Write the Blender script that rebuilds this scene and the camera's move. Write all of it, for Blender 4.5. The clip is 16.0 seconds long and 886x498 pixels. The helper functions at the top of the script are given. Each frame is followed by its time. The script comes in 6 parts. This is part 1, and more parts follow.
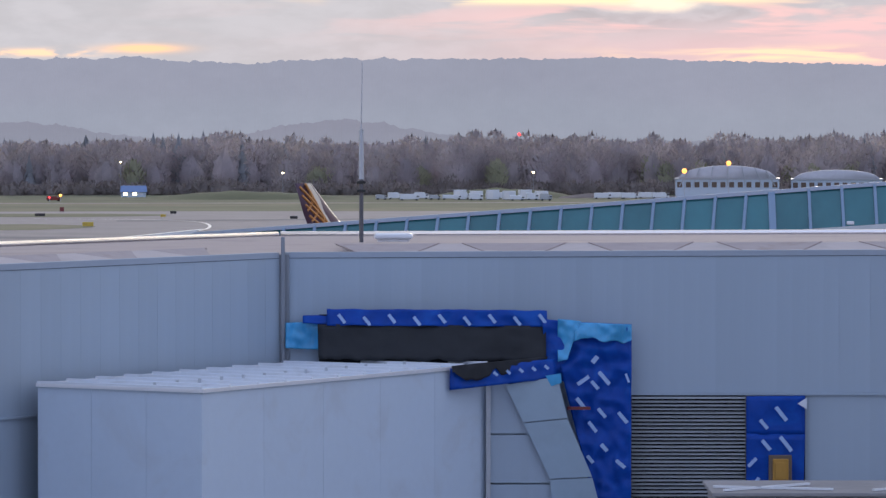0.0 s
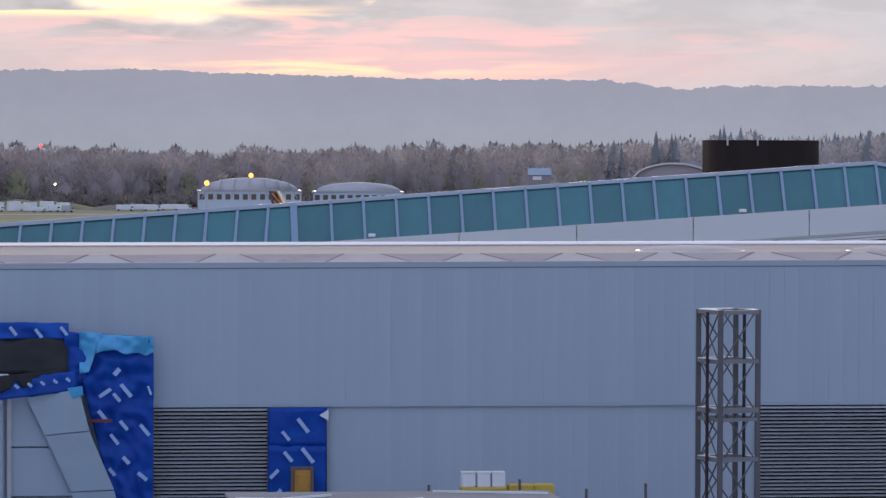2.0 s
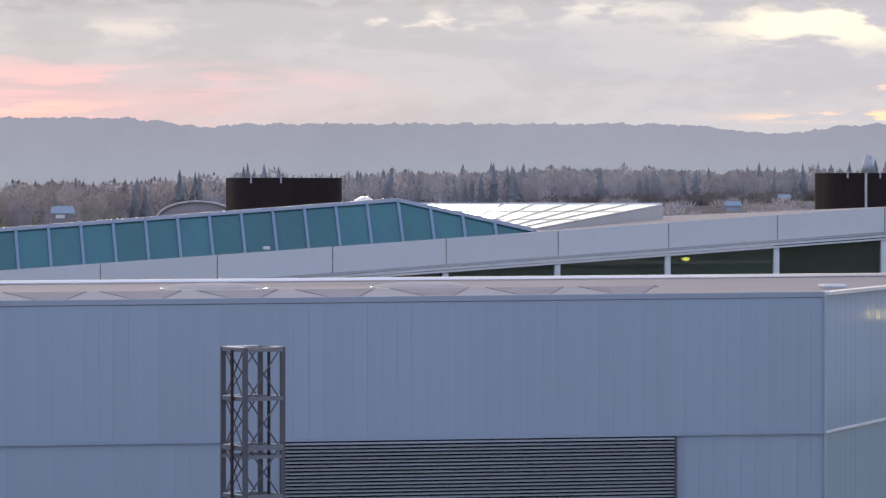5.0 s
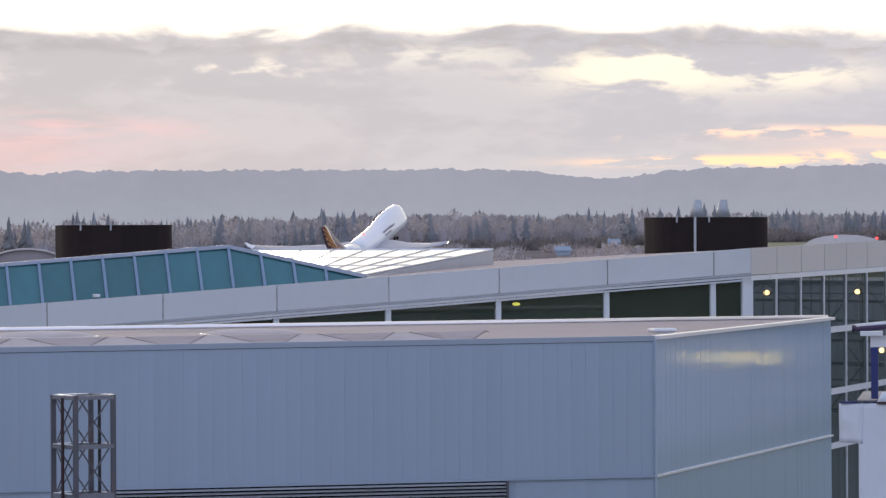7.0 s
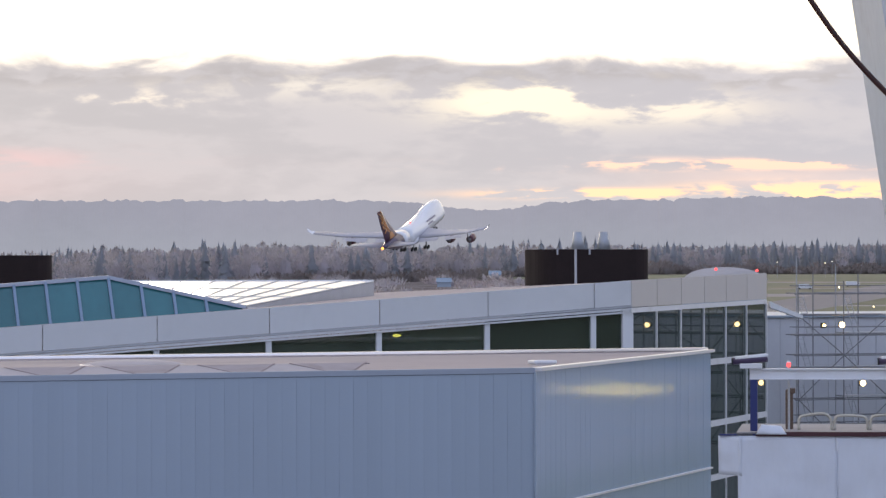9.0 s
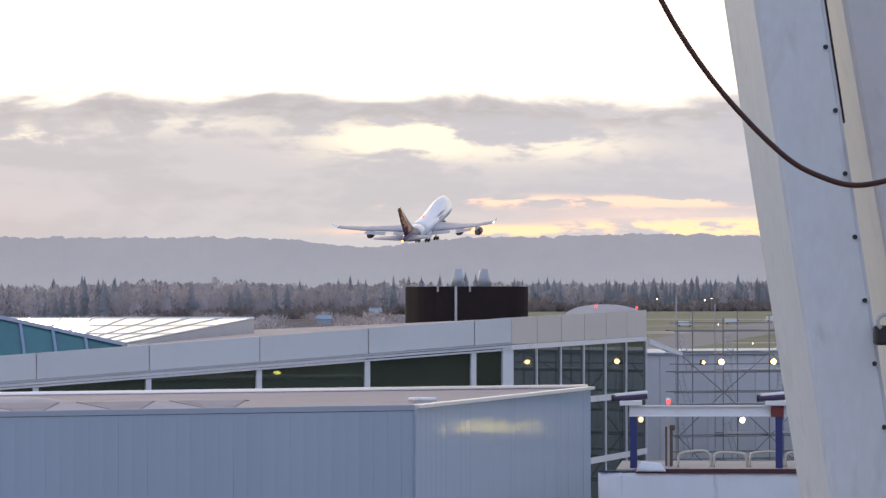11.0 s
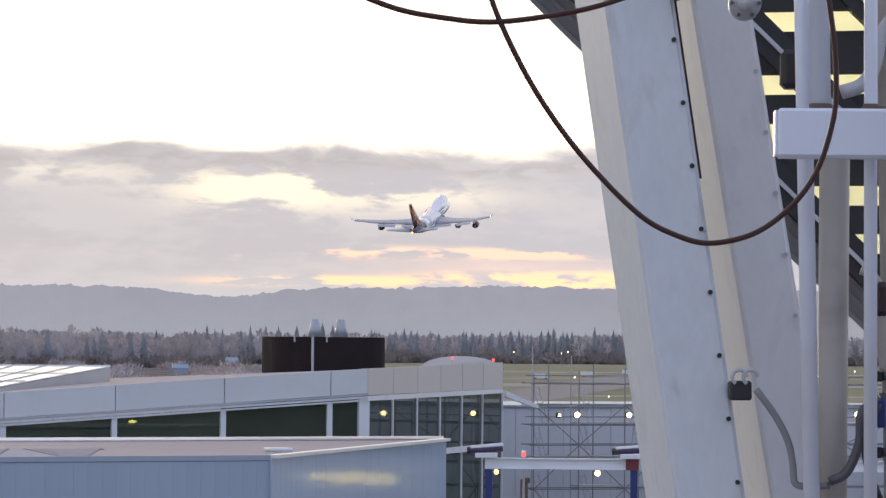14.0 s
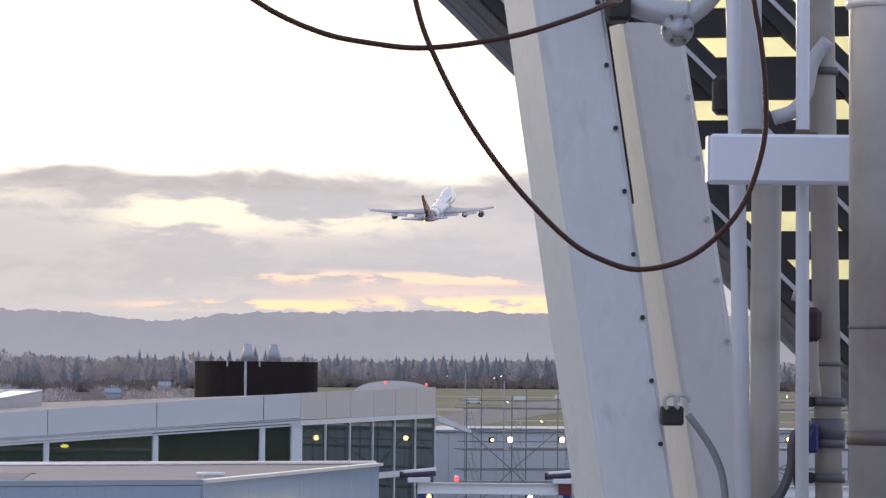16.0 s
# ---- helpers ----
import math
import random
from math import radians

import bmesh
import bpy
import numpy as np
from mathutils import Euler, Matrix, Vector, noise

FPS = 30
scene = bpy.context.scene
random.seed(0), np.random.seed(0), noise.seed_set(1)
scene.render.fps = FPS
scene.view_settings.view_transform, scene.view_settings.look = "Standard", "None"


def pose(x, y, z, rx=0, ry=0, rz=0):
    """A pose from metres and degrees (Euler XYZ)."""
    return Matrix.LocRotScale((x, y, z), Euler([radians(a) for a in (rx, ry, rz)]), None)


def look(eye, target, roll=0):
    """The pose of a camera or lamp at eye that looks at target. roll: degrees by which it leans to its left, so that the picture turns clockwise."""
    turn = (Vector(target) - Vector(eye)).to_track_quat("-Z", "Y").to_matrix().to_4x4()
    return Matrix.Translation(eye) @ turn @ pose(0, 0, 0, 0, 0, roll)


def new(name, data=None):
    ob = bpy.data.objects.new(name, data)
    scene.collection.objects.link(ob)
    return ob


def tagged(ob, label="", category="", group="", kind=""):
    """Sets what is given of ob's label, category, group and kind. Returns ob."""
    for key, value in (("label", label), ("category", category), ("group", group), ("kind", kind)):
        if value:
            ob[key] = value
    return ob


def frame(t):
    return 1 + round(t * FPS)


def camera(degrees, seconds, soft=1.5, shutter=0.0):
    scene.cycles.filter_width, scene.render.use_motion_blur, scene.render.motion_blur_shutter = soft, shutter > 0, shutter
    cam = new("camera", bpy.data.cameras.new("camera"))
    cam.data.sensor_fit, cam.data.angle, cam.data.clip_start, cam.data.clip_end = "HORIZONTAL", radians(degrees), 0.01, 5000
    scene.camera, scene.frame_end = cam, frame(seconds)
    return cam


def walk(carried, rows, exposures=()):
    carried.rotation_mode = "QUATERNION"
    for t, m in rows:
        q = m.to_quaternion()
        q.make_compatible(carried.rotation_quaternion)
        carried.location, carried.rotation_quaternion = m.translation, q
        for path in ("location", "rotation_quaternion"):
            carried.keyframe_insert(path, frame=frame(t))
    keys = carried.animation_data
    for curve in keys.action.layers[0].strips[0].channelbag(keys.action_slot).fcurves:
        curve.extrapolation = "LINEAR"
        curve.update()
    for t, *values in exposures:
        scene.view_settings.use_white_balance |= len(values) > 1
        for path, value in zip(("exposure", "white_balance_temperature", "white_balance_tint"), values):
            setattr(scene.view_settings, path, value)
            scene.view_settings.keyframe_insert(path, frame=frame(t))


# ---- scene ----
# ---- camera: hand-held on the open top deck of a car park, panning right and tilting up ----
EYE = 26.0
cam = camera(13.0, 16.0, soft=1.4)
PAN = [
    (0.0, 0.000, -1.548, -0.00),
    (0.5, -1.713, -1.478, 0.02),
    (1.0, -3.602, -1.445, 0.13),
    (1.5, -5.330, -1.408, 0.12),
    (2.0, -7.032, -1.357, 0.22),
    (2.5, -8.332, -1.296, 0.20),
    (3.0, -9.583, -1.230, 0.00),
    (3.5, -10.652, -1.161, 0.09),
    (4.0, -11.796, -1.079, -0.21),
    (4.5, -12.992, -0.957, -0.03),
    (5.0, -14.036, -0.787, 0.01),
    (7.5, -16.987, 0.011, -0.18),
    (8.0, -17.472, 0.119, 0.01),
    (8.5, -17.952, 0.229, -0.05),
    (9.0, -18.286, 0.340, -0.13),
    (11.5, -20.434, 1.008, 0.13),
    (12.0, -20.707, 1.126, 0.46),
    (12.5, -21.018, 1.284, 0.57),
    (13.0, -21.578, 1.427, 0.56),
    (13.5, -21.893, 1.534, 0.56),
    (14.0, -22.145, 1.639, 0.46),
    (14.5, -22.302, 1.742, 0.39),
    (15.0, -22.644, 1.815, 0.36),
    (15.5, -22.886, 1.901, 0.36),
    (16.0, -23.127, 2.010, 0.53),
]


# the hands drift a few centimetres to the right and up as the body turns: seconds, metres to the left, metres below
DRIFT = [(0.0, 0.042, 0.024), (5.0, 0.033, 0.019), (7.5, 0.026, 0.016), (8.0, 0.0215, 0.013), (8.5, 0.017, 0.0105), (9.0, 0.012, 0.0072), (11.5, 0.0068, 0.0042),
         (12.5, 0.0063, 0.0042), (13.0, 0.0058, 0.0037), (13.5, 0.0050, 0.0021), (14.0, 0.0028, 0.0012), (15.0, 0.0012, 0.0005), (16.0, 0.0, 0.0)]


def aim(t, yaw, pitch, roll):
    a, b = radians(-yaw), radians(pitch)
    left, below = (float(np.interp(t, [r[0] for r in DRIFT], [r[k] for r in DRIFT])) for k in (1, 2))
    eye = Vector((-0.934 * left, 0.358 * left, EYE - below))
    return look(eye, eye + Vector((math.sin(a) * math.cos(b), math.cos(a) * math.cos(b), math.sin(b))), roll)


walk(cam, [(t, aim(t, yaw, pitch, roll)) for t, yaw, pitch, roll in PAN],
     exposures=[(0.0, 0.06, 6260, 10), (3.0, 0.09, 6480, 10), (5.0, 0.11, 6520, 10), (9.0, 0.11, 6680, 10), (16.0, 0.10, 6720, 10)])

# ---- world: dusk sky with a cloud bank over the sunset ----
class Nodes:
    """Short hand for node trees."""

    def __init__(self, tree):
        self.t = tree
        tree.nodes.clear()

    def put(self, kind, **inputs):
        n = self.t.nodes.new(kind)
        for k, v in inputs.items():
            self.feed(n, k.replace("_", " "), v)
        return n

    def feed(self, n, k, v):
        sock = n.inputs[int(k[1:])] if k[0] == "i" and k[1:].isdigit() else n.inputs[k]
        if hasattr(v, "is_output"):
            self.t.links.new(v, sock)
        else:
            sock.default_value = v

    def m(self, op, a, b=0.0, c=0.0):
        n = self.t.nodes.new("ShaderNodeMath")
        n.operation = op
        for i, v in enumerate((a, b, c)):
            self.feed(n, "i%d" % i, v)
        return n.outputs[0]

    def mix(self, fac, a, b):
        n = self.t.nodes.new("ShaderNodeMix")
        n.data_type = "RGBA"
        self.feed(n, "i0", fac)
        self.feed(n, "i6", a if hasattr(a, "is_output") else (*a, 1))
        self.feed(n, "i7", b if hasattr(b, "is_output") else (*b, 1))
        return n.outputs[2]

    def step(self, v, lo, hi):
        n = self.t.nodes.new("ShaderNodeMapRange")
        n.interpolation_type = "SMOOTHSTEP"
        for i, x in enumerate((v, lo, hi, 0.0, 1.0)):
            self.feed(n, "i%d" % i, x)
        return n.outputs[0]

    def noise(self, vec, scale, detail=4.0, rough=0.55, warp=0.0):
        n = self.put("ShaderNodeTexNoise", Vector=vec, Scale=scale, Detail=detail, Roughness=rough, Distortion=warp)
        return n.outputs[0]

    def bell(self, v, mid, half):
        d = self.m("DIVIDE", self.m("SUBTRACT", v, mid), half)
        return self.m("POWER", 2.718, self.m("MULTIPLY", self.m("MULTIPLY", d, d), -1.0))


SUN_AZ, SUN_EL = 9.0, 4.0
world = bpy.data.worlds.new("dusk_sky")
scene.world = world
world.use_nodes = True
W = Nodes(world.node_tree)
co = W.put("ShaderNodeTexCoord").outputs["Generated"]
xyz = W.put("ShaderNodeSeparateXYZ", Vector=co)
az = W.m("MULTIPLY", W.m("ARCTAN2", xyz.outputs[0], xyz.outputs[1]), 57.2958)
el = W.m("MULTIPLY", W.m("ARCSINE", xyz.outputs[2]), 57.2958)
flat = W.put("ShaderNodeCombineXYZ", X=az, Y=W.m("MULTIPLY", el, 3.0)).outputs[0]
streak = W.put("ShaderNodeCombineXYZ", X=az, Y=W.m("MULTIPLY", el, 9.0)).outputs[0]
puff = W.noise(flat, 0.50, 7.0, 0.54, 0.35)
fine = W.noise(flat, 1.9, 5.0, 0.52, 0.3)
bands = W.noise(streak, 0.45, 4.0, 0.5, 0.4)
puffed = W.m("SUBTRACT", puff, 0.5)
high = W.m("ADD", el, W.m("MULTIPLY", puffed, 0.9))
front = W.bell(az, -15.0, 110.0)

sky = W.put("ShaderNodeTexSky")
sky.sky_type, sky.sun_disc = "NISHITA", False
sky.sun_elevation, sky.sun_rotation = radians(SUN_EL), radians(SUN_AZ)
clear = W.m("MULTIPLY", W.step(el, 14.0, 40.0), 0.05)
dome = W.put("ShaderNodeVectorMath", i0=sky.outputs[0], i1=W.put("ShaderNodeCombineXYZ", X=clear, Y=clear, Z=clear).outputs[0])
dome.operation = "MULTIPLY"
# the overcast: grey-blue away from the sunset, lavender grey towards it
grey = W.mix(W.bell(az, 2.0, 70.0), (0.44, 0.65, 1.22), (0.625, 0.59, 0.595))
lit = W.step(W.m("ADD", puff, W.m("MULTIPLY", fine, 0.35)), 0.54, 0.80)
grey = W.mix(lit, W.mix(0.5, grey, W.mix(0.5, (0.47, 0.44, 0.45), grey)), W.mix(0.6, grey, (0.665, 0.625, 0.64)))
# the bright gap above the bank, sinking towards the set sun
edge = W.m("SUBTRACT", 3.10, W.m("MULTIPLY", W.bell(az, 3.0, 3.2), 1.05))
gap = W.step(W.m("SUBTRACT", high, edge), -0.10, 0.14)
gap = W.m("MULTIPLY", gap, front)
gap = W.m("MULTIPLY", gap, W.m("SUBTRACT", 1.0, W.step(el, 11.0, 38.0)))
brow = W.m("MULTIPLY", W.bell(W.m("SUBTRACT", high, edge), -0.22, 0.16), W.m("MULTIPLY", front, 0.65))
grey = W.mix(W.m("MULTIPLY", brow, W.step(fine, 0.35, 0.6)), grey, (0.46, 0.43, 0.435))
out = W.mix(gap, grey, W.mix(W.m("MULTIPLY", W.bell(az, 2.0, 6.0), W.m("SUBTRACT", 1.0, W.step(el, 3.5, 7.0))), W.mix(W.bell(az, 21.0, 13.0), (1.25, 1.17, 1.04), (1.65, 1.45, 1.18)), (1.28, 1.02, 0.74)))
# glow low over the ridge and through breaks in the bank: azimuth, elevation, half sizes, colour, amount, streaky
for a, e, wa, we, colour, amount, how in (
    (6.0, 1.32, 5.2, 0.46, (0.96, 0.585, 0.565), 0.80, 0),
    (4.0, 1.85, 4.5, 0.28, (1.02, 0.64, 0.60), 1.1, 1),
    (8.5, 1.66, 3.2, 0.16, (1.06, 0.62, 0.60), 1.2, 1),
    (5.6, 2.33, 0.55, 0.20, (1.32, 1.02, 0.72), 2.0, 2),
    (7.4, 1.27, 1.5, 0.07, (1.20, 0.74, 0.62), 1.4, 1),
    (5.4, 1.31, 2.2, 0.10, (1.25, 0.86, 0.55), 1.6, 1),
    (9.0, 1.20, 1.6, 0.10, (1.15, 0.62, 0.52), 1.0, 1),
    (-5.8, 1.34, 0.9, 0.050, (1.28, 0.82, 0.52), 1.5, 3),
    (-4.4, 1.40, 0.5, 0.06, (1.30, 0.76, 0.42), 1.4, 0),
    (2.2, 2.12, 3.0, 0.07, (1.20, 0.95, 0.60), 1.5, 1),
    (20.8, 1.15, 1.5, 0.060, (1.38, 0.86, 0.53), 3.0, 3),
    (23.7, 1.20, 1.4, 0.100, (1.40, 0.90, 0.53), 3.2, 3),
    (22.6, 1.57, 2.4, 0.065, (1.24, 0.80, 0.60), 2.8, 3),
    (23.0, 1.38, 2.0, 0.16, (0.98, 0.74, 0.66), 0.55, 0),
    (20.6, 1.62, 1.8, 0.06, (1.05, 0.80, 0.70), 1.0, 1),
    (19.7, 2.52, 1.4, 0.30, (1.12, 1.00, 0.80), 1.7, 2),
    (13.7, 2.50, 0.9, 0.20, (1.05, 0.93, 0.80), 1.4, 2),
    (21.6, 2.40, 1.2, 0.20, (0.98, 0.88, 0.76), 1.4, 2),
    (16.3, 2.75, 1.6, 0.20, (0.90, 0.83, 0.76), 0.9, 2),
    (9.4, 2.45, 1.4, 0.16, (0.86, 0.76, 0.70), 0.8, 2),
):
    spot = W.m("MULTIPLY", W.bell(az, a, wa), W.bell(el, e, we))
    if how == 1:
        spot = W.m("MULTIPLY", spot, W.step(bands, 0.44, 0.60))
    if how == 3:
        spot = W.m("MULTIPLY", spot, W.step(W.m("ADD", bands, W.m("MULTIPLY", W.m("SUBTRACT", fine, 0.5), 0.6)), 0.41, 0.56))
    if how == 2:
        spot = W.m("MULTIPLY", spot, W.step(W.m("ADD", puff, W.m("MULTIPLY", W.m("SUBTRACT", fine, 0.5), 0.35)), 0.46, 0.60))
    spot = W.m("MINIMUM", W.m("MULTIPLY", spot, amount), 1.0)
    out = W.mix(spot, out, colour)
both = W.put("ShaderNodeVectorMath", i0=out, i1=dome.outputs[0])
both.operation = "ADD"
back = W.put("ShaderNodeBackground", Color=both.outputs[0], Strength=1.0)
W.t.links.new(back.outputs[0], W.put("ShaderNodeOutputWorld").inputs[0])

sun = new("sun", bpy.data.lights.new("sun", "SUN"))
sun.data.energy, sun.data.angle, sun.data.color = 0.7, radians(12), (1.0, 0.83, 0.68)
sun.matrix_world = look((0, 0, 0), (-math.sin(radians(SUN_AZ)), -math.cos(radians(SUN_AZ)), -math.tan(radians(SUN_EL + 3))))


# ---- materials ----
def surface(name, col, rough=0.6, metal=0.0, var=0.12, grain=8.0, patch=0.5, bump=0.0, stretch=(1, 1, 1), each=0.0, island=0.0,
            dirt=None, dirt_amount=0.0, transmission=0.0, coat=0.0, rough_var=0.1, glow=None, glow_strength=0.0, spec=0.5, ior=1.5):
    """A painted, metal or earthen surface: colour varied at two scales, from piece to piece, with stains and relief."""
    mat = bpy.data.materials.new(name)
    mat.use_nodes = True
    n = Nodes(mat.node_tree)
    tc = n.put("ShaderNodeTexCoord").outputs["Object"]
    mp = n.put("ShaderNodeMapping", Vector=tc, Scale=stretch).outputs[0]
    a, b = n.noise(mp, grain, 3.0, 0.6), n.noise(mp, patch, 4.0, 0.6, 0.5)
    v = n.m("ADD", n.m("MULTIPLY", n.m("SUBTRACT", a, 0.5), var), n.m("MULTIPLY", n.m("SUBTRACT", b, 0.5), var * 1.6))
    if each:
        v = n.m("ADD", v, n.m("MULTIPLY", n.m("SUBTRACT", n.put("ShaderNodeObjectInfo").outputs["Random"], 0.5), each))
    if island:
        v = n.m("ADD", v, n.m("MULTIPLY", n.m("SUBTRACT", n.put("ShaderNodeNewGeometry").outputs["Random Per Island"], 0.5), island))
    bright = n.put("ShaderNodeVectorMath", i0=col)
    bright.operation = "SCALE"
    n.feed(bright, "Scale", n.m("ADD", v, 1.0))
    colour = bright.outputs[0]
    if dirt:
        colour = n.mix(n.m("MULTIPLY", n.step(b, 0.5, 0.72), dirt_amount), colour, dirt)
    p = n.put("ShaderNodeBsdfPrincipled", Metallic=metal, Base_Color=colour,
              Roughness=n.m("ADD", rough - rough_var / 2, n.m("MULTIPLY", b, rough_var)))
    p.inputs["Transmission Weight"].default_value = transmission
    p.inputs["Coat Weight"].default_value = coat
    p.inputs["Specular IOR Level"].default_value = spec
    p.inputs["IOR"].default_value = ior
    if glow:
        p.inputs["Emission Color"].default_value = (*glow, 1)
        p.inputs["Emission Strength"].default_value = glow_strength
    if bump:
        bm = n.put("ShaderNodeBump", Height=a, Strength=bump, Distance=0.02)
        n.t.links.new(bm.outputs[0], p.inputs["Normal"])
    n.t.links.new(p.outputs[0], n.put("ShaderNodeOutputMaterial").inputs[0])
    return mat


M = {}
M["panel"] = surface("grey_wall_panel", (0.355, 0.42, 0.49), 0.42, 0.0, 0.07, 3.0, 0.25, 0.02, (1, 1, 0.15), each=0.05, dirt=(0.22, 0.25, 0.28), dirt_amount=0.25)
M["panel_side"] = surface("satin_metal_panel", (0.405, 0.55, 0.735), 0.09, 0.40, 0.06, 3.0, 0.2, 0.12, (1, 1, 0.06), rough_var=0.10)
M["core"] = surface("wall_core", (0.335, 0.395, 0.46), 0.6, spec=0.4)
M["cap"] = surface("pale_metal_cap", (0.80, 0.78, 0.77), 0.3, 0.2, 0.06)
M["roof"] = surface("white_roof_membrane", (0.385, 0.335, 0.325), 0.9, 0.0, 0.15, 2.0, 0.15, 0.02, dirt=(0.27, 0.24, 0.235), dirt_amount=0.6, spec=0.15)
M["cricket"] = surface("roof_cricket", (0.49, 0.445, 0.435), 0.9, 0.0, 0.12, 2.0, 0.3, dirt=(0.36, 0.33, 0.32), dirt_amount=0.5, spec=0.15)
M["gully"] = surface("dirty_gully_membrane", (0.40, 0.355, 0.35), 0.9, 0.0, 0.2, 1.5, 0.4, 0.0, dirt=(0.30, 0.25, 0.23), dirt_amount=0.6, spec=0.1)
M["gully_edge"] = surface("stained_lap", (0.31, 0.265, 0.26), 0.9, 0.0, 0.3, 1.5, 0.4, spec=0.1)
M["stain"] = surface("stained_trim", (0.27, 0.285, 0.31), 0.8, 0.0, 0.3, 3.0, 0.8, 0.0, (1, 1, 0.2), dirt=(0.22, 0.19, 0.18), dirt_amount=0.8, spec=0.1)
# colour of the painted shadow line under the coping
M["seam"] = surface("joint_shadow_grey", (0.15, 0.17, 0.20), 0.8, spec=0.1)
M["coping"] = surface("grey_coping", (0.36, 0.40, 0.455), 0.8, 0.0, 0.08, 2.0, 0.2, spec=0.1)
M["bright_cap"] = surface("bright_metal_cap", (0.95, 0.90, 0.87), 0.30, 0.9, 0.04)
M["end_glass"] = surface("reflective_glass", (0.032, 0.055, 0.042), 0.02, 0.0, 0.3, 0.6, 0.2, 0.0, transmission=0.3, rough_var=0.0, ior=1.19)
M["rust"] = surface("rusty_pipe", (0.045, 0.022, 0.022), 0.6, 0.2, 0.3)
M["scaffold"] = surface("scaffold_tube", (0.24, 0.24, 0.25), 0.5, 0.4, 0.3, 6.0, 1.0)
M["grey_pipe"] = surface("thick_galvanised_pipe", (0.47, 0.46, 0.455), 0.42, 0.6, 0.3, 9.0, 1.4, 0.06, dirt=(0.26, 0.22, 0.20), dirt_amount=0.7)
M["bright_white"] = surface("bright_white_paint", (0.84, 0.84, 0.83), 0.35, 0.0, 0.04)
M["louvre"] = surface("louvre_blade", (0.42, 0.44, 0.46), 0.45, 0.25, 0.08, each=0.12)
# near-black stand-in for the shade behind louvres, openings and glass
M["void_shade"] = surface("void_shade_black", (0.012, 0.013, 0.015), 0.9)
M["white_metal"] = surface("white_metal_cladding", (0.535, 0.61, 0.695), 0.5, 0.0, 0.06, 3.0, 0.3, 0.02, each=0.04, dirt=(0.45, 0.47, 0.5), dirt_amount=0.4)
M["hall_metal"] = surface("pale_hall_cladding", (0.62, 0.63, 0.655), 0.5, 0.0, 0.08, 3.0, 0.3, 0.02, each=0.06, dirt=(0.45, 0.46, 0.48), dirt_amount=0.4)
M["fascia"] = surface("white_fascia_panel", (0.66, 0.665, 0.665), 0.4, 0.0, 0.05, 2.0, 0.2, 0.01, each=0.05, dirt=(0.5, 0.5, 0.5), dirt_amount=0.3)
M["beige_fascia"] = surface("beige_fascia_panel", (0.56, 0.52, 0.49), 0.5, 0.0, 0.05, 2.0, 0.2, each=0.05)
M["white_paint"] = surface("white_paint", (0.74, 0.75, 0.77), 0.35, 0.0, 0.06, 6.0, 0.6, 0.02, dirt=(0.5, 0.48, 0.45), dirt_amount=0.4)
M["teal"] = surface("teal_glazing", (0.040, 0.160, 0.176), 0.12, 0.0, 0.25, 1.2, 0.25, 0.0, (1, 1, 0.6), each=0.25, coat=0.3, rough_var=0.05)
M["ridge"] = surface("pale_blue_ridge_cap", (0.40, 0.45, 0.53), 0.45, 0.1, 0.06)
M["teal_frame"] = surface("pale_blue_frame", (0.215, 0.30, 0.40), 0.4, 0.1, 0.06)
# mottled green tone stands in for planting reflected in the ribbon windows
M["glass"] = surface("tinted_glass", (0.085, 0.115, 0.085), 0.02, 0.0, 0.5, 0.9, 0.22, 0.0, (1, 1, 2.5), transmission=0.6, rough_var=0.0, spec=0.7)
M["skylight"] = surface("translucent_skylight", (0.80, 0.84, 0.82), 0.22, 0.0, 0.06, 3.0, 0.4, coat=0.6)
M["dark_screen"] = surface("dark_brown_screen", (0.026, 0.018, 0.017), 0.75, 0.0, 0.3, 6.0, 0.6, 0.05, each=0.2, spec=0.15)
M["galv"] = surface("galvanised_steel", (0.46, 0.47, 0.49), 0.42, 0.35, 0.2, 10.0, 1.0, 0.03)
M["steel"] = surface("weathered_steel", (0.115, 0.112, 0.122), 0.5, 0.3, 0.35, 8.0, 0.8, 0.05, dirt=(0.15, 0.09, 0.07), dirt_amount=0.5)
M["wrap"] = surface("blue_house_wrap", (0.003, 0.052, 0.32), 0.45, 0.0, 0.4, 3.0, 0.7, 0.3, coat=0.05, spec=0.2, dirt=(0.006, 0.10, 0.42), dirt_amount=0.5)
M["wrap_light"] = surface("light_blue_film", (0.06, 0.34, 0.62), 0.3, 0.0, 0.3, 4.0, 0.8, 0.2, coat=0.2)
M["print"] = surface("white_print", (0.33, 0.46, 0.70), 0.5)
M["tarp"] = surface("black_mesh_tarp", (0.016, 0.017, 0.020), 0.75, 0.0, 0.3, 5.0, 0.6, 0.1)
M["silver"] = surface("silver_sheet", (0.36, 0.46, 0.55), 0.32, 0.55, 0.12, 2.0, 0.5, 0.02)
M["wood"] = surface("ochre_plywood", (0.42, 0.22, 0.035), 0.6, 0.0, 0.25, 12.0, 1.5, 0.05, (1, 1, 0.2))
M["yellow"] = surface("yellow_paint", (0.55, 0.38, 0.05), 0.5, 0.0, 0.2)
M["deck"] = surface("lower_roof_deck", (0.26, 0.25, 0.25), 0.85, 0.0, 0.3, 2.0, 0.25, 0.1)
M["concrete"] = surface("concrete", (0.275, 0.25, 0.24), 0.85, 0.0, 0.35, 0.12, 0.012, 0.0, dirt=(0.22, 0.205, 0.19), dirt_amount=0.8)
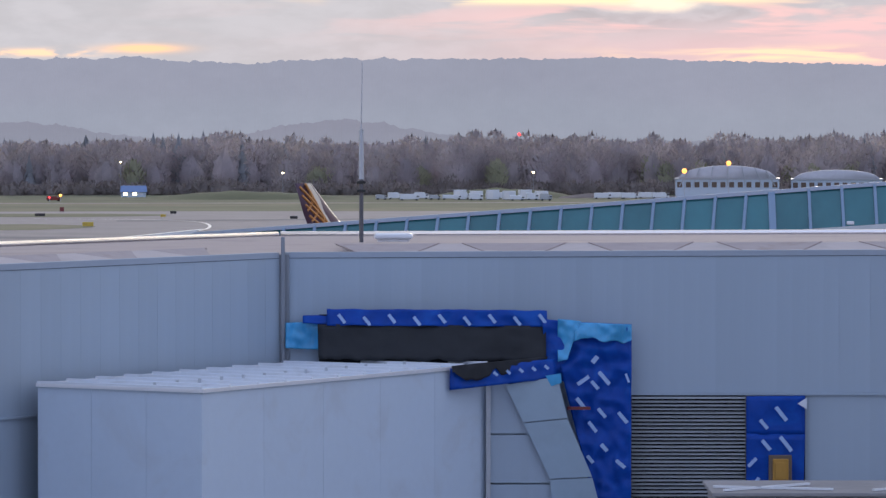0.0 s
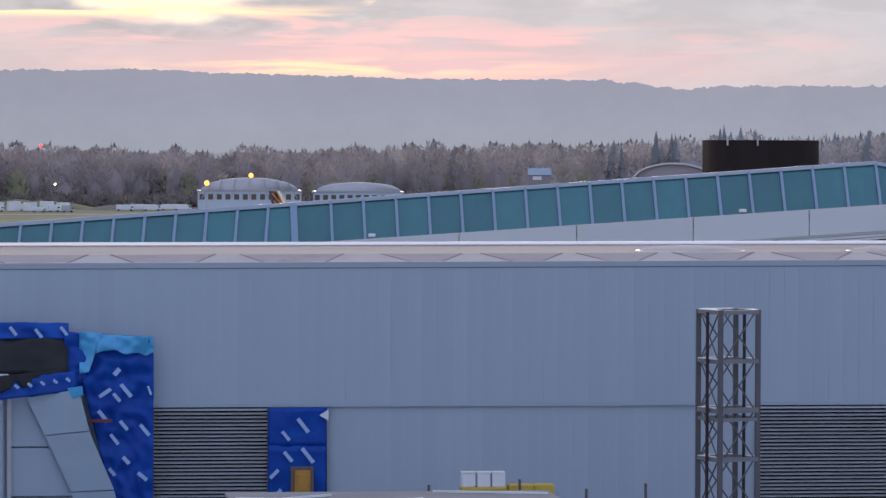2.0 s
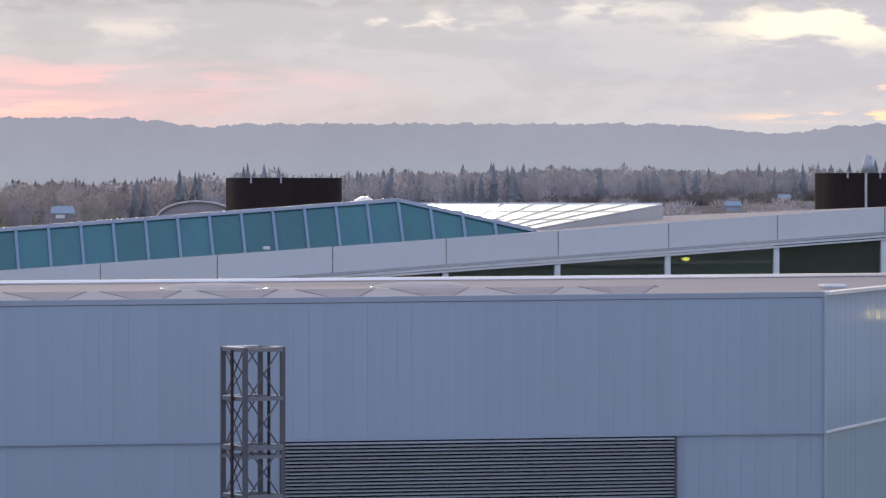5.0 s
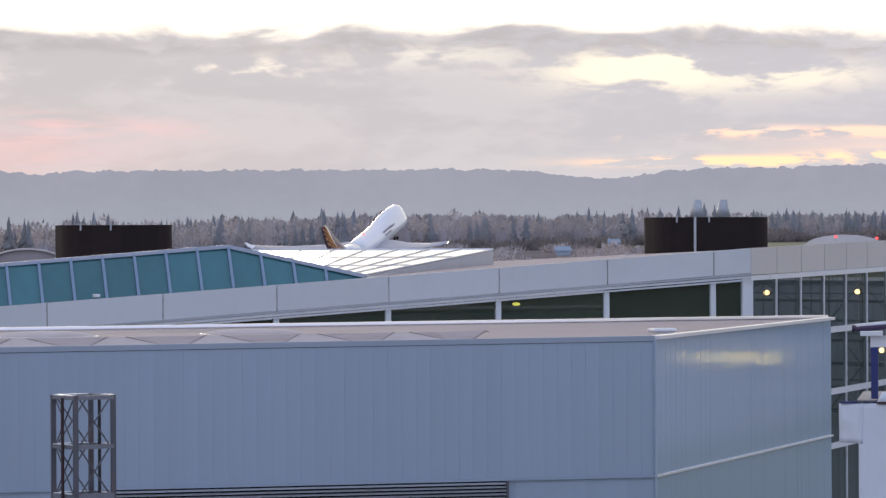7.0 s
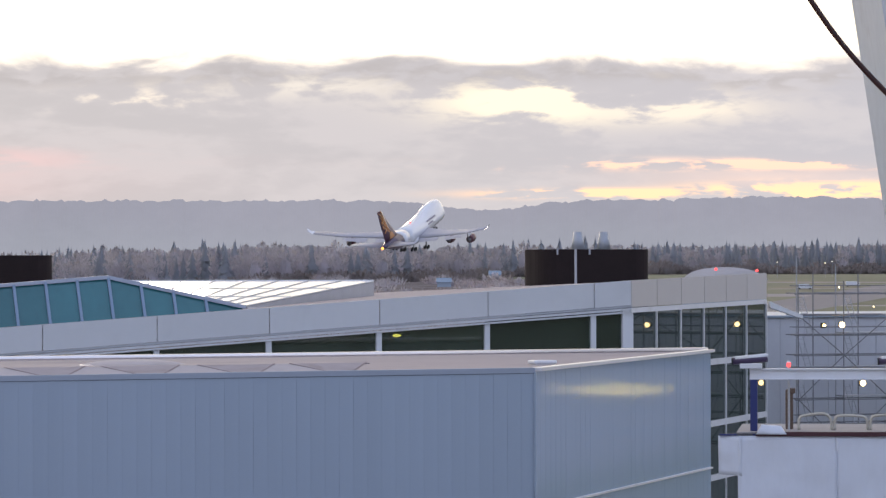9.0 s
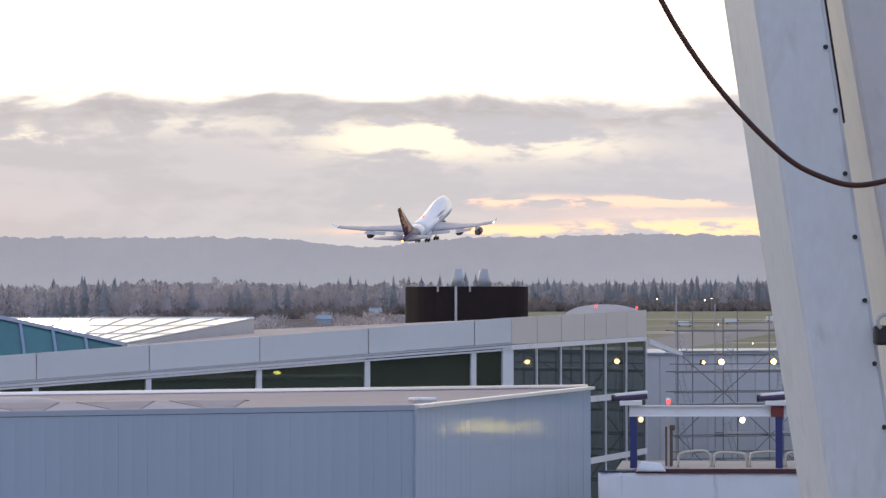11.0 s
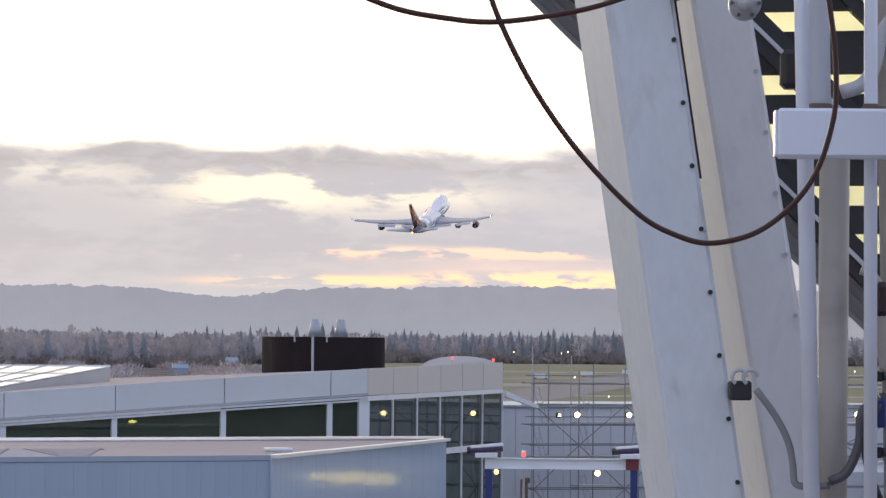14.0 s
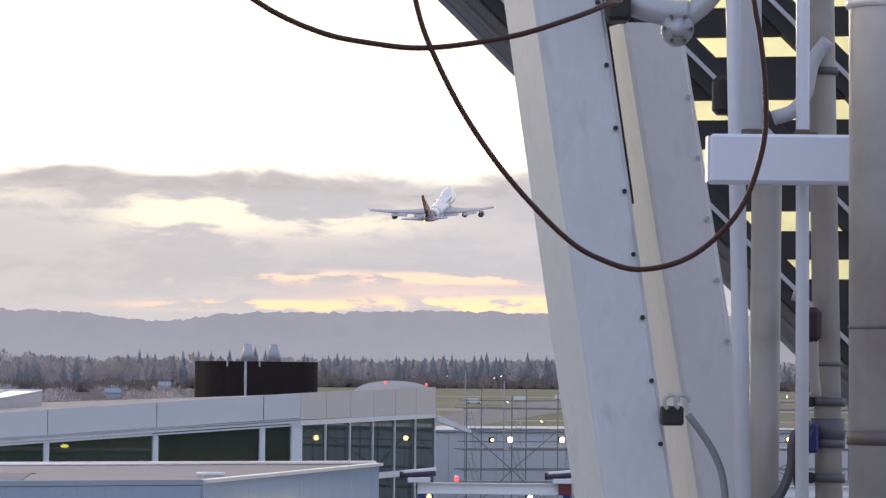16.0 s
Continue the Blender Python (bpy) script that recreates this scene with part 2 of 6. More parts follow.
M["asphalt"] = surface("runway_asphalt", (0.17, 0.16, 0.165), 0.8, 0.0, 0.25, 0.3, 0.01)
M["grass"] = surface("field_grass", (0.135, 0.14, 0.075), 0.95, 0.0, 0.7, 0.05, 0.008, 0.0, dirt=(0.20, 0.165, 0.11), dirt_amount=0.8)
M["black"] = surface("black_rubber", (0.018, 0.017, 0.017), 0.5, 0.0, 0.2)
M["blue_paint"] = surface("blue_paint", (0.02, 0.032, 0.15), 0.4, 0.0, 0.2)
M["red_paint"] = surface("red_paint", (0.16, 0.03, 0.03), 0.5, 0.0, 0.2)
M["maroon"] = surface("maroon_edge", (0.06, 0.015, 0.02), 0.5)
M["sheet_wrap"] = surface("white_shrink_wrap", (0.66, 0.69, 0.74), 0.4, 0.0, 0.08, 5.0, 0.5, 0.3, (1, 1, 0.35), coat=0.1)
M["rail"] = surface("cream_rail", (0.55, 0.52, 0.44), 0.35, 0.2, 0.1)
M["timber"] = surface("old_timber", (0.14, 0.10, 0.075), 0.8, 0.0, 0.3)
M["plane_white"] = surface("aircraft_white", (0.80, 0.81, 0.83), 0.25, 0.0, 0.04, 0.8, 0.1, coat=0.3)
# wing grey lowered and tinted to stand in for its shaded underside
M["plane_wing"] = surface("aircraft_wing_shade_grey", (0.47, 0.455, 0.48), 0.45, 0.1, 0.15, 0.8, 0.1)
M["plane_print"] = surface("aircraft_lettering", (0.30, 0.28, 0.36), 0.4)
M["plane_grey"] = surface("aircraft_grey", (0.60, 0.61, 0.64), 0.35, 0.2, 0.1, 0.8, 0.1)
M["plane_dark"] = surface("aircraft_purple", (0.055, 0.035, 0.085), 0.3, 0.0, 0.15, 0.8, 0.1)
M["plane_gold"] = surface("aircraft_gold", (0.58, 0.24, 0.06), 0.3, 0.0, 0.15, 0.8, 0.1)
M["plane_fin"] = surface("aircraft_fin_purple", (0.095, 0.045, 0.07), 0.35, 0.0, 0.2, 0.8, 0.1)
M["plane_cream"] = surface("aircraft_cream", (0.66, 0.58, 0.48), 0.35, 0.0, 0.1, 0.8, 0.1)
M["nacelle"] = surface("engine_nacelle", (0.11, 0.035, 0.05), 0.35, 0.2, 0.15)
M["tyre"] = surface("tyre", (0.02, 0.02, 0.02), 0.8)
M["lamp_warm"] = surface("lamp_glow", (1.0, 0.8, 0.5), 0.5, glow=(1.0, 0.78, 0.42), glow_strength=9.0)
M["lamp_strong"] = surface("lamp_through_glass", (1.0, 0.8, 0.3), 0.5, glow=(1.0, 0.72, 0.18), glow_strength=22.0)
M["lamp_flood"] = surface("floodlight_glow", (1.0, 0.85, 0.6), 0.5, glow=(1.0, 0.70, 0.30), glow_strength=9.0)
M["tower_beam"] = surface("tower_ring_steel", (0.20, 0.205, 0.22), 0.5, 0.2, 0.25, 8.0, 0.8)
M["lamp_orange"] = surface("orange_glow", (1.0, 0.6, 0.2), 0.5, glow=(1.0, 0.36, 0.05), glow_strength=3.0)
M["lamp_red"] = surface("red_glow", (1.0, 0.1, 0.05), 0.5, glow=(1.0, 0.06, 0.07), glow_strength=2.2)
M["pipe_white"] = surface("white_pipe", (0.70, 0.74, 0.82), 0.3, 0.0, 0.06, 5.0, 0.7, coat=0.2, dirt=(0.45, 0.4, 0.35), dirt_amount=0.35)
M["beam_white"] = surface("off_white_beam_paint", (0.63, 0.66, 0.68), 0.42, 0.0, 0.16, 30.0, 5.0, 0.04, (1, 1, 0.4), dirt=(0.34, 0.33, 0.32), dirt_amount=0.45, coat=0.05)
M["cream_pipe"] = surface("cream_pipe", (0.40, 0.37, 0.33), 0.45, 0.0, 0.15, 6.0, 1.0, dirt=(0.2, 0.17, 0.14), dirt_amount=0.5)
M["cream_beam"] = surface("warm_white_beam_paint", (0.71, 0.70, 0.69), 0.4, 0.0, 0.10, 30.0, 7.0, 0.03, (1, 1, 0.5), dirt=(0.38, 0.37, 0.34), dirt_amount=0.22)
M["edge_board"] = surface("grey_edge_board", (0.21, 0.215, 0.23), 0.6, 0.1, 0.15)
M["canopy_dark"] = surface("canopy_frame", (0.028, 0.028, 0.030), 0.6, 0.2, 0.2)
M["canopy_glass"] = surface("frosted_canopy_glass", (0.84, 0.86, 0.58), 0.5, 0.0, 0.08, 2.0, 0.4, transmission=0.9)
M["hangar_roof"] = surface("weathered_hangar_roof", (0.50, 0.49, 0.51), 0.8, 0.0, 0.2, 0.4, 0.06, spec=0.1)
M["brown_roof"] = surface("dull_brown_roof", (0.30, 0.265, 0.265), 0.9, 0.0, 0.15, 0.3, 0.05, spec=0.1)
M["blue_grey_roof"] = surface("blue_metal_roof", (0.16, 0.24, 0.42), 0.5, 0.2, 0.1)



def foliage(name, col, var, island):
    """Fine twigs or needles: light is scattered back and let through alike."""
    mat = bpy.data.materials.new(name)
    mat.use_nodes = True
    n = Nodes(mat.node_tree)
    tc = n.put("ShaderNodeTexCoord").outputs["Object"]
    mp = n.put("ShaderNodeMapping", Vector=tc, Scale=(1, 1, 0.4)).outputs[0]
    a, b = n.noise(mp, 0.085, 3.0, 0.6), n.noise(mp, 0.02, 4.0, 0.6)
    r = n.put("ShaderNodeNewGeometry").outputs["Random Per Island"]
    v = n.m("ADD", n.m("MULTIPLY", n.m("ADD", n.m("SUBTRACT", a, 0.5), n.m("SUBTRACT", b, 0.5)), var), n.m("MULTIPLY", n.m("SUBTRACT", r, 0.5), island))
    sc = n.put("ShaderNodeVectorMath", i0=col)
    sc.operation = "SCALE"
    n.feed(sc, "Scale", n.m("ADD", v, 1.0))
    mix = n.put("ShaderNodeMixShader", Fac=0.5)
    n.t.links.new(n.put("ShaderNodeBsdfDiffuse", Color=sc.outputs[0]).outputs[0], mix.inputs[1])
    n.t.links.new(n.put("ShaderNodeBsdfTranslucent", Color=sc.outputs[0]).outputs[0], mix.inputs[2])
    n.t.links.new(mix.outputs[0], n.put("ShaderNodeOutputMaterial").inputs[0])
    return mat


# foliage tones are raised to stand in for haze, most in the far ones
M["wild"] = foliage("winter_brush", (0.40, 0.35, 0.33), 0.9, 0.12)
M["bare"] = foliage("bare_branches", (0.56, 0.495, 0.50), 1.0, 0.10)
M["pale_bare"] = foliage("pale_bare_branches", (0.60, 0.535, 0.53), 1.0, 0.10)
M["olive"] = foliage("budding_branches", (0.54, 0.53, 0.37), 0.9, 0.10)
M["hazed_bare"] = foliage("haze_paled_branches", (0.62, 0.58, 0.60), 0.8, 0.08)
M["hazed_fir"] = foliage("haze_paled_fir_needles", (0.46, 0.475, 0.505), 0.6, 0.08)
M["fir"] = foliage("fir_needles", (0.42, 0.425, 0.44), 0.7, 0.10)


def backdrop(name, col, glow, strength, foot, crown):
    """Far hills: dim forest, with the haze before it painted as graded emission."""
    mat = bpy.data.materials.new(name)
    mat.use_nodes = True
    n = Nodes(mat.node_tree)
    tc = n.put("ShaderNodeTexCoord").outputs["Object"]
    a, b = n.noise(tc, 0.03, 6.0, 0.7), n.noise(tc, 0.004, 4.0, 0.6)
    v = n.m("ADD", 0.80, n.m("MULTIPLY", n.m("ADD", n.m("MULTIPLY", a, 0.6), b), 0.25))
    # the painted haze is thicker and bluer at the foot than at the wooded crest
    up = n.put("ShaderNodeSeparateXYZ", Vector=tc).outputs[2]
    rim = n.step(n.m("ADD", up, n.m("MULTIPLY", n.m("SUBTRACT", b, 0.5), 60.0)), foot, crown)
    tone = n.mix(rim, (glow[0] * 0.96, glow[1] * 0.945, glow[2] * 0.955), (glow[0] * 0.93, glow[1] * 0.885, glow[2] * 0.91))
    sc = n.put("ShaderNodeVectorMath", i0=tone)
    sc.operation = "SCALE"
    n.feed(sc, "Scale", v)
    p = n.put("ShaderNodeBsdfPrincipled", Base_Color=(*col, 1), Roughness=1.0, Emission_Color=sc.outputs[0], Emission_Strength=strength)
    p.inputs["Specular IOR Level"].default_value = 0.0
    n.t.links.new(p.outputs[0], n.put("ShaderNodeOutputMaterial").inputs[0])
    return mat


def sheath(name, dark, glare_tint, share):
    """A dark cable jacket; a translucent orange share stands in for lens glare."""
    mat = bpy.data.materials.new(name)
    mat.use_nodes = True
    n = Nodes(mat.node_tree)
    p = n.put("ShaderNodeBsdfPrincipled", Base_Color=(*dark, 1), Roughness=0.45)
    mix = n.put("ShaderNodeMixShader", Fac=share)
    n.t.links.new(p.outputs[0], mix.inputs[1])
    n.t.links.new(n.put("ShaderNodeBsdfTranslucent", Color=(*glare_tint, 1)).outputs[0], mix.inputs[2])
    n.t.links.new(mix.outputs[0], n.put("ShaderNodeOutputMaterial").inputs[0])
    return mat


M["cable"] = sheath("cable_sheath", (0.012, 0.008, 0.007), (0.85, 0.32, 0.10), 0.17)
M["hill_far"] = backdrop("haze_painted_far_ridge", (0.06, 0.07, 0.09), (0.315, 0.326, 0.362), 1.0, 55.0, 105.0)
M["hill_near"] = backdrop("haze_painted_near_ridge", (0.08, 0.08, 0.09), (0.245, 0.25, 0.286), 1.0, 20.0, 55.0)


# ---- mesh helpers ----
def part(name, bm, material, parent=None, label="", at=None):
    me = bpy.data.meshes.new(name)
    bm.to_mesh(me)
    bm.free()
    me.materials.append(material)
    if any(k in name for k in ("sheet", "flap", "film", "black_edge", "bundle")) and len(me.polygons) > 30:
        for f in me.polygons:
            f.use_smooth = True
    ob = new(name, me)
    if parent is not None:
        ob.parent = parent
    if at is not None:
        ob.matrix_basis = at
    if label:
        tagged(ob, label)
    return ob


def smooth(ob):
    for f in ob.data.polygons:
        f.use_smooth = True
    return ob


def thing(name, label, category, group="", kind="", at=None):
    ob = new(name)
    if at is not None:
        ob.matrix_basis = at
    return tagged(ob, label, category, group, kind)


def piece(name, me, parent, m):
    """One more piece on shared mesh data."""
    ob = new(name, me)
    ob.parent = parent
    ob.matrix_basis = m
    return ob


def mesh_of(name, bm, material):
    me = bpy.data.meshes.new(name)
    bm.to_mesh(me)
    bm.free()
    me.materials.append(material)
    return me


def box(bm, x0, x1, y0, y1, z0, z1, bevel=0.0, m=None):
    vs = [bm.verts.new((x, y, z)) for x in (x0, x1) for y in (y0, y1) for z in (z0, z1)]
    fs = [bm.faces.new([vs[i] for i in q]) for q in ((0, 1, 3, 2), (4, 6, 7, 5), (0, 4, 5, 1), (2, 3, 7, 6), (0, 2, 6, 4), (1, 5, 7, 3))]
    if bevel:
        es = {e for f in fs for e in f.edges}
        r = bmesh.ops.bevel(bm, geom=list(es), offset=bevel, segments=1, affect="EDGES")
        if m is not None:
            done = {v for f in r["faces"] for v in f.verts} | {v for v in vs if v.is_valid}
            bmesh.ops.transform(bm, matrix=m, verts=list(done))
    elif m is not None:
        bmesh.ops.transform(bm, matrix=m, verts=vs)
    return bm


def boxed(x0, x1, y0, y1, z0, z1, bevel=0.0):
    return box(bmesh.new(), x0, x1, y0, y1, z0, z1, bevel)


def prism(bm, ring, thick):
    """A flat or near-flat outline thickened along the vector thick."""
    a = [bm.verts.new(p) for p in ring]
    b = [bm.verts.new(Vector(p) + Vector(thick)) for p in ring]
    bm.faces.new(a)
    bm.faces.new(b[::-1])
    for i in range(len(a)):
        j = (i + 1) % len(a)
        bm.faces.new((a[j], a[i], b[i], b[j]))
    bmesh.ops.recalc_face_normals(bm, faces=bm.faces)
    return bm


def rod(bm, p, q, r0, r1=None, seg=8, caps=True):
    p, q = Vector(p), Vector(q)
    r1 = r0 if r1 is None else r1
    d = (q - p).to_track_quat("Z", "Y").to_matrix()
    rings = []
    for c, r in ((p, r0), (q, r1)):
        rings.append([bm.verts.new(c + d @ Vector((r * math.cos(2 * math.pi * i / seg), r * math.sin(2 * math.pi * i / seg), 0))) for i in range(seg)])
    for i in range(seg):
        j = (i + 1) % seg
        bm.faces.new((rings[0][i], rings[0][j], rings[1][j], rings[1][i]))
    if caps:
        bm.faces.new(rings[0][::-1])
        bm.faces.new(rings[1])
    return bm


def bar(bm, p, q, w, h):
    """A straight rectangular member from p to q."""
    p, q = Vector(p), Vector(q)
    m = (q - p).to_track_quat("Y", "Z").to_matrix().to_4x4()
    m.translation = p
    return box(bm, -w / 2, w / 2, 0, (q - p).length, -h / 2, h / 2, m=m)


def tube(bm, pts, r, seg=8):
    """A bent pipe or cable through the points."""
    pts = [Vector(p) for p in pts]
    rings = []
    for i, p in enumerate(pts):
        d = (pts[min(i + 1, len(pts) - 1)] - pts[max(i - 1, 0)]).normalized()
        side = d.cross(Vector((0.31, 0.95, 0.05))).normalized()
        up = side.cross(d)
        rings.append([bm.verts.new(p + r * (side * math.cos(2 * math.pi * k / seg) + up * math.sin(2 * math.pi * k / seg))) for k in range(seg)])
    for a, b in zip(rings, rings[1:]):
        for k in range(seg):
            j = (k + 1) % seg
            bm.faces.new((a[k], a[j], b[j], b[k]))
    bm.faces.new(rings[0][::-1])
    bm.faces.new(rings[-1])
    bmesh.ops.recalc_face_normals(bm, faces=bm.faces)
    return bm


def curve_through(pts, n=8):
    """Points along a smooth curve through pts."""
    p = [Vector(q) for q in pts]
    p = [2 * p[0] - p[1]] + p + [2 * p[-1] - p[-2]]
    res = []
    for i in range(1, len(p) - 2):
        for k in range(n):
            t = k / n
            res.append(0.5 * ((2 * p[i]) + (p[i + 1] - p[i - 1]) * t + (2 * p[i - 1] - 5 * p[i] + 4 * p[i + 1] - p[i + 2]) * t * t
                              + (3 * p[i] - p[i - 1] - 3 * p[i + 1] + p[i + 2]) * t ** 3))
    return res + [p[-2]]


def sphere(bm, c, r, seg=10):
    bmesh.ops.create_uvsphere(bm, u_segments=seg, v_segments=max(6, seg // 2), radius=r, matrix=Matrix.Translation(c))
    return bm


def cloth(a, b, c, d, nx, ny, ripple, seed, thick=0.02, tear=0.0):
    """A wrinkled sheet over the corners a, b, c, d (round the edge), with thickness and an uneven lower edge."""
    bm = bmesh.new()
    a, b, c, d = map(Vector, (a, b, c, d))
    nrm = (b - a).cross(d - a).normalized()
    grid = []
    for j in range(ny + 1):
        row = []
        for i in range(nx + 1):
            u, v = i / nx, j / ny
            p = a.lerp(b, u).lerp(d.lerp(c, u), v)
            q = p * 0.9 + Vector((seed * 7.3, 0, 0))
            p = p + nrm * ripple * (noise.noise(q * 1.2) + 0.5 * noise.noise(q * 3.1))
            p.z += tear * v * noise.noise(q * 2.3 + Vector((0, 5, 0)))
            row.append(p)
        grid.append(row)
    for off in (0.0, thick):
        vs = [[bm.verts.new(p + nrm * off) for p in row] for row in grid]
        for j in range(ny):
            for i in range(nx):
                bm.faces.new((vs[j][i], vs[j][i + 1], vs[j + 1][i + 1], vs[j + 1][i]))
        if off == 0.0:
            first = vs
    rim = lambda v: v[0] + [r[-1] for r in v[1:]] + v[-1][-2::-1] + [r[0] for r in v[-2:0:-1]]
    r0, r1 = rim(first), rim(vs)
    for i in range(len(r0)):
        j = (i + 1) % len(r0)
        bm.faces.new((r0[i], r0[j], r1[j], r1[i]))
    bmesh.ops.recalc_face_normals(bm, faces=bm.faces)
    return bm


# ---- ground, field and distance ----
def ease(v):
    v = min(max(v, 0.0), 1.0)
    return v * v * (3 - 2 * v)


def rise(x, y):
    """Height of the land: flat airfield, gently rising far off to the north-west."""
    d, a = math.hypot(x, y), math.degrees(math.atan2(x, y))
    return 24.0 * ease((d - 1350) / 1400) * ease((a - 9) / 8) * (1 if a < 90 else 0)


def polar(d, a, up=0.0):
    x, y = d * math.sin(radians(a)), d * math.cos(radians(a))
    return Vector((x, y, rise(x, y) + up))


def make_ground():
    bm = bmesh.new()
    ds = [0.0, 60, 150, 300, 600, 900, 1200] + [1400 + 100 * i for i in range(18)] + [3400, 3800, 4300, 4950]
    azs = list(range(-180, -40, 20)) + list(range(-40, 61, 2)) + list(range(80, 180, 20))
    rows = [[bm.verts.new(polar(d, a)) for a in azs] for d in ds[1:]]
    mid = bm.verts.new((0, 0, 0))
    n = len(azs)
    for i in range(n):
        j = (i + 1) % n
        bm.faces.new((mid, rows[0][j], rows[0][i]))
        for r, s in zip(rows, rows[1:]):
            bm.faces.new((r[i], r[j], s[j], s[i]))
    bmesh.ops.recalc_face_normals(bm, faces=bm.faces)
    g = part("ground", bm, M["grass"])
    return tagged(g, "flat grassy airfield ground, worn brown in places", "ground", kind="structure")


def band(name, d0, d1, a0, a1, mat, label, up=0.06, skew=0.0, category="pavement"):
    """A paved or grassy strip across the view, laid on the land."""
    bm = bmesh.new()
    n = 40
    lo, hi = [], []
    for i in range(n + 1):
        a = a0 + (a1 - a0) * i / n
        e = skew * (i / n - 0.5)
        taper = min(1.0, 4 * i / n, 4 * (n - i) / n) ** 0.5 if category == "grass" else 1.0
        m, h = (d0 + d1) / 2, (d1 - d0) / 2 * taper
        lo.append(bm.verts.new(polar(m - h + e, a, up)))
        hi.append(bm.verts.new(polar(m + h + e, a, up)))
    for i in range(n):
        if (lo[i].co - hi[i].co).length > 1e-4 or (lo[i + 1].co - hi[i + 1].co).length > 1e-4:
            bm.faces.new((lo[i], lo[i + 1], hi[i + 1], hi[i]))
    bmesh.ops.recalc_face_normals(bm, faces=bm.faces)
    for f in bm.faces:
        if f.normal.z < 0:
            f.normal_flip()
    return tagged(part(name, bm, mat), label, category, kind="structure")


make_ground()
band("pavement", 700, 1500, -14, 3, M["concrete"], "worn concrete taxiway apron between grass strips")
band("grass_verge", 1385, 1450, -9, -4.0, M["grass"], "narrow worn grass island between taxiways", 0.12, 0, "grass")
band("grass_verge", 1170, 1255, -9, -5.1, M["grass"], "short grass island with a yellow sign", 0.12, 20, "grass")
band("taxiway", 1330, 1350, -4.8, 3, M["asphalt"], "darker asphalt taxiway band", 0.12, 60)
band("taxiway", 1060, 1085, -10, 0, M["asphalt"], "darker asphalt taxiway band", 0.12, -60)
band("perimeter_road", 1700, 1716, -12, 6, M["concrete"], "pale perimeter road across the grass", 0.06, 40, "road")
for d0, d1, a0, a1, skew in ((1750, 1800, 20, 34, 0), (2080, 2130, 19, 34, 60), (1480, 1500, 22, 34, -90), (1930, 1945, 20, 34, 50), (2330, 2350, 19, 34, -60), (1620, 1632, 21, 34, 140), (2230, 2240, 21, 34, 90)):
    band("taxiway", d0, d1, a0, a1, M["concrete"], "pale concrete taxiway on the far field", 0.1, skew)
band("rough_ground", 1250, 2450, 8.0, 20.5, M["wild"], "brown brushy ground before the wood", 0.08, 0, "ground")
# unseen pale apron, added to lighten the reflection in the side wall
band("pavement", 260, 1150, 38, 75, M["concrete"], "broad concrete apron out of view, added for the side wall to reflect")


def painted_line(pts, w, label):
    """A taxi line painted along a smooth curve on the apron."""
    line = curve_through([Vector((*polar(d, a).xy, 0.16)) for d, a in pts], 10)
    bm = bmesh.new()
    prev = None
    for p, q in zip(line, line[1:] + [2 * line[-1] - line[-2]]):
        n = Vector((-(q - p).y, (q - p).x, 0)).normalized() * w / 2
        pair = bm.verts.new(p - n), bm.verts.new(p + n)
        if prev:
            bm.faces.new((prev[0], prev[1], pair[1], pair[0]))
        prev = pair
    tagged(part("taxi_line", bm, M["cap"]), label, "marking", kind="structure")


painted_line([(980, -6.6), (1040, -5.0), (1120, -3.9), (1200, -3.45), (1290, -3.6), (1330, -4.4), (1350, -6.0)], 1.0, "pale curved taxi line on the concrete apron")
painted_line([(1000, -4.2), (1015, -3.2), (1035, -2.2), (1050, -1.4)], 1.0, "pale taxi line beside the roof edge")


def mound(d, a, w, deep, h, mat, label):
    """A long low earth bank."""
    bm = bmesh.new()
    n, k = 36, 8
    m = Matrix.Translation(polar(d, a)) @ Matrix.Rotation(radians(-a), 4, "Z")
    rows = []
    for i in range(n + 1):
        u = 2 * i / n - 1
        row = []
        for j in range(k + 1):
            v = 2 * j / k - 1
            z = h * max(0.0, 1 - u * u) ** 0.8 * max(0.0, 1 - v * v) * (1 + 0.25 * noise.noise((u * 4, v * 2, d)))
            row.append(bm.verts.new(m @ Vector((u * w / 2, v * deep / 2, z - 0.05))))
        rows.append(row)
    for p, q in zip(rows, rows[1:]):
        for j in range(k):
            bm.faces.new((p[j], q[j], q[j + 1], p[j + 1]))
    tagged(smooth(part("earth_bank", bm, mat)), label, "bank", kind="structure")


mound(1840, -2.9, 95, 50, 3.6, M["grass"], "low grassy bank before the wood")
mound(1900, 0.9, 70, 40, 4.2, M["grass"], "low grassy bank behind the parked vehicles")
mound(1880, 2.6, 60, 30, 2.6, M["wild"], "low brown bank by the hangars")

PATH = Vector((0.576, 0.817, 0))
START = Vector((329, 1149, 0))


def make_runway():
    bm = bmesh.new()
    side = Vector((0.817, -0.576, 0)) * 23
    n = 60
    vs = []
    for i in range(n + 1):
        p = START + PATH * (-1500 + 2900 * i / n)
        vs.append([bm.verts.new((q.x, q.y, rise(q.x, q.y) + 0.1)) for q in (p - side, p + side)])
    for a, b in zip(vs, vs[1:]):
        bm.faces.new((a[0], a[1], b[1], b[0]))
    bmesh.ops.recalc_face_normals(bm, faces=bm.faces)
    tagged(part("runway", bm, M["asphalt"]), "long asphalt runway with grey worn surface", "runway", kind="structure")


make_runway()


def hill(name, radius, height, a0, a1, mat, label, jag):
    """A wooded ridge far off, its crest uneven with treetops."""
    bm = bmesh.new()
    n = int((a1 - a0) * 22)
    prev = None
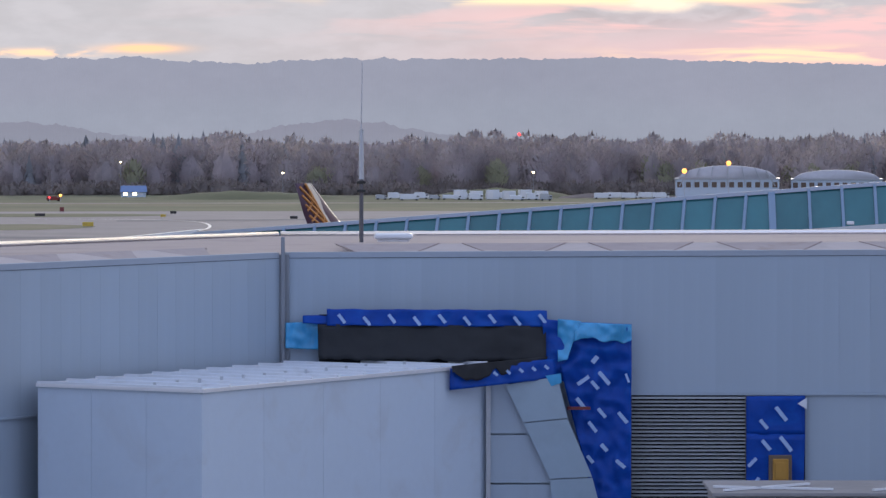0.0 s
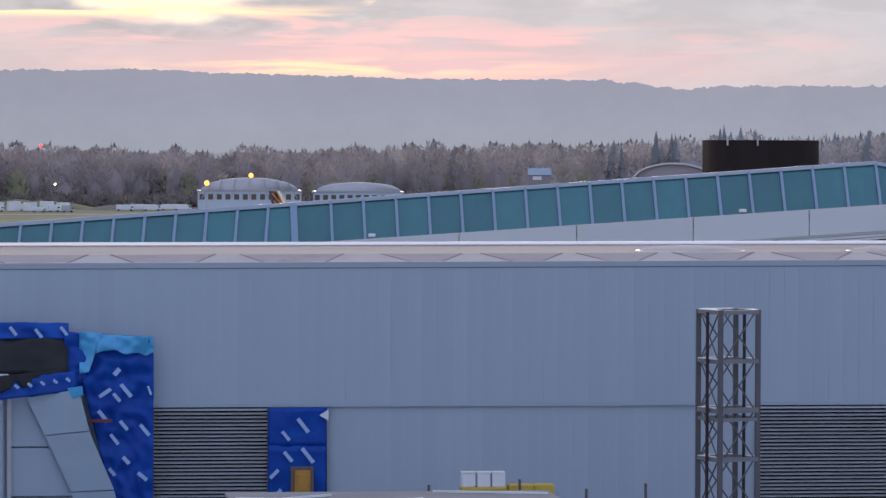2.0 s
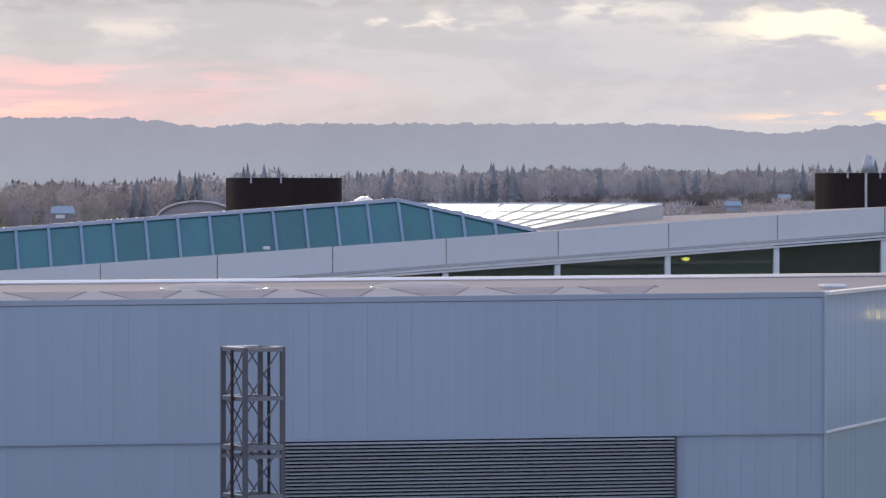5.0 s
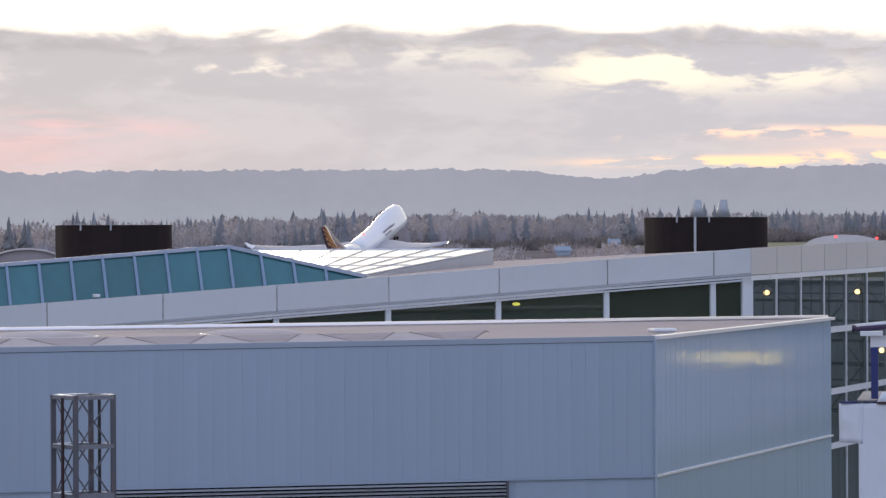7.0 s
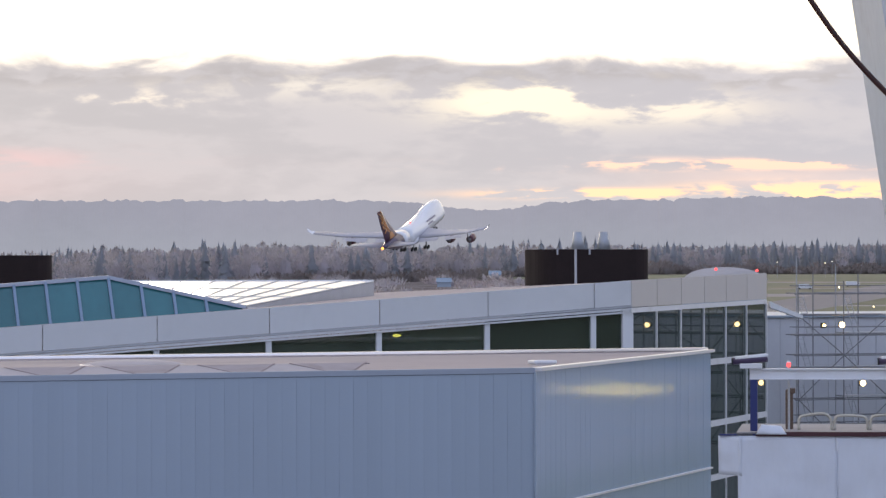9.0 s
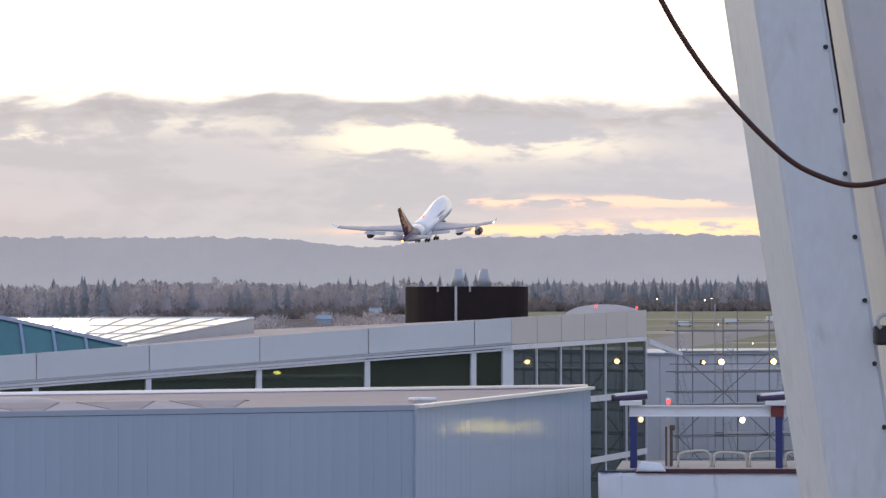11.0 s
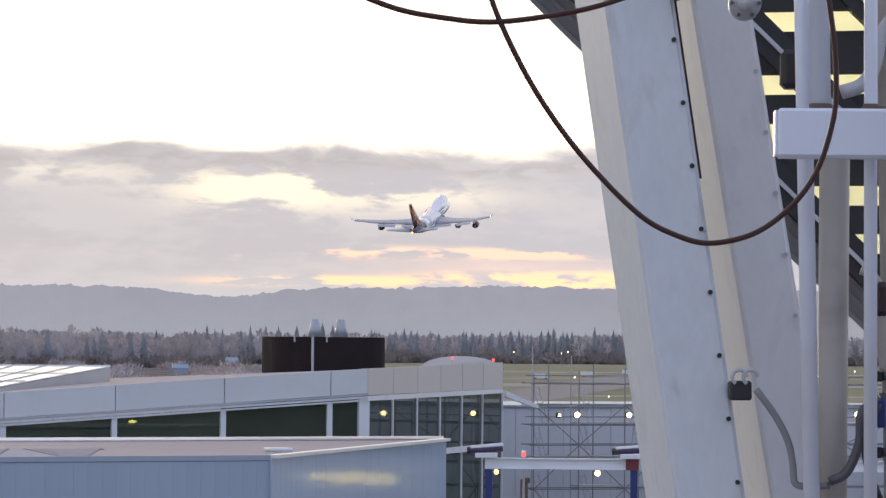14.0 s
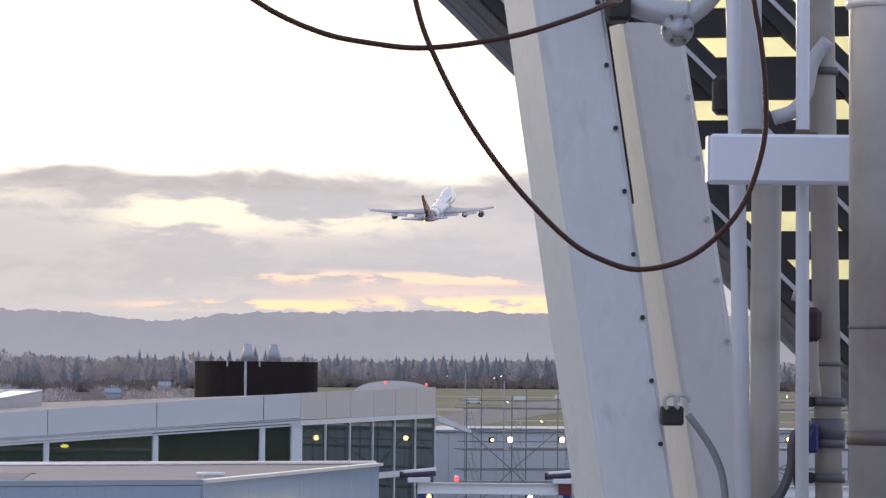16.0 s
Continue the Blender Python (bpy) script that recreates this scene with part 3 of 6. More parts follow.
    for i in range(n + 1):
        a = a0 + (a1 - a0) * i / n
        e = height(a)
        x, y = math.sin(radians(a)), math.cos(radians(a))
        top = EYE + radius * math.tan(radians(e))
        top += jag * (noise.noise((a * 4, 3, 0)) + 0.8 * noise.noise((a * 17, 9, 0)) + 0.6 * noise.noise((a * 45, 1, 0)))
        col = []
        for k, (f, back) in enumerate(((0, 0), (0.35, 40), (0.7, 90), (1.0, 140), (0.6, 200))):
            r = radius + back
            if k == 4:
                r = radius + 160
            col.append(bm.verts.new((x * r, y * r, top * f + (0 if k in (0, 3) else 4 * noise.noise((a * 3, f * 9, 2))))))
        if prev:
            for k in range(4):
                bm.faces.new((prev[k], col[k], col[k + 1], prev[k + 1]))
        prev = col
    return tagged(part(name, bm, mat), label, "hills", kind="structure")


def bell(v, m, w):
    return math.exp(-((v - m) / w) ** 2)


def far_crest(a):
    e = 1.29 - 0.20 * ease((a - 1) / 11)
    e += -0.07 * bell(a, -2.9, 0.7) - 0.07 * bell(a, 10.5, 0.5) - 0.15 * bell(a, 18.9, 0.9) + 0.05 * bell(a, 9.0, 1.3) + 0.04 * bell(a, 2.6, 0.5) - 0.03 * bell(a, -3.9, 0.4)
    e += 0.04 * bell(a, 23.2, 1.2) + 0.03 * bell(a, -4.5, 0.3)
    return e


def near_crest(a):
    return 0.05 + 0.42 * bell(a, -1.5, 1.4) * 0.75 + 0.35 * bell(a, -6.2, 1.3) * 0.8 + 0.2 * bell(a, 13, 4)


hill("backdrop_ridge", 4650, far_crest, -40, 65, M["hill_far"], "long wooded ridge, blue-grey evening haze painted in its glow", 3.2)
hill("backdrop_foothill", 3950, near_crest, -14, 20, M["hill_near"], "low wooded foothill, grey haze painted in its glow", 3.0)


class Soup:
    """Many small faces gathered into one mesh."""

    def __init__(self):
        self.v, self.f, self.n = [], [], []

    def tri(self, a, b, c, n):
        """A face that shades by the crown's own outward direction n."""
        if (b - a).cross(c - a).dot(n) < 0:
            b, c = c, b
        k = len(self.v)
        self.v += [tuple(a), tuple(b), tuple(c)]
        self.n += [tuple(n.normalized())] * 3
        self.f.append((k, k + 1, k + 2))

    def link(self, name, mat, label, category):
        me = bpy.data.meshes.new(name)
        me.from_pydata(self.v, [], self.f)
        me.normals_split_custom_set_from_vertices(self.n)
        me.materials.append(mat)
        return tagged(new(name, me), label, category, kind="stuff")


def bare_tree(s, p, h, w, rng, n=70):
    """A leafless broad tree: trunk, several rounded masses of fine branches, and loose twigs round them."""
    p = Vector(p)
    for k in range(3):
        a = k * 2.1
        q = Vector((math.cos(a) * 0.45, math.sin(a) * 0.45, 0))
        r = Vector((math.cos(a + 2.1) * 0.45, math.sin(a + 2.1) * 0.45, 0))
        s.tri(p + q, p + r, p + Vector((0, 0, h * 0.75)), q + r)
    # the crown's dense middle, lumpy
    rows, m, lump = [], 7, rng.random() * 50
    for i in range(5):
        u = (i + 0.15) / 4.3
        z = h * (0.04 + 0.58 * u)
        wide = 0.55 * w * (max(0.0, 1 - (1.9 * u - 0.85) ** 2) ** 0.5 if u > 0.45 else 0.8 + 0.44 * u)
        rows.append([p + Vector((math.cos(6.283 * j / m) * wide, math.sin(6.283 * j / m) * wide, z)) * 1.0 + Vector((0, 0, h * 0.16 * noise.noise((lump, i * 0.7, j * 0.9)))) for j in range(m)])
    for r0, r1 in zip(rows, rows[1:]):
        for j in range(m):
            a, b, c, d = r0[j], r0[(j + 1) % m], r1[(j + 1) % m], r1[j]
            out = (a + b) / 2 - p
            out = Vector((out.x, out.y, 0)).normalized() + Vector((0, 0, 1.3 * ((a.z + d.z) / 2 - p.z) / h - 0.45))
            s.tri(a, b, c, out)
            s.tri(a, c, d, out)
    for k in range(n):
        u = rng.random() ** 0.9
        z = h * (0.10 + 0.82 * u)
        wide = w * (max(0.0, 1 - (1.9 * u - 0.85) ** 2) ** 0.5 if u > 0.45 else 0.8 + 0.44 * u)
        a, r = rng.random() * 6.283, wide * rng.random() ** 0.5
        c = p + Vector((math.cos(a) * r, math.sin(a) * r, z))
        f = r / max(w, 0.1)
        out = Vector((math.cos(a) * 0.9 * f, math.sin(a) * 0.9 * f, 1.0)) * (1.0 + 1.6 * rng.random())
        b = rng.random() * 6.283
        side = Vector((math.cos(b), math.sin(b), 0.2)) * (0.32 + 0.50 * rng.random())
        s.tri(c - side, c + side, c + out, Vector((math.cos(a) * f, math.sin(a) * f, 0.15 + 1.3 * (u - 0.45))))


def fir(s, p, h, w, rng, tiers=16):
    """A conifer: tiers of drooping boughs of uneven reach round a pointed stem."""
    p = Vector(p)
    for k in range(tiers):
        f = k / tiers
        z0, z1 = h * (0.08 + 0.84 * f), h * min(1.0, 0.08 + 0.84 * f + 2.6 / tiers)
        reach = w * (1 - f) ** 0.66 * (0.75 + 0.45 * rng.random())
        m = 8
        turn = rng.random() * 6.28
        for i in range(m):
            a = turn + 6.283 * i / m
            r = reach * (0.55 + 0.65 * rng.random())
            da = 0.62
            tip = Vector((math.cos(a) * r, math.sin(a) * r, z0 - 0.05 * h * rng.random()))
            n = Vector((math.cos(a), math.sin(a), 0.25))
            s.tri(p + Vector((0, 0, z1)), p + Vector((math.cos(a - da) * r * 0.7, math.sin(a - da) * r * 0.7, z0)), p + tip, n)
            s.tri(p + Vector((0, 0, z1)), p + tip, p + Vector((math.cos(a + da) * r * 0.7, math.sin(a + da) * r * 0.7, z0)), n)


def skyline(a):
    """Elevation of the treetops, in degrees, by azimuth."""
    return 0.20 + 0.04 * math.sin(a * 1.3) * (1 if a < 8 else 0.3) + 0.21 * ease((a - 4) / 8) + 0.03 * ease((a + 3) / 2) + 0.03 * ease((a - 8) / 3)


def make_woods():
    rng = random.Random(4)
    bare, pale, olive, firs, brush, grey, far_firs = Soup(), Soup(), Soup(), Soup(), Soup(), Soup(), Soup()

    def tall(p, a):
        return EYE + p.xy.length * math.tan(radians(skyline(a))) - p.z

    a = -11.0
    while a < 32.0:
        east = ease((a - 3) / 9)            # the belt draws back towards the north-west
        north = ease((a - 17) / 5)
        base = 2020 + 380 * east + 400 * north
        for row in range(4):
            d = base + row * 55 + rng.uniform(-20, 20)
            b = a + rng.uniform(-0.05, 0.05)
            p = polar(d, b, -0.3)
            grove = noise.noise((a * 0.9, 7.0, row * 0.3))
            pine = rng.random() < (0.10 + 0.42 * max(0.0, grove) + 0.22 * east + 0.75 * north + 0.15 * bell(a, 14, 4)) * (0.4 if row == 0 and a < 6 else 0.7 if row < 3 else 1.3)
            clump = 0.94 + 0.30 * noise.noise((a * 1.1, row, 0))
            h = tall(p, b) * clump
            if pine:
                h *= rng.uniform(0.72, 1.02) if rng.random() > 0.12 or a < 10.5 else rng.uniform(1.02, 1.14)
                h *= 1 - 0.10 * bell(a, 7, 3)
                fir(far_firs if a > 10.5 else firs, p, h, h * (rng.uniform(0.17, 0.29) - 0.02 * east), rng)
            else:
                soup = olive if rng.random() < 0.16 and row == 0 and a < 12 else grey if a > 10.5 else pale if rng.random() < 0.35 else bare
                h *= rng.uniform(0.66, 1.0) * (0.62 if soup is olive else 1) * (1 - 0.18 * north)
                bare_tree(soup, p, h, h * rng.uniform(0.26, 0.40), rng, 480 if a < 9 else 300)
        for k in range(5):
            q = polar(base - 25 - 22 * rng.random(), a + rng.uniform(-0.1, 0.1), -0.3)
            low = 0.6 + 0.9 * max(0.0, noise.noise((a * 1.7, k * 0.4, 3)) + 0.25)
            bare_tree(brush, q, rng.uniform(3, 8) * low, rng.uniform(4, 9) * low, rng, 70)
        a += rng.uniform(0.10, 0.17)
    # a closed thicket behind the belt
    for i in range(1100):
        a = rng.uniform(-12, 33)
        east, north = ease((a - 3) / 9), ease((a - 17) / 5)
        p = polar(2020 + 380 * east + 400 * north + rng.uniform(215, 300), a, -0.3)
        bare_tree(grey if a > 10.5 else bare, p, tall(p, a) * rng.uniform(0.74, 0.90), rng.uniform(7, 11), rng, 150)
    # nearer thickets before the belt, towards the north-west
    for i in range(420):
        a = rng.uniform(8.5, 20)
        d = rng.uniform(1350, 2350)
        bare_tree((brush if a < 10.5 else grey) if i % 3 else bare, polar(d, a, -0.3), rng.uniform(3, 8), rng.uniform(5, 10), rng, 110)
    bare.link("bare_woods", M["bare"], "belt of leafless brown-grey winter trees along the airfield", "woods")
    pale.link("pale_woods", M["pale_bare"], "paler leafless trees scattered through the winter wood", "woods")
    olive.link("budding_trees", M["olive"], "a few pale olive budding trees at the wood's edge", "trees")
    grey.link("grey_woods", M["hazed_bare"], "dense leafless wood far across the airfield, greyed with painted haze", "woods")
    far_firs.link("far_fir_woods", M["hazed_fir"], "pointed conifers along the far wood, blue-grey with painted haze", "woods")
    firs.link("fir_woods", M["fir"], "dark pointed conifers standing among bare trees", "woods")
    brush.link("brush", M["wild"], "low brown winter brush along the wood's foot", "bushes")


make_woods()

# ---- the grey building: footprint in plan, all turned walls run along U ----
U, V = Vector((0.565, 0.825, 0)), Vector((0.825, -0.565, 0))
A, B = Vector((-7.0, 168.5, 0)), Vector((60.1, 168.5, 0))
C = B + U * 38.2
L = A - U * 62.0
FAR_L, FAR_R = Vector((-8.6, 205, 0)), C + Vector((0.3, 1.2, 0))
FAR_LL = FAR_L - U * 62.0


def eaves(x):
    return 21.2 + 0.0045 * (x + 7)


def make_grey_building():
    hall = thing("concourse_hall", "grey metal-clad flat-roofed airport building with louvre bays", "building")
    ring = [L, A, B, C, FAR_R, FAR_L, FAR_LL]
    bm = bmesh.new()
    lo = [bm.verts.new(p) for p in ring]
    hi = [bm.verts.new((p.x, p.y, eaves(p.x) - 0.16 + (0.1 if p.y > 201 else 0))) for p in ring]
    for i in range(len(ring)):
        j = (i + 1) % len(ring)
        bm.faces.new((lo[i], lo[j], hi[j], hi[i]))
    bm.faces.new(lo[::-1])
    part("wall", bm, M["core"], hall)
    bm = bmesh.new()
    top = [bm.verts.new((p.x, p.y, eaves(p.x) - 0.15 + (0.1 if p.y > 201 else 0))) for p in ring]
    for q in ((0, 1, 5, 6), (1, 2, 4, 5), (2, 3, 4)):
        bm.faces.new([top[i] for i in q])
    bmesh.ops.recalc_face_normals(bm, faces=bm.faces)
    roof = part("roof", bm, M["roof"], hall, "flat roof of dull white membrane")
    # tapered crickets that shed water towards the drains
    def crickets(o, along, into, marks, deep, lift, wide, seams=True):
        """Tapered falls behind the roof edge: darker gullies run down to the drains, pale slopes lie between."""
        def at(u, v, h):
            q = o + along * u + into * v
            return Vector((q.x, q.y, eaves(q.x) - 0.12 + h))
        for i, u in enumerate(marks):
            g = wide if i < 4 and wide > 0.2 else 0.12
            part("gully", prism(bmesh.new(), [at(u - g, 0.7, 0), at(u + g, 0.7, 0), at(u + 1.75 + 0.6 * g, deep, lift), at(u - 1.75 - 0.6 * g, deep, lift)], (0, 0, -0.05)), M["gully"], roof, "dirty gully falling to a roof drain")
            for k in (-1, 1) if seams else ():
                part("lap_seam", bar(bmesh.new(), at(u + k * g, 0.7, 0.01), at(u + k * (1.75 + 0.6 * g), deep, lift + 0.01), 0.09, 0.02), M["gully_edge"], roof, "stained lap seam")
        for u, w in zip(marks, marks[1:]):
            part("cricket", prism(bmesh.new(), [at(u + 0.12, 0.6, -0.01), at(w - 0.12, 0.6, -0.01), at(w - 1.75, deep, lift - 0.01), at(u + 1.75, deep, lift - 0.01)], (0, 0, -0.05)), M["cricket"], roof, "shallow pale tapered roof cricket")
        u, w = marks[0] - 2, marks[-1] + 2
        part("roof_field", prism(bmesh.new(), [at(u, deep, lift - 0.02), at(w, deep, lift - 0.02), at(w, deep + 26, 0.1), at(u, deep + 26, 0.1)], (0, 0, -0.05)), M["roof"], roof, "dull membrane falling to the back")

    crickets(Vector((0, 168.5, 0)), Vector((1, 0, 0)), Vector((0, 1, 0)), [-2.5, 3.1, 8.7, 14.4, 20.2, 24.7, 29.0, 33.4, 37.9, 42.3, 46.8, 51.2], 3.4, 0.47, 0.9)
    crickets(A, -U, Vector((-0.825, 0.565, 0)), [4.0, 9.0, 13.9, 18.9, 23.8, 28.8, 33.7], 2.6, 0.42, 0.1, False)
    # edge caps: dull at the front, bright along the far edge
    def cap(p, q, w, h, mat, up, label):
        bm = bmesh.new()
        bar(bm, (p.x, p.y, eaves(p.x) + up), (q.x, q.y, eaves(q.x) + up), w, h)
        part("roof_edge_cap", bm, mat, hall, label)
    back = Vector((0, 0.20, 0))
    inward = Vector((-0.825, 0.565, 0))
    cap(A + back, B + back, 0.5, 0.24, M["coping"], -0.04, "grey folded metal roof edge")
    cap(L + inward * 0.2, A + inward * 0.2 - U * 0.3, 0.5, 0.24, M["coping"], -0.04, "grey folded metal roof edge")
    # dark strips stand in for the joint and weak shadow under the coping
    cap(A + back, B + back, 0.44, 0.03, M["seam"], -0.175, "dark strip painted as the joint and shadow line under the roof edge")
    cap(L + inward * 0.2, A + inward * 0.2 - U * 0.3, 0.44, 0.03, M["seam"], -0.175, "dark strip painted as the joint and shadow line under the roof edge")
    cap(B + U * 0.3, C, 0.5, 0.16, M["cap"], 0.0, "pale folded metal roof edge")
    for p, q in ((FAR_L, FAR_R), (FAR_LL, FAR_L - U * 0.3)):
        bm = rod(bmesh.new(), (p.x, p.y, eaves(p.x) + 0.02), (q.x, q.y, eaves(q.x) + 0.02), 0.15, 0.15, 16)
        smooth(part("roof_edge_cap", bm, M["bright_cap"], hall, "bright rolled metal far roof edge"))
    # wall panels, standing ribs between them
    low, mid = 0.0, 15.13
    step = 0.671
    def run(p, q, d, out, mat, w, z0, z1, gaps=()):
        n = int((q - p).length / w + 0.01)
        gap = 0.0035 if out is None and w < 1 else 0.0025
        bm = boxed(gap, w - gap, -0.012, 0.0, 0, 1)
        sway = random.Random(5)
        me = mesh_of("wall_panel", bm, mat)
        turn = math.atan2(d.y, d.x)
        for i in range(n):
            s = i * w
            if any(a < s + w / 2 < b for a, b in gaps):
                continue
            o = p + d * s
            m = Matrix.Translation((o.x, o.y, z0)) @ Matrix.Rotation(turn + (sway.uniform(-out, out) if out else 0.0), 4, "Z") @ Matrix.Diagonal((1, 1, (z1 if z1 < 20 else eaves(o.x) - 0.1) - z0, 1))
            piece("wall_panel", me, hall, m)
    X = Vector((1, 0, 0))
    run(A, B, X, None, M["panel"], step, mid + 0.06, 21)
    run(A, B, X, None, M["panel"], step, low, mid - 0.04, ((14.9, 23.0), (41.8, 60.3)))
    run(L, A, U, None, M["panel"], 1.24, mid + 0.06, 21)
    run(L, A, U, None, M["panel"], 1.24, low, mid - 0.04)
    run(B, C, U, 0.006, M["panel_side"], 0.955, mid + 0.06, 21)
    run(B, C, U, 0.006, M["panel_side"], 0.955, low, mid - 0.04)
    bm = bmesh.new()
    bar(bm, (A.x, 168.42, mid), (B.x, 168.42, mid), 0.1, 0.09)
    part("flashing", bm, M["panel"], hall, "grey horizontal flashing strip")
    bm = bmesh.new()
    bar(bm, (L.x - 0.0, L.y - 0.06, mid), (A.x, A.y - 0.06, mid), 0.14, 0.09)
    part("flashing", bm, M["panel"], hall, "grey horizontal flashing strip")
    bm = bmesh.new()
    bar(bm, (B.x + 0.05, B.y - 0.05, mid), (C.x + 0.05, C.y - 0.05, mid), 0.14, 0.09)
    part("flashing", bm, M["cap"], hall, "pale horizontal flashing strip")
    bm = boxed(A.x - 0.26, A.x + 0.30, 168.30, 168.44, 0, eaves(A.x), 0.02)
    part("corner_trim", bm, M["stain"], hall, "stained grey corner trim")
    bm = boxed(A.x - 0.05, A.x + 0.12, 168.1, 168.2, 14, eaves(A.x) + 0.75, 0.02)
    part("downpipe", bm, M["stain"], hall, "stained pipe at the inner corner")
    bm = boxed(B.x - 0.06, B.x + 0.06, 168.38, 168.5, 0, eaves(B.x) - 0.1, 0.02)
    part("corner_trim", bm, M["panel"], hall)
    # louvre bays
    for x0, x1 in ((8.12, 13.09), (34.8, 52.9)):
        # near-black backing painted as the shade between the blades
        bay = part("louvre", boxed(x0, x1, 168.46, 168.49, 6.0, mid - 0.05), M["void_shade"], hall, "wide bay of pale horizontal louvre blades")
        bm = bmesh.new()
        w = x1 - x0
        vs = [bm.verts.new(q) for q in ((0, -0.02, 0), (w, -0.02, 0), (w, -0.16, -0.055), (0, -0.16, -0.055), (0, -0.02, 0.03), (w, -0.02, 0.03), (w, -0.16, -0.035), (0, -0.16, -0.035))]
        for f in ((0, 1, 2, 3), (4, 7, 6, 5), (2, 6, 7, 3), (0, 4, 5, 1), (0, 3, 7, 4), (1, 5, 6, 2)):
            bm.faces.new([vs[k] for k in f])
        me = mesh_of("blade", bm, M["louvre"])
        z = mid - 0.14
        while z > 9.0:
            piece("blade", me, bay, Matrix.Translation((x0, 168.46, z)))
            z -= 0.163
        for x in (x0 - 0.03, x1 + 0.03):
            part("louvre_jamb", boxed(x - 0.05, x + 0.05, 168.28, 168.45, 6.0, mid - 0.05), M["steel"], bay, "dark louvre frame")
    return hall


make_grey_building()

# ---- the white concourse behind it: sloping fascia, ribbon windows, glazed corner ----
Y0 = 220.0
E1 = Vector((84.7, 220.0, 0))
E2 = E1 + U * 41.5


def crest(x):
    return 21.72 + 0.0673 * (x - 29.1)


def make_concourse():
    hall = thing("white_concourse", "white concourse with a long sloping fascia over dark ribbon windows", "building")
    x0 = -10.0
    bm = bmesh.new()
    ring = [Vector((x0, Y0 + 1.0, 0)), E1 + Vector((-0.4, 1.0, 0)), E2 + Vector((-1.2, 0.4, 0)), Vector((E2.x - 1.2, 330, 0)), Vector((x0, 330, 0))]
    prism(bm, ring, (0, 0, 10.0))
    part("base_wall", bm, M["core"], hall)
    bm = bmesh.new()
    top = [(x0, Y0 + 0.1, crest(x0) - 0.05), (E1.x, Y0 + 0.1, crest(E1.x) - 0.05), (E2.x, E2.y, 25.8)]
    prism(bm, top[:2] + [(E1.x, 300, 24.0), (x0, 300, crest(x0) - 3.0)], (0, 0, -0.35))
    part("roof", bm, M["roof"], hall, "pale roof falling away behind the fascia")
    bm = prism(bmesh.new(), [top[1], top[2], (E2.x, 300, 24.6), (E1.x, 300, 24.0)], (0, 0, -0.35))
    part("roof", bm, M["roof"], hall, "pale roof behind the beige fascia")
    joints = [x0 + 0.3] + [E1.x - 2.40 - 6.785 * k for k in range(14)][::-1] + [E1.x]
    joints = [j for j in joints if j >= x0]
    for a, b in zip(joints, joints[1:]):
        bm = bmesh.new()
        prism(bm, [(a + 0.03, Y0, crest(a)), (b - 0.03, Y0, crest(b)), (b - 0.03, Y0, crest(b) - 1.5), (a + 0.03, Y0, crest(a) - 1.5)], (0, 0.15, 0))
        part("fascia_panel", bm, M["fascia"], hall)
        for k, (dz, h, mat) in enumerate(((-1.58, 0.12, "galv"), (-1.74, 0.14, "white_paint"), (-1.92, 0.1, "white_paint"))):
            bm = bmesh.new()
            bar(bm, (a, Y0 + 0.02 + 0.05 * k, crest(a) + dz), (b, Y0 + 0.02 + 0.05 * k, crest(b) + dz), 0.2, h)
            part("head_trim", bm, M[mat], hall)
        if b > 25:
            bm = bmesh.new()
            prism(bm, [(a + 0.1, Y0 + 0.35, crest(a) - 2.0), (b - 0.1, Y0 + 0.35, crest(b) - 2.0), (b - 0.1, Y0 + 0.35, 17.0), (a + 0.1, Y0 + 0.35, 17.0)], (0, 0.03, 0))
            part("window_pane", bm, M["glass"], hall, "dark green tinted window glass mottled with painted reflections")
            part("mullion", boxed(b - 0.17, b + 0.17, Y0 + 0.12, Y0 + 0.45, 10, crest(b) - 1.98, 0.02), M["white_paint"], hall, "white window post")
    part("corner_post", boxed(E1.x - 0.55, E1.x, Y0 + 0.05, Y0 + 0.5, 10, crest(E1.x) - 1.7, 0.03), M["white_paint"], hall, "wide white corner post")
    # interior seen through the glass; its black wall painted as unlit depth
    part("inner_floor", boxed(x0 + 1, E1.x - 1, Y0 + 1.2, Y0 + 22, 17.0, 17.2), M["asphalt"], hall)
    part("inner_wall", boxed(x0 + 1, E1.x - 2, Y0 + 12, Y0 + 12.2, 17.0, 21.0), M["void_shade"], hall)
    # the glazed end wall
    n, w = 6, 41.5 / 6

    def at(s):
        return E1 + U * s

    for i in range(n):
        s0, s1 = i * w, (i + 1) * w
        p, q = at(s0 + 0.06), at(s1 - 0.06)
        f0, f1 = s0 / 41.5, s1 / 41.5
        ta, tb, ba, bb = 25.46 + 0.42 * f0, 25.46 + 0.42 * f1, 23.84 + 0.20 * f0, 23.84 + 0.20 * f1
        part("fascia_panel", prism(bmesh.new(), [(p.x, p.y, ta), (q.x, q.y, tb), (q.x, q.y, bb), (p.x, p.y, ba)], V * -0.12), M["beige_fascia"], hall, "beige fascia panel")
        p, q = at(s0), at(s1)
        part("head_trim", prism(bmesh.new(), [(p.x, p.y, ba - 0.04), (q.x, q.y, bb - 0.04), (q.x, q.y, bb - 0.34), (p.x, p.y, ba - 0.34)], V * -0.2), M["white_paint"], hall)
        levels = [8.0, 12.3, 15.9, 20.0, 23.5]
        for k in range(4):
            o = V * -0.12
            z1, z2 = (levels[k + 1], levels[k + 1]) if k < 3 else (ba - 0.35, bb - 0.35)
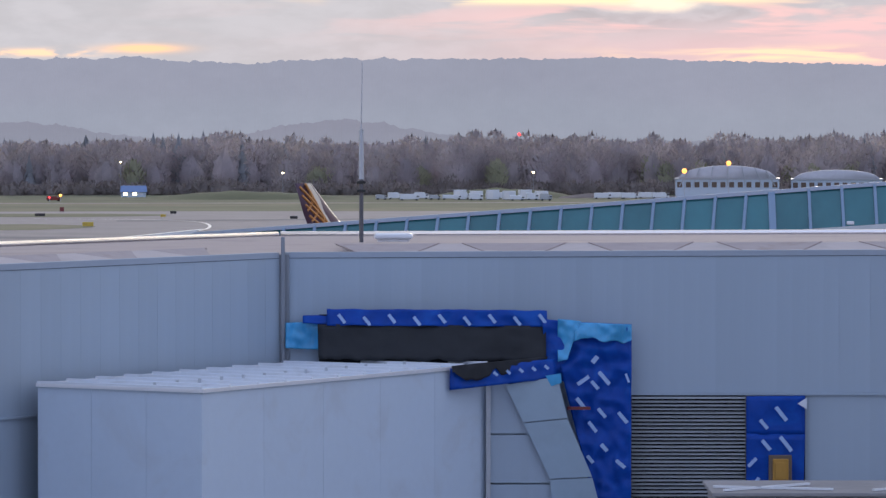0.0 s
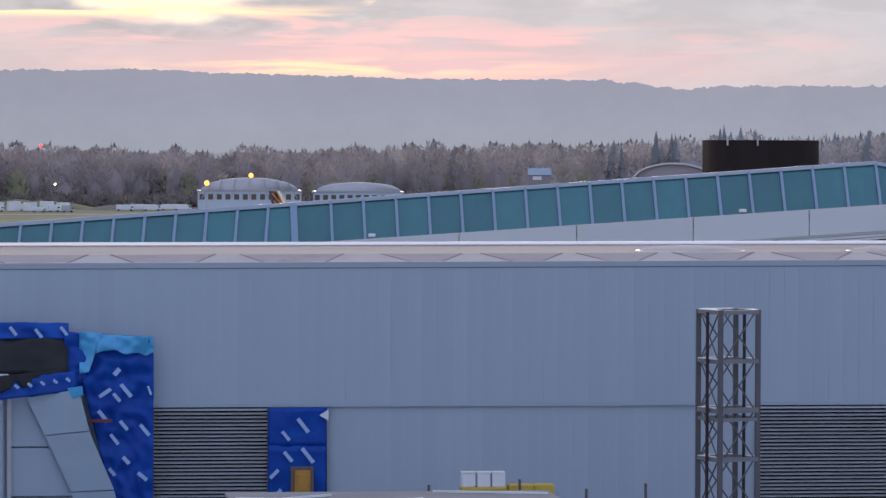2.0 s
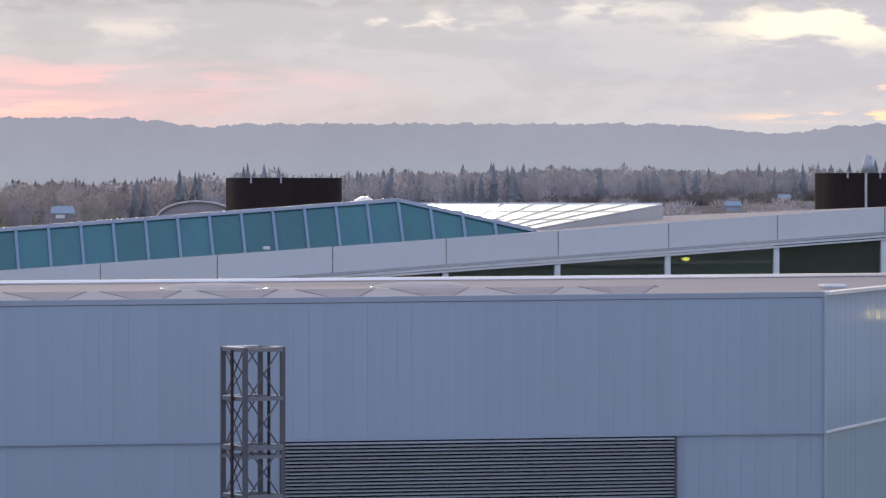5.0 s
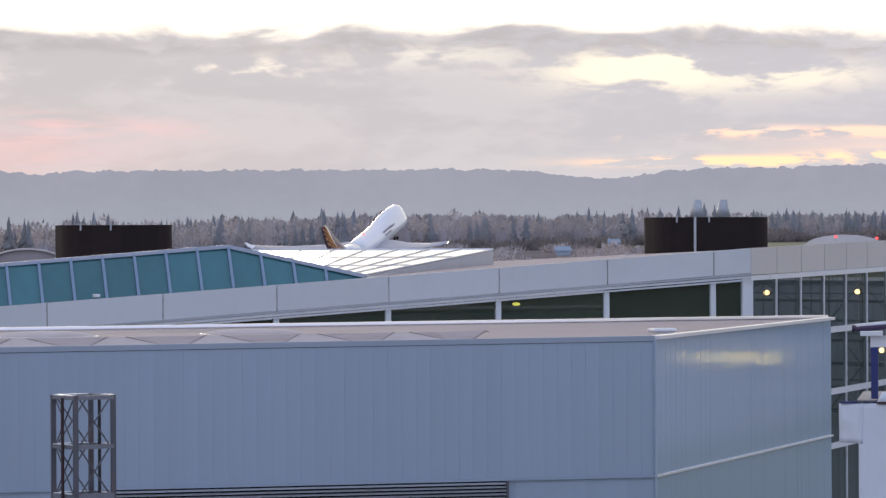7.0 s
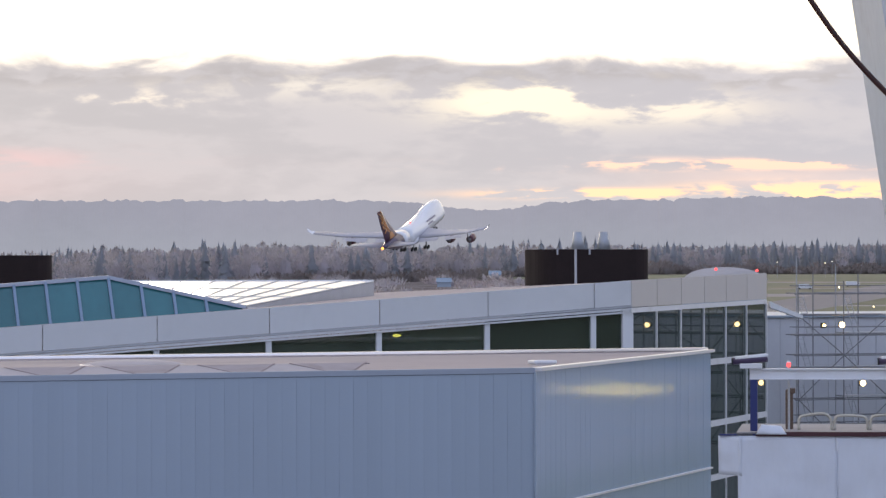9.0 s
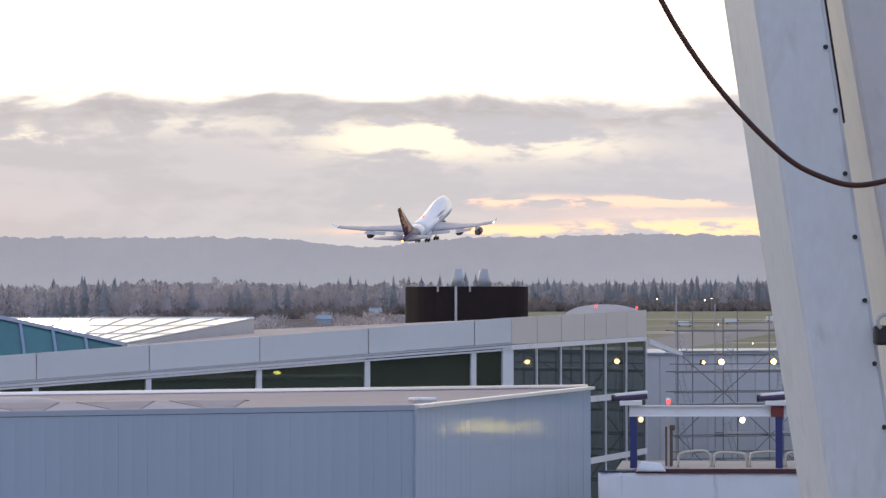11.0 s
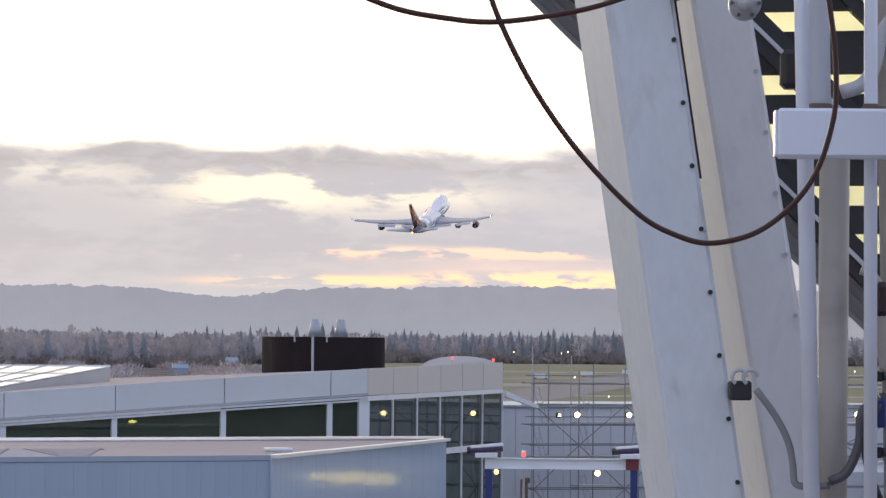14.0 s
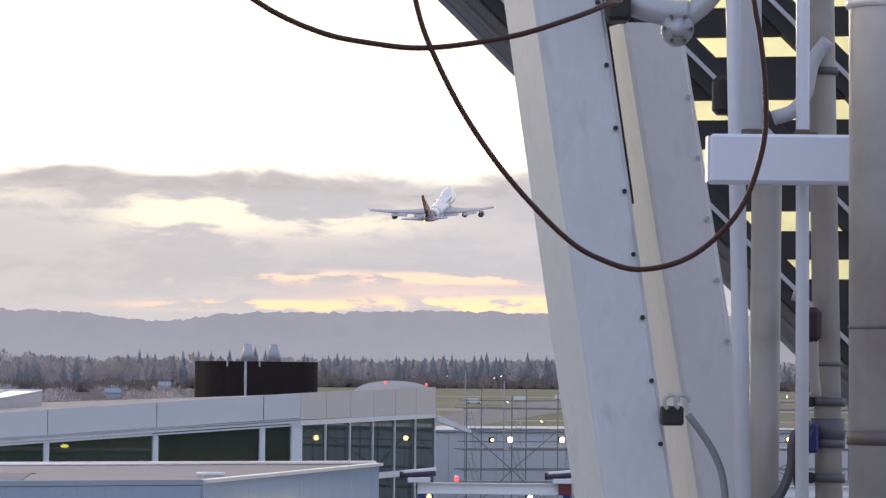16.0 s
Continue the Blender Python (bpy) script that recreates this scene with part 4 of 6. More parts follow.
            part("window_pane", prism(bmesh.new(), [(p.x + o.x, p.y + o.y, levels[k]), (q.x + o.x, q.y + o.y, levels[k]), (q.x + o.x, q.y + o.y, z2), (p.x + o.x, p.y + o.y, z1)], V * -0.03), M["end_glass"], hall, "dark green reflective window glass")
            if k:
                part("transom", prism(bmesh.new(), [(p.x, p.y, levels[k] - 0.2), (q.x, q.y, levels[k] - 0.2), (q.x, q.y, levels[k] + 0.2), (p.x, p.y, levels[k] + 0.2)], V * -0.10), M["white_paint"], hall, "pale window rail")
        a, b = at(s1 - 0.09), at(s1 + 0.09)
        part("mullion", prism(bmesh.new(), [(a.x, a.y, 8), (b.x, b.y, 8), (b.x, b.y, bb - 0.34), (a.x, a.y, bb - 0.34)], V * -0.11), M["white_paint"], hall, "white window post")
    # black wall painted as the unlit inside, so reflections show
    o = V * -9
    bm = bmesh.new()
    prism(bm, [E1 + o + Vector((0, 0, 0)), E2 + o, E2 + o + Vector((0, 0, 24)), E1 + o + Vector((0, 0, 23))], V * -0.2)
    part("inner_wall", bm, M["void_shade"], hall)
    return hall


make_concourse()


# ---- teal clerestory and skylight on the concourse roof ----
def make_clerestory():
    ob = thing("clerestory", "long teal-glazed wedge clerestory with pale blue frames", "roof glazing")
    y, xp, zp, xr, zr, xl, zl = 226.0, 54.02, 25.73, 62.2, 23.90, -16.0, 20.62

    def top(x):
        return zl + (zp - zl) * (x - xl) / (xp - xl) if x <= xp else zp + (zr - zp) * (x - xp) / (xr - xp)

    def foot(x):
        return max(crest(x) - 0.05, 18.5)

    def lean(x, z):
        """The glass leans back; west of the wide post its bars lean sideways too."""
        h = z - foot(x) + 0.4
        return (x + (0.12 * h if x < 18.5 else 0.0), y + 0.55 * h, z)

    xs = [17.39 - 1.80 * k for k in range(18, -1, -1)] + [19.15] + [21.34 + 1.922 * k for k in range(21)] + [62.0]
    for a, b in zip(xs, xs[1:]):
        ring = [lean(a, foot(a) - 0.4), lean(b, foot(b) - 0.4), lean(b, top(b) - 0.06), lean(a, top(a) - 0.06)]
        part("glazing_panel", prism(bmesh.new(), ring, (0, 0.05, 0)), M["teal"], ob)
    for x in xs[1:-1]:
        w = 0.40 if x == 19.15 else 0.17
        p, q = Vector(lean(x, foot(x) - 0.4)), Vector(lean(x, top(x)))
        part("mullion", bar(bmesh.new(), p - Vector((0, 0.1, 0)), q - Vector((0, 0.1, 0)), w, 0.16), M["teal_frame"], ob)
    for p, q in ((lean(xl, zl), lean(xp, zp)), (lean(xp, zp), (xr, y + 0.2, zr))):
        bm = bmesh.new()
        bar(bm, p, q, 0.4, 0.22)
        part("ridge_cap", bm, M["ridge"], ob)
    bm = bmesh.new()
    prism(bm, [lean(xl, zl), lean(xp, zp), (xp - 6, y + 16, zp - 1.2), (xl, y + 16, zl - 0.4)], (0, 0, -0.1))
    part("back_roof", bm, M["roof"], ob)
    bm = bmesh.new()
    prism(bm, [lean(xp, zp), (xr, y + 0.4, zr), (xr - 1, y + 16, zr - 0.6), (xp - 6, y + 16, zp - 1.2)], (0, 0, -0.1))
    part("back_roof", bm, M["roof"], ob)
    part("eave_strip", prism(bmesh.new(), [(-19.66, 224, 20.47), (-13.97, 224, 21.05), (-14.6, 224, 20.78), (-19.2, 224, 20.28)], (0, 2.0, 0)), M["cap"], ob, "white metal eave strip")
    for x in (23.6, 45.6):
        part("roof_fitting", boxed(x - 0.2, x + 0.2, y - 0.6, y - 0.2, crest(x) - 0.05, crest(x) + 0.14, 0.03), M["cap"], ob, "small pale roof fitting")


def make_skylight():
    ob = thing("skylight", "bright white translucent skylight roof with grey glazing bars", "skylight")
    v, r, t, s = Vector((63.0, 229, 24.0)), Vector((77.7, 250, 25.43)), Vector((60.0, 250, 25.46)), Vector((55.0, 229, 24.0))
    bm = prism(bmesh.new(), [v, r, t, s], (0, 0, -0.06))
    part("glazing", bm, M["skylight"], ob)
    for k in range(1, 8):
        f = k / 8
        bm = bmesh.new()
        bar(bm, s.lerp(v, f) + Vector((0, 0, 0.03)), t.lerp(r, f) + Vector((0, 0, 0.03)), 0.06, 0.05)
        part("glazing_bar", bm, M["galv"], ob)
    for f in (0.33, 0.66):
        bm = bmesh.new()
        bar(bm, s.lerp(t, f) + Vector((0, 0, 0.03)), v.lerp(r, f) + Vector((0, 0, 0.03)), 0.05, 0.04)
        part("glazing_bar", bm, M["galv"], ob)
    bm = bmesh.new()
    bar(bm, t, r, 0.2, 0.12)
    part("ridge_cap", bm, M["cap"], ob)
    bm = prism(bmesh.new(), [v + Vector((0, 0, -0.1)), r + Vector((0, 0, -0.1)), (77.7, 250, 23.6), (63.3, 229, 23.7)], (-0.15, 0.1, 0))
    part("gable", bm, M["galv"], ob, "grey metal gable under the skylight")


make_clerestory()
make_skylight()


def plant_screen(x0, x1, y, z0, z1, label, seams):
    """A dark roof-plant screen with rounded ends, in panels."""
    ob = thing("plant_screen", label, "roof screen", "dark roof plant screens")
    ring = []
    d = 5.0
    n = 40
    for i in range(n):
        a = 2 * math.pi * i / n
        c, s = math.cos(a), math.sin(a)
        ring.append(((x0 + x1) / 2 + (x1 - x0) / 2 * math.copysign(abs(c) ** 0.35, c), y + d / 2 + d / 2 * math.copysign(abs(s) ** 0.6, s)))
    for i in range(n):
        p, q = ring[i], ring[(i + 1) % n]
        bm = bmesh.new()
        prism(bm, [(p[0], p[1], z0), (q[0], q[1], z0), (q[0], q[1], z1), (p[0], p[1], z1)], (0, 0.05, 0))
        part("screen_panel", bm, M["dark_screen"], ob)
    for x in seams:
        part("seam_post", boxed(x - 0.05, x + 0.05, y - 0.1, y - 0.02, z1 - 0.35, z1 + 0.05), M["galv"], ob, "pale post at a screen joint")
    return ob


plant_screen(48.5, 55.95, 250, 22.5, 27.15, "dark brown rounded roof-plant screen behind the clerestory", (49.5, 51.5))
plant_screen(88.0, 96.05, 245, 22.5, 27.5, "dark brown rounded roof-plant screen below two flues", (89.0, 91.3))
for x in (91.60, 93.47):
    flue = thing("flue", "tapered pale metal exhaust flue above the dark screen", "flue", "twin exhaust flues", at=pose(x, 248, 22.4))
    bm = rod(bmesh.new(), (0, 0, 0), (0, 0, 4.9), 0.54, 0.52, 16)
    smooth(part("stack", bm, M["louvre"], flue))
    bm = rod(bmesh.new(), (0, 0, 4.9), (0, 0, 6.3), 0.52, 0.27, 16)
    smooth(part("cone", bm, M["louvre"], flue))
mast = thing("conduit_pole", "thin pale pole standing before the dark screen", "pole", at=pose(90.1, 244.4, 24.6))
part("pole", rod(bmesh.new(), (0, 0, 0), (0, 0, 2.9), 0.09, 0.09), M["galv"], mast)

# antenna mast and lit roof vent on the grey roof
mast = thing("antenna_mast", "slim grey antenna mast standing on the flat roof", "mast", at=pose(-3.8, 179, 21.05))
part("lower_pole", rod(bmesh.new(), (0, 0, 0), (0, 0, 3.3), 0.10, 0.10, 10), M["steel"], mast)
part("upper_pole", rod(bmesh.new(), (0, 0, 3.3), (0, 0, 5.6), 0.12, 0.11, 10), M["galv"], mast)
part("whip", rod(bmesh.new(), (0, 0, 5.6), (0.05, 0, 8.7), 0.035, 0.02, 6), M["galv"], mast)
for z in (2.7, 3.1):
    part("clamp", boxed(-0.2, 0.2, -0.16, 0.16, z, z + 0.12, 0.02), M["black"], mast)
vent = thing("roof_vent", "low pinkish-white roof vent hood on the flat roof", "vent", at=pose(-2.35, 182, 21.30))
part("curb", boxed(-0.75, 0.75, -0.5, 0.5, 0, 0.22, 0.02), M["cap"], vent)
part("hood", boxed(-0.9, 0.9, -0.65, 0.65, 0.22, 0.5, 0.09), M["white_paint"], vent)
for x in (33.5, 43.5):
    dome = thing("roof_dome", "shallow white domed rooflight on the flat roof", "rooflight", "shallow domed rooflights", at=pose(x, 178, 21.62))
    bm = bmesh.new()
    bmesh.ops.create_uvsphere(bm, u_segments=24, v_segments=12, radius=1.0, matrix=Matrix.Diagonal((2.5, 2.5, 0.3, 1)))
    smooth(part("dome", bm, M["cricket"], dome))
    part("kerb", rod(bmesh.new(), (0, 0, -0.05), (0, 0, 0.06), 2.55, 2.55, 24), M["cap"], dome)
box1 = thing("roof_hatch", "small white roof hatch at the roof corner", "hatch", at=pose(64.6, 180, 21.35))
part("hatch_lid", boxed(-0.6, 0.6, -0.5, 0.5, 0.12, 0.3, 0.05), M["white_paint"], box1)
part("hatch_curb", boxed(-0.5, 0.5, -0.4, 0.4, 0, 0.12), M["cap"], box1)

# ---- lower roof deck with its clutter ----
DECK = 9.4
bm = boxed(-60, 62, 90, 168.2, 0, DECK)
tagged(part("lower_roof", bm, M["deck"]), "flat grey lower roof deck below the grey wall", "roof", kind="structure")


def make_duct_house():
    """The white clad enclosure with a ribbed roof."""
    ob = thing("white_enclosure", "white metal-clad enclosure with a ribbed metal roof", "enclosure")
    near, right, left = Vector((-9.33, 149.44, 0)), Vector((1.85, 166.9, 0)), Vector((-16.04, 153.31, 0))
    far = left + right - near
    z0, z1 = DECK, 16.45

    def side(p, q, n, mat):
        d = (q - p) / n
        for i in range(n):
            a, b = p + d * i, p + d * (i + 1)
            g = d.normalized() * 0.006
            bm = prism(bmesh.new(), [(a.x + g.x, a.y + g.y, z0), (b.x - g.x, b.y - g.y, z0), (b.x - g.x, b.y - g.y, z1), (a.x + g.x, a.y + g.y, z1)], (-d.y * 0.03, d.x * 0.03, 0))
            part("cladding_panel", bm, mat, ob)
    side(near, right, 5, M["white_metal"])
    side(left, near, 3, M["white_metal"])
    bm = prism(bmesh.new(), [(p.x, p.y, z1) for p in (near, right, far, left)], (0, 0, 0.06))
    roof = part("roof", bm, M["white_metal"], ob, "ribbed white metal roof")
    n = 11
    for i in range(n + 1):
        a, b = near.lerp(right, i / n), left.lerp(far, i / n)
        bm = bmesh.new()
        bar(bm, (a.x, a.y, z1 + 0.1), (b.x, b.y, z1 + 0.1), 0.12, 0.16)
        part("rib", bm, M["white_paint"], roof)
    for p, q in ((near, right), (left, near), (far, left)):
        bm = bmesh.new()
        bar(bm, (p.x, p.y, z1 + 0.02), (q.x, q.y, z1 + 0.02), 0.2, 0.14)
        part("edge_trim", bm, M["cap"], ob)
    for k in range(14):
        p = near.lerp(right, (k + 0.5) / 14)
        q = p + (left - near) * 0.35
        part("clip", boxed(q.x - 0.06, q.x + 0.06, q.y - 0.06, q.y + 0.06, z1 + 0.06, z1 + 0.24), M["galv"], ob)


make_duct_house()


def strips(parent, p, ex, ez, items, mat):
    """Slanted printed bars on a wrap: places and sizes along ex and ez."""
    for u, v, ln, w, tilt in items:
        c = Vector(p) + Vector(ex) * u + Vector(ez) * v
        bm = boxed(-ln / 2, ln / 2, -0.006, 0.006, -w / 2, w / 2)
        part("printed_bar", bm, mat, parent, at=Matrix.Translation(c) @ Matrix.Rotation(radians(tilt), 4, "Y"))


def make_wrapping():
    y = 167.6
    ob = thing("opening_wrap", "blue building wrap and black mesh sealing a torn wall opening", "wrap")
    # black box behind the sheets, painted as the opening's shade
    part("frame", boxed(-5.4, 4.4, 167.8, 168.3, 15.2, 18.6), M["void_shade"], ob, "black box painted as shade behind the sheets")
    top = part("top_sheet", cloth((-5.05, y, 18.86), (4.45, y, 18.80), (4.45, y - 0.15, 18.1), (-5.05, y - 0.15, 18.15), 40, 8, 0.22, 1), M["wrap"], ob)
    strips(top, (-5, y - 0.24, 18.45), (1, 0, 0), (0, 0, 1), [(0.6 + i * 1.08, -0.1 * (i % 2), 0.46, 0.14, 52) for i in range(9)], M["print"])
    part("left_sheet", cloth((-6.85, y + 0.4, 18.25), (-5.3, y + 0.4, 18.3), (-5.4, y + 0.2, 17.1), (-6.85, y + 0.3, 17.15), 16, 14, 0.3, 2), M["wrap_light"], ob, "crumpled light blue film")
    part("left_flap", cloth((-6.1, y + 0.2, 18.55), (-4.9, y + 0.2, 18.6), (-4.9, y, 18.2), (-6.1, y, 18.25), 8, 4, 0.08, 3), M["wrap"], ob)
    part("black_sheet", cloth((-5.45, y - 0.1, 18.2), (4.4, y - 0.1, 18.12), (4.4, y - 0.5, 16.6), (-5.4, y - 0.5, 16.75), 36, 8, 0.16, 4, tear=0.15), M["tarp"], ob, "black mesh tarpaulin")
    part("black_edge", cloth((0.35, 163.9, 16.62), (4.5, y - 0.7, 16.85), (4.2, y - 0.8, 16.3), (0.35, 163.8, 16.2), 44, 8, 0.12, 5, tear=0.45), M["tarp"], ob, "torn black tarpaulin edge")
    low = part("lower_flap", cloth((0.28, 164.1, 16.5), (4.8, y - 0.6, 16.75), (4.8, y - 0.7, 15.9), (0.28, 164.0, 15.58), 24, 8, 0.14, 6), M["wrap"], ob)
    strips(low, (0.6, 164.0, 15.95), (1, 0.62, 0.09), (0, 0, 1), [(0.5 + i * 0.55, 0.12, 0.22, 0.12, 40) for i in range(2, 7)], M["print"])
    main = part("main_sheet", cloth((4.5, y, 18.35), (8.1, y, 18.2), (8.08, y - 0.1, DECK), (6.75, y - 0.5, DECK), 26, 60, 0.3, 7), M["wrap"], ob)
    strips(main, (4.5, y - 0.45, 18.3), (1, 0, 0), (0, 0, -1),
           [(2.4, 2.4, 0.7, 0.17, 50), (1.5, 2.5, 0.6, 0.16, -35), (2.0, 2.7, 0.45, 0.15, 50), (1.4, 3.5, 0.6, 0.17, 52), (2.3, 3.9, 0.5, 0.15, 50), (3.2, 4.1, 0.6, 0.16, 50),
            (1.9, 4.5, 0.55, 0.15, 52), (2.4, 5.4, 0.4, 0.17, 48), (3.1, 6.1, 0.5, 0.16, 40), (1.8, 5.9, 0.4, 0.15, 50), (2.0, 1.6, 0.35, 0.2, -50), (3.4, 2.4, 0.4, 0.1, 70)], M["print"])
    part("film_strip", cloth((4.9, y - 0.3, 18.45), (5.9, y - 0.3, 18.35), (5.3, y - 0.35, 16.7), (4.9, y - 0.35, 16.6), 14, 20, 0.32, 8), M["wrap_light"], ob, "wrinkled light blue film")
    part("corner_sheet", cloth((4.2, y - 0.18, 18.45), (5.1, y - 0.1, 18.35), (5.35, y - 0.2, 15.7), (4.5, y - 0.3, 15.9), 10, 24, 0.2, 10), M["wrap"], ob)
    part("film_band", cloth((5.7, y - 0.32, 18.3), (8.1, y - 0.25, 18.2), (8.1, y - 0.28, 17.5), (5.6, y - 0.35, 17.6), 24, 12, 0.34, 9, tear=0.25), M["wrap_light"], ob, "wrinkled light blue film")
    part("red_tape", boxed(5.3, 6.3, y - 0.62, y - 0.58, 14.55, 14.68), M["red_paint"], ob, "strip of red tape")
    # silver sheets before the opening
    ys = y - 1.2
    for ring in ([(2.64, ys, 15.65), (4.86, ys, 16.01), (5.30, ys, 14.24), (3.41, ys, 14.05)], [(3.42, ys + 0.03, 14.0), (5.31, ys + 0.03, 14.19), (6.36, ys + 0.03, 11.70), (4.55, ys + 0.03, 11.63)],
                 [(4.56, ys + 0.06, 11.58), (6.37, ys + 0.06, 11.65), (6.95, ys + 0.06, 9.45), (4.75, ys + 0.06, 9.45)]):
        part("silver_sheet", prism(bmesh.new(), ring, (0, 0.03, 0)), M["silver"], ob, "dull silver sheet")
    for ring in ([(4.35, ys - 0.03, 16.05), (5.0, ys - 0.1, 16.15), (5.05, ys - 0.1, 15.75), (4.6, ys - 0.03, 15.6)],):
        part("film_scrap", prism(bmesh.new(), ring, (0, 0.02, 0)), M["wrap_light"], ob, "scrap of light blue film")
    for za, zb, xa, xb in ((15.7, 13.55, 2.75, 3.7), (13.48, 11.42, 3.7, 4.7), (11.35, DECK, 4.7, 4.9)):
        part("back_panel", prism(bmesh.new(), [(1.95, y - 0.9, za), (xa, y - 0.9, za), (xb, y - 0.9, zb), (1.95, y - 0.9, zb)], (0, 0.05, 0)), M["panel"], ob, "grey metal panel")
    part("edge_post", boxed(1.80, 2.0, y - 1.2, y - 0.9, DECK, 15.75, 0.02), M["galv"], ob, "rusty grey edge post")
    # the second wrapped opening with a site door
    ob = thing("doorway_wrap", "blue building wrap round a small ochre site door", "wrap")
    part("back_board", boxed(13.1, 15.66, 168.25, 168.45, DECK, 15.05), M["void_shade"], ob)
    s = part("upper_sheet", cloth((13.1, 168.2, 15.05), (15.64, 168.2, 15.08), (15.64, 168.15, 13.4), (13.1, 168.15, 13.4), 12, 8, 0.06, 11), M["wrap"], ob)
    strips(s, (13.1, 168.02, 14.3), (1, 0, 0), (0, 0, 1), [(1.5, 0.0, 0.75, 0.17, 52), (0.75, -0.45, 0.5, 0.15, 50)], M["print"])
    s = part("lower_sheet", cloth((13.1, 168.16, 13.44), (15.64, 168.16, 13.40), (15.55, 168.1, DECK), (13.1, 168.1, DECK), 12, 14, 0.06, 12), M["wrap"], ob)
    strips(s, (13.1, 167.98, 12.9), (1, 0, 0), (0, 0, 1), [(1.7, 0.1, 0.8, 0.17, 52), (0.85, 0.05, 0.55, 0.16, 50), (0.25, -0.7, 0.5, 0.15, -45), (0.35, -1.6, 0.6, 0.15, -50)], M["print"])
    part("door_frame", boxed(14.05, 15.05, 167.85, 168.0, DECK, 12.52, 0.02), M["timber"], ob, "raw timber door frame")
    door = part("door", boxed(14.22, 14.9, 167.78, 167.87, DECK, 12.36, 0.02), M["wood"], ob, "ochre plywood door")
    part("door_panel", boxed(14.32, 14.8, 167.74, 167.78, 11.5, 12.2, 0.01), M["wood"], door)
    part("torn_corner", prism(bmesh.new(), [(15.3, 167.95, 14.75), (15.7, 167.95, 15.0), (15.7, 167.95, 14.5)], (0, 0.02, 0)), M["sheet_wrap"], ob, "torn white corner")


make_wrapping()


def make_tower():
    """Open steel lift-shaft frame standing on the lower deck."""
    ob = thing("lattice_tower", "rusty open steel lattice tower with cross bracing", "tower", at=Matrix.Translation((30.0, 157.6, DECK)))
    s = 1.80
    wide, deep = Vector((0.943, 0.334, 0)), Vector((-0.334, 0.943, 0))
    c1 = Vector((0.95, 0, 0))
    c = [c1 + deep * s, c1, c1 + wide * s, c1 + deep * s + wide * s]
    h = 19.70 - DECK
    up = Vector((0, 0, 1))
    for k in range(4):
        bm = bmesh.new()
        bar(bm, c[k], c[k] + up * h, 0.2, 0.2)
        part("leg", bm, M["steel"], ob)
    for lvl in range(5):
        z = h - 0.1 - 2.03 * lvl
        if z < 0.2:
            break
        for k in range(4):
            bm = bmesh.new()
            bar(bm, c[k] + up * z, c[(k + 1) % 4] + up * z, 0.2, 0.17 if lvl != 2 else 0.22)
            part("ring_beam", bm, M["tower_beam"], ob, "grey ring beam")
            a, b = c[k].lerp(c[(k + 1) % 4], 0.1), c[k].lerp(c[(k + 1) % 4], 0.45 if k == 2 else 0.9)
            # white strip painted as the sky's highlight on the beam tops
            if k != 1:
                part("top_plate", bar(bmesh.new(), a + up * (z + 0.10), b + up * (z + 0.10), 0.24, 0.03), M["bright_white"], ob, "white strip painted as the sunset highlight on a beam")
            if lvl == 2:
                bm = bmesh.new()
                bar(bm, c[k] + up * (z - 0.38), c[(k + 1) % 4] + up * (z - 0.38), 0.16, 0.14)
                part("ring_beam", bm, M["tower_beam"], ob, "grey ring beam")
            if k in (0, 1, 3):
                drop = min(2.03, z)
                for a, b in ((0, drop), (drop, 0)):
                    bm = bmesh.new()
                    rod(bm, c[k].lerp(c[(k + 1) % 4], 0.08) + up * (z - a), c[k].lerp(c[(k + 1) % 4], 0.92) + up * (z - b), 0.034, 0.034, 6)
                    part("brace", bm, M["steel"], ob)
    for x, y, mat, label in ((0.52, 0.62, "rust", "rust-red riser pipe"), (2.22, 1.35, "black", "dark riser pipe")):
        bm = rod(bmesh.new(), (x, y, 0), (x, y, h - 0.1), 0.07, 0.07, 8)
        part("riser_pipe", bm, M[mat], ob, label)


make_tower()

# crates, sheets and posts on the deck
for i, x in enumerate((20.55, 21.18, 21.8)):
    c = thing("white_crate", "small white crate stacked on yellow boxes", "crate", "row of white crates", at=pose(x, 160, 12.25))
    part("body", boxed(0, 0.55, 0, 0.6, 0, 0.58, 0.03), M["white_paint"], c)
    part("lid", boxed(-0.02, 0.57, -0.02, 0.62, 0.58, 0.64, 0.02), M["cap"], c)
for x, w in ((20.5, 1.9), (22.5, 1.1), (23.5, 0.9)):
    c = thing("yellow_box", "yellow-brown timber box on the lower deck", "box", "yellow boxes", at=pose(x, 159.9, DECK))
    part("body", boxed(0, w, 0, 0.8, 0, 2.85 if x < 22 else 2.95, 0.03), M["yellow"], c)
    part("batten", boxed(0.02, w - 0.02, -0.04, 0.0, 2.3, 2.4), M["timber"], c)
for x, h in ((22.9, 1.1), (25.7, 0.7), (28.2, 0.9), (19.1, 0.9)):
    c = thing("deck_post", "thin rusty stub post on the lower deck", "post", "stub posts", at=pose(x, 159.6, DECK))
    part("shaft", rod(bmesh.new(), (0, 0, 0), (0, 0, h + 2.1), 0.06, 0.06), M["steel"], c)
    part("foot", boxed(-0.15, 0.15, -0.15, 0.15, 0, 0.04), M["steel"], c)
shed = thing("low_shed", "low flat shed with pale roof strips beside the wrapped doorway", "shed", at=pose(10.4, 148.0, DECK))
part("shed_wall", boxed(0, 12.5, 0, 5, 0, 3.15), M["deck"], shed)
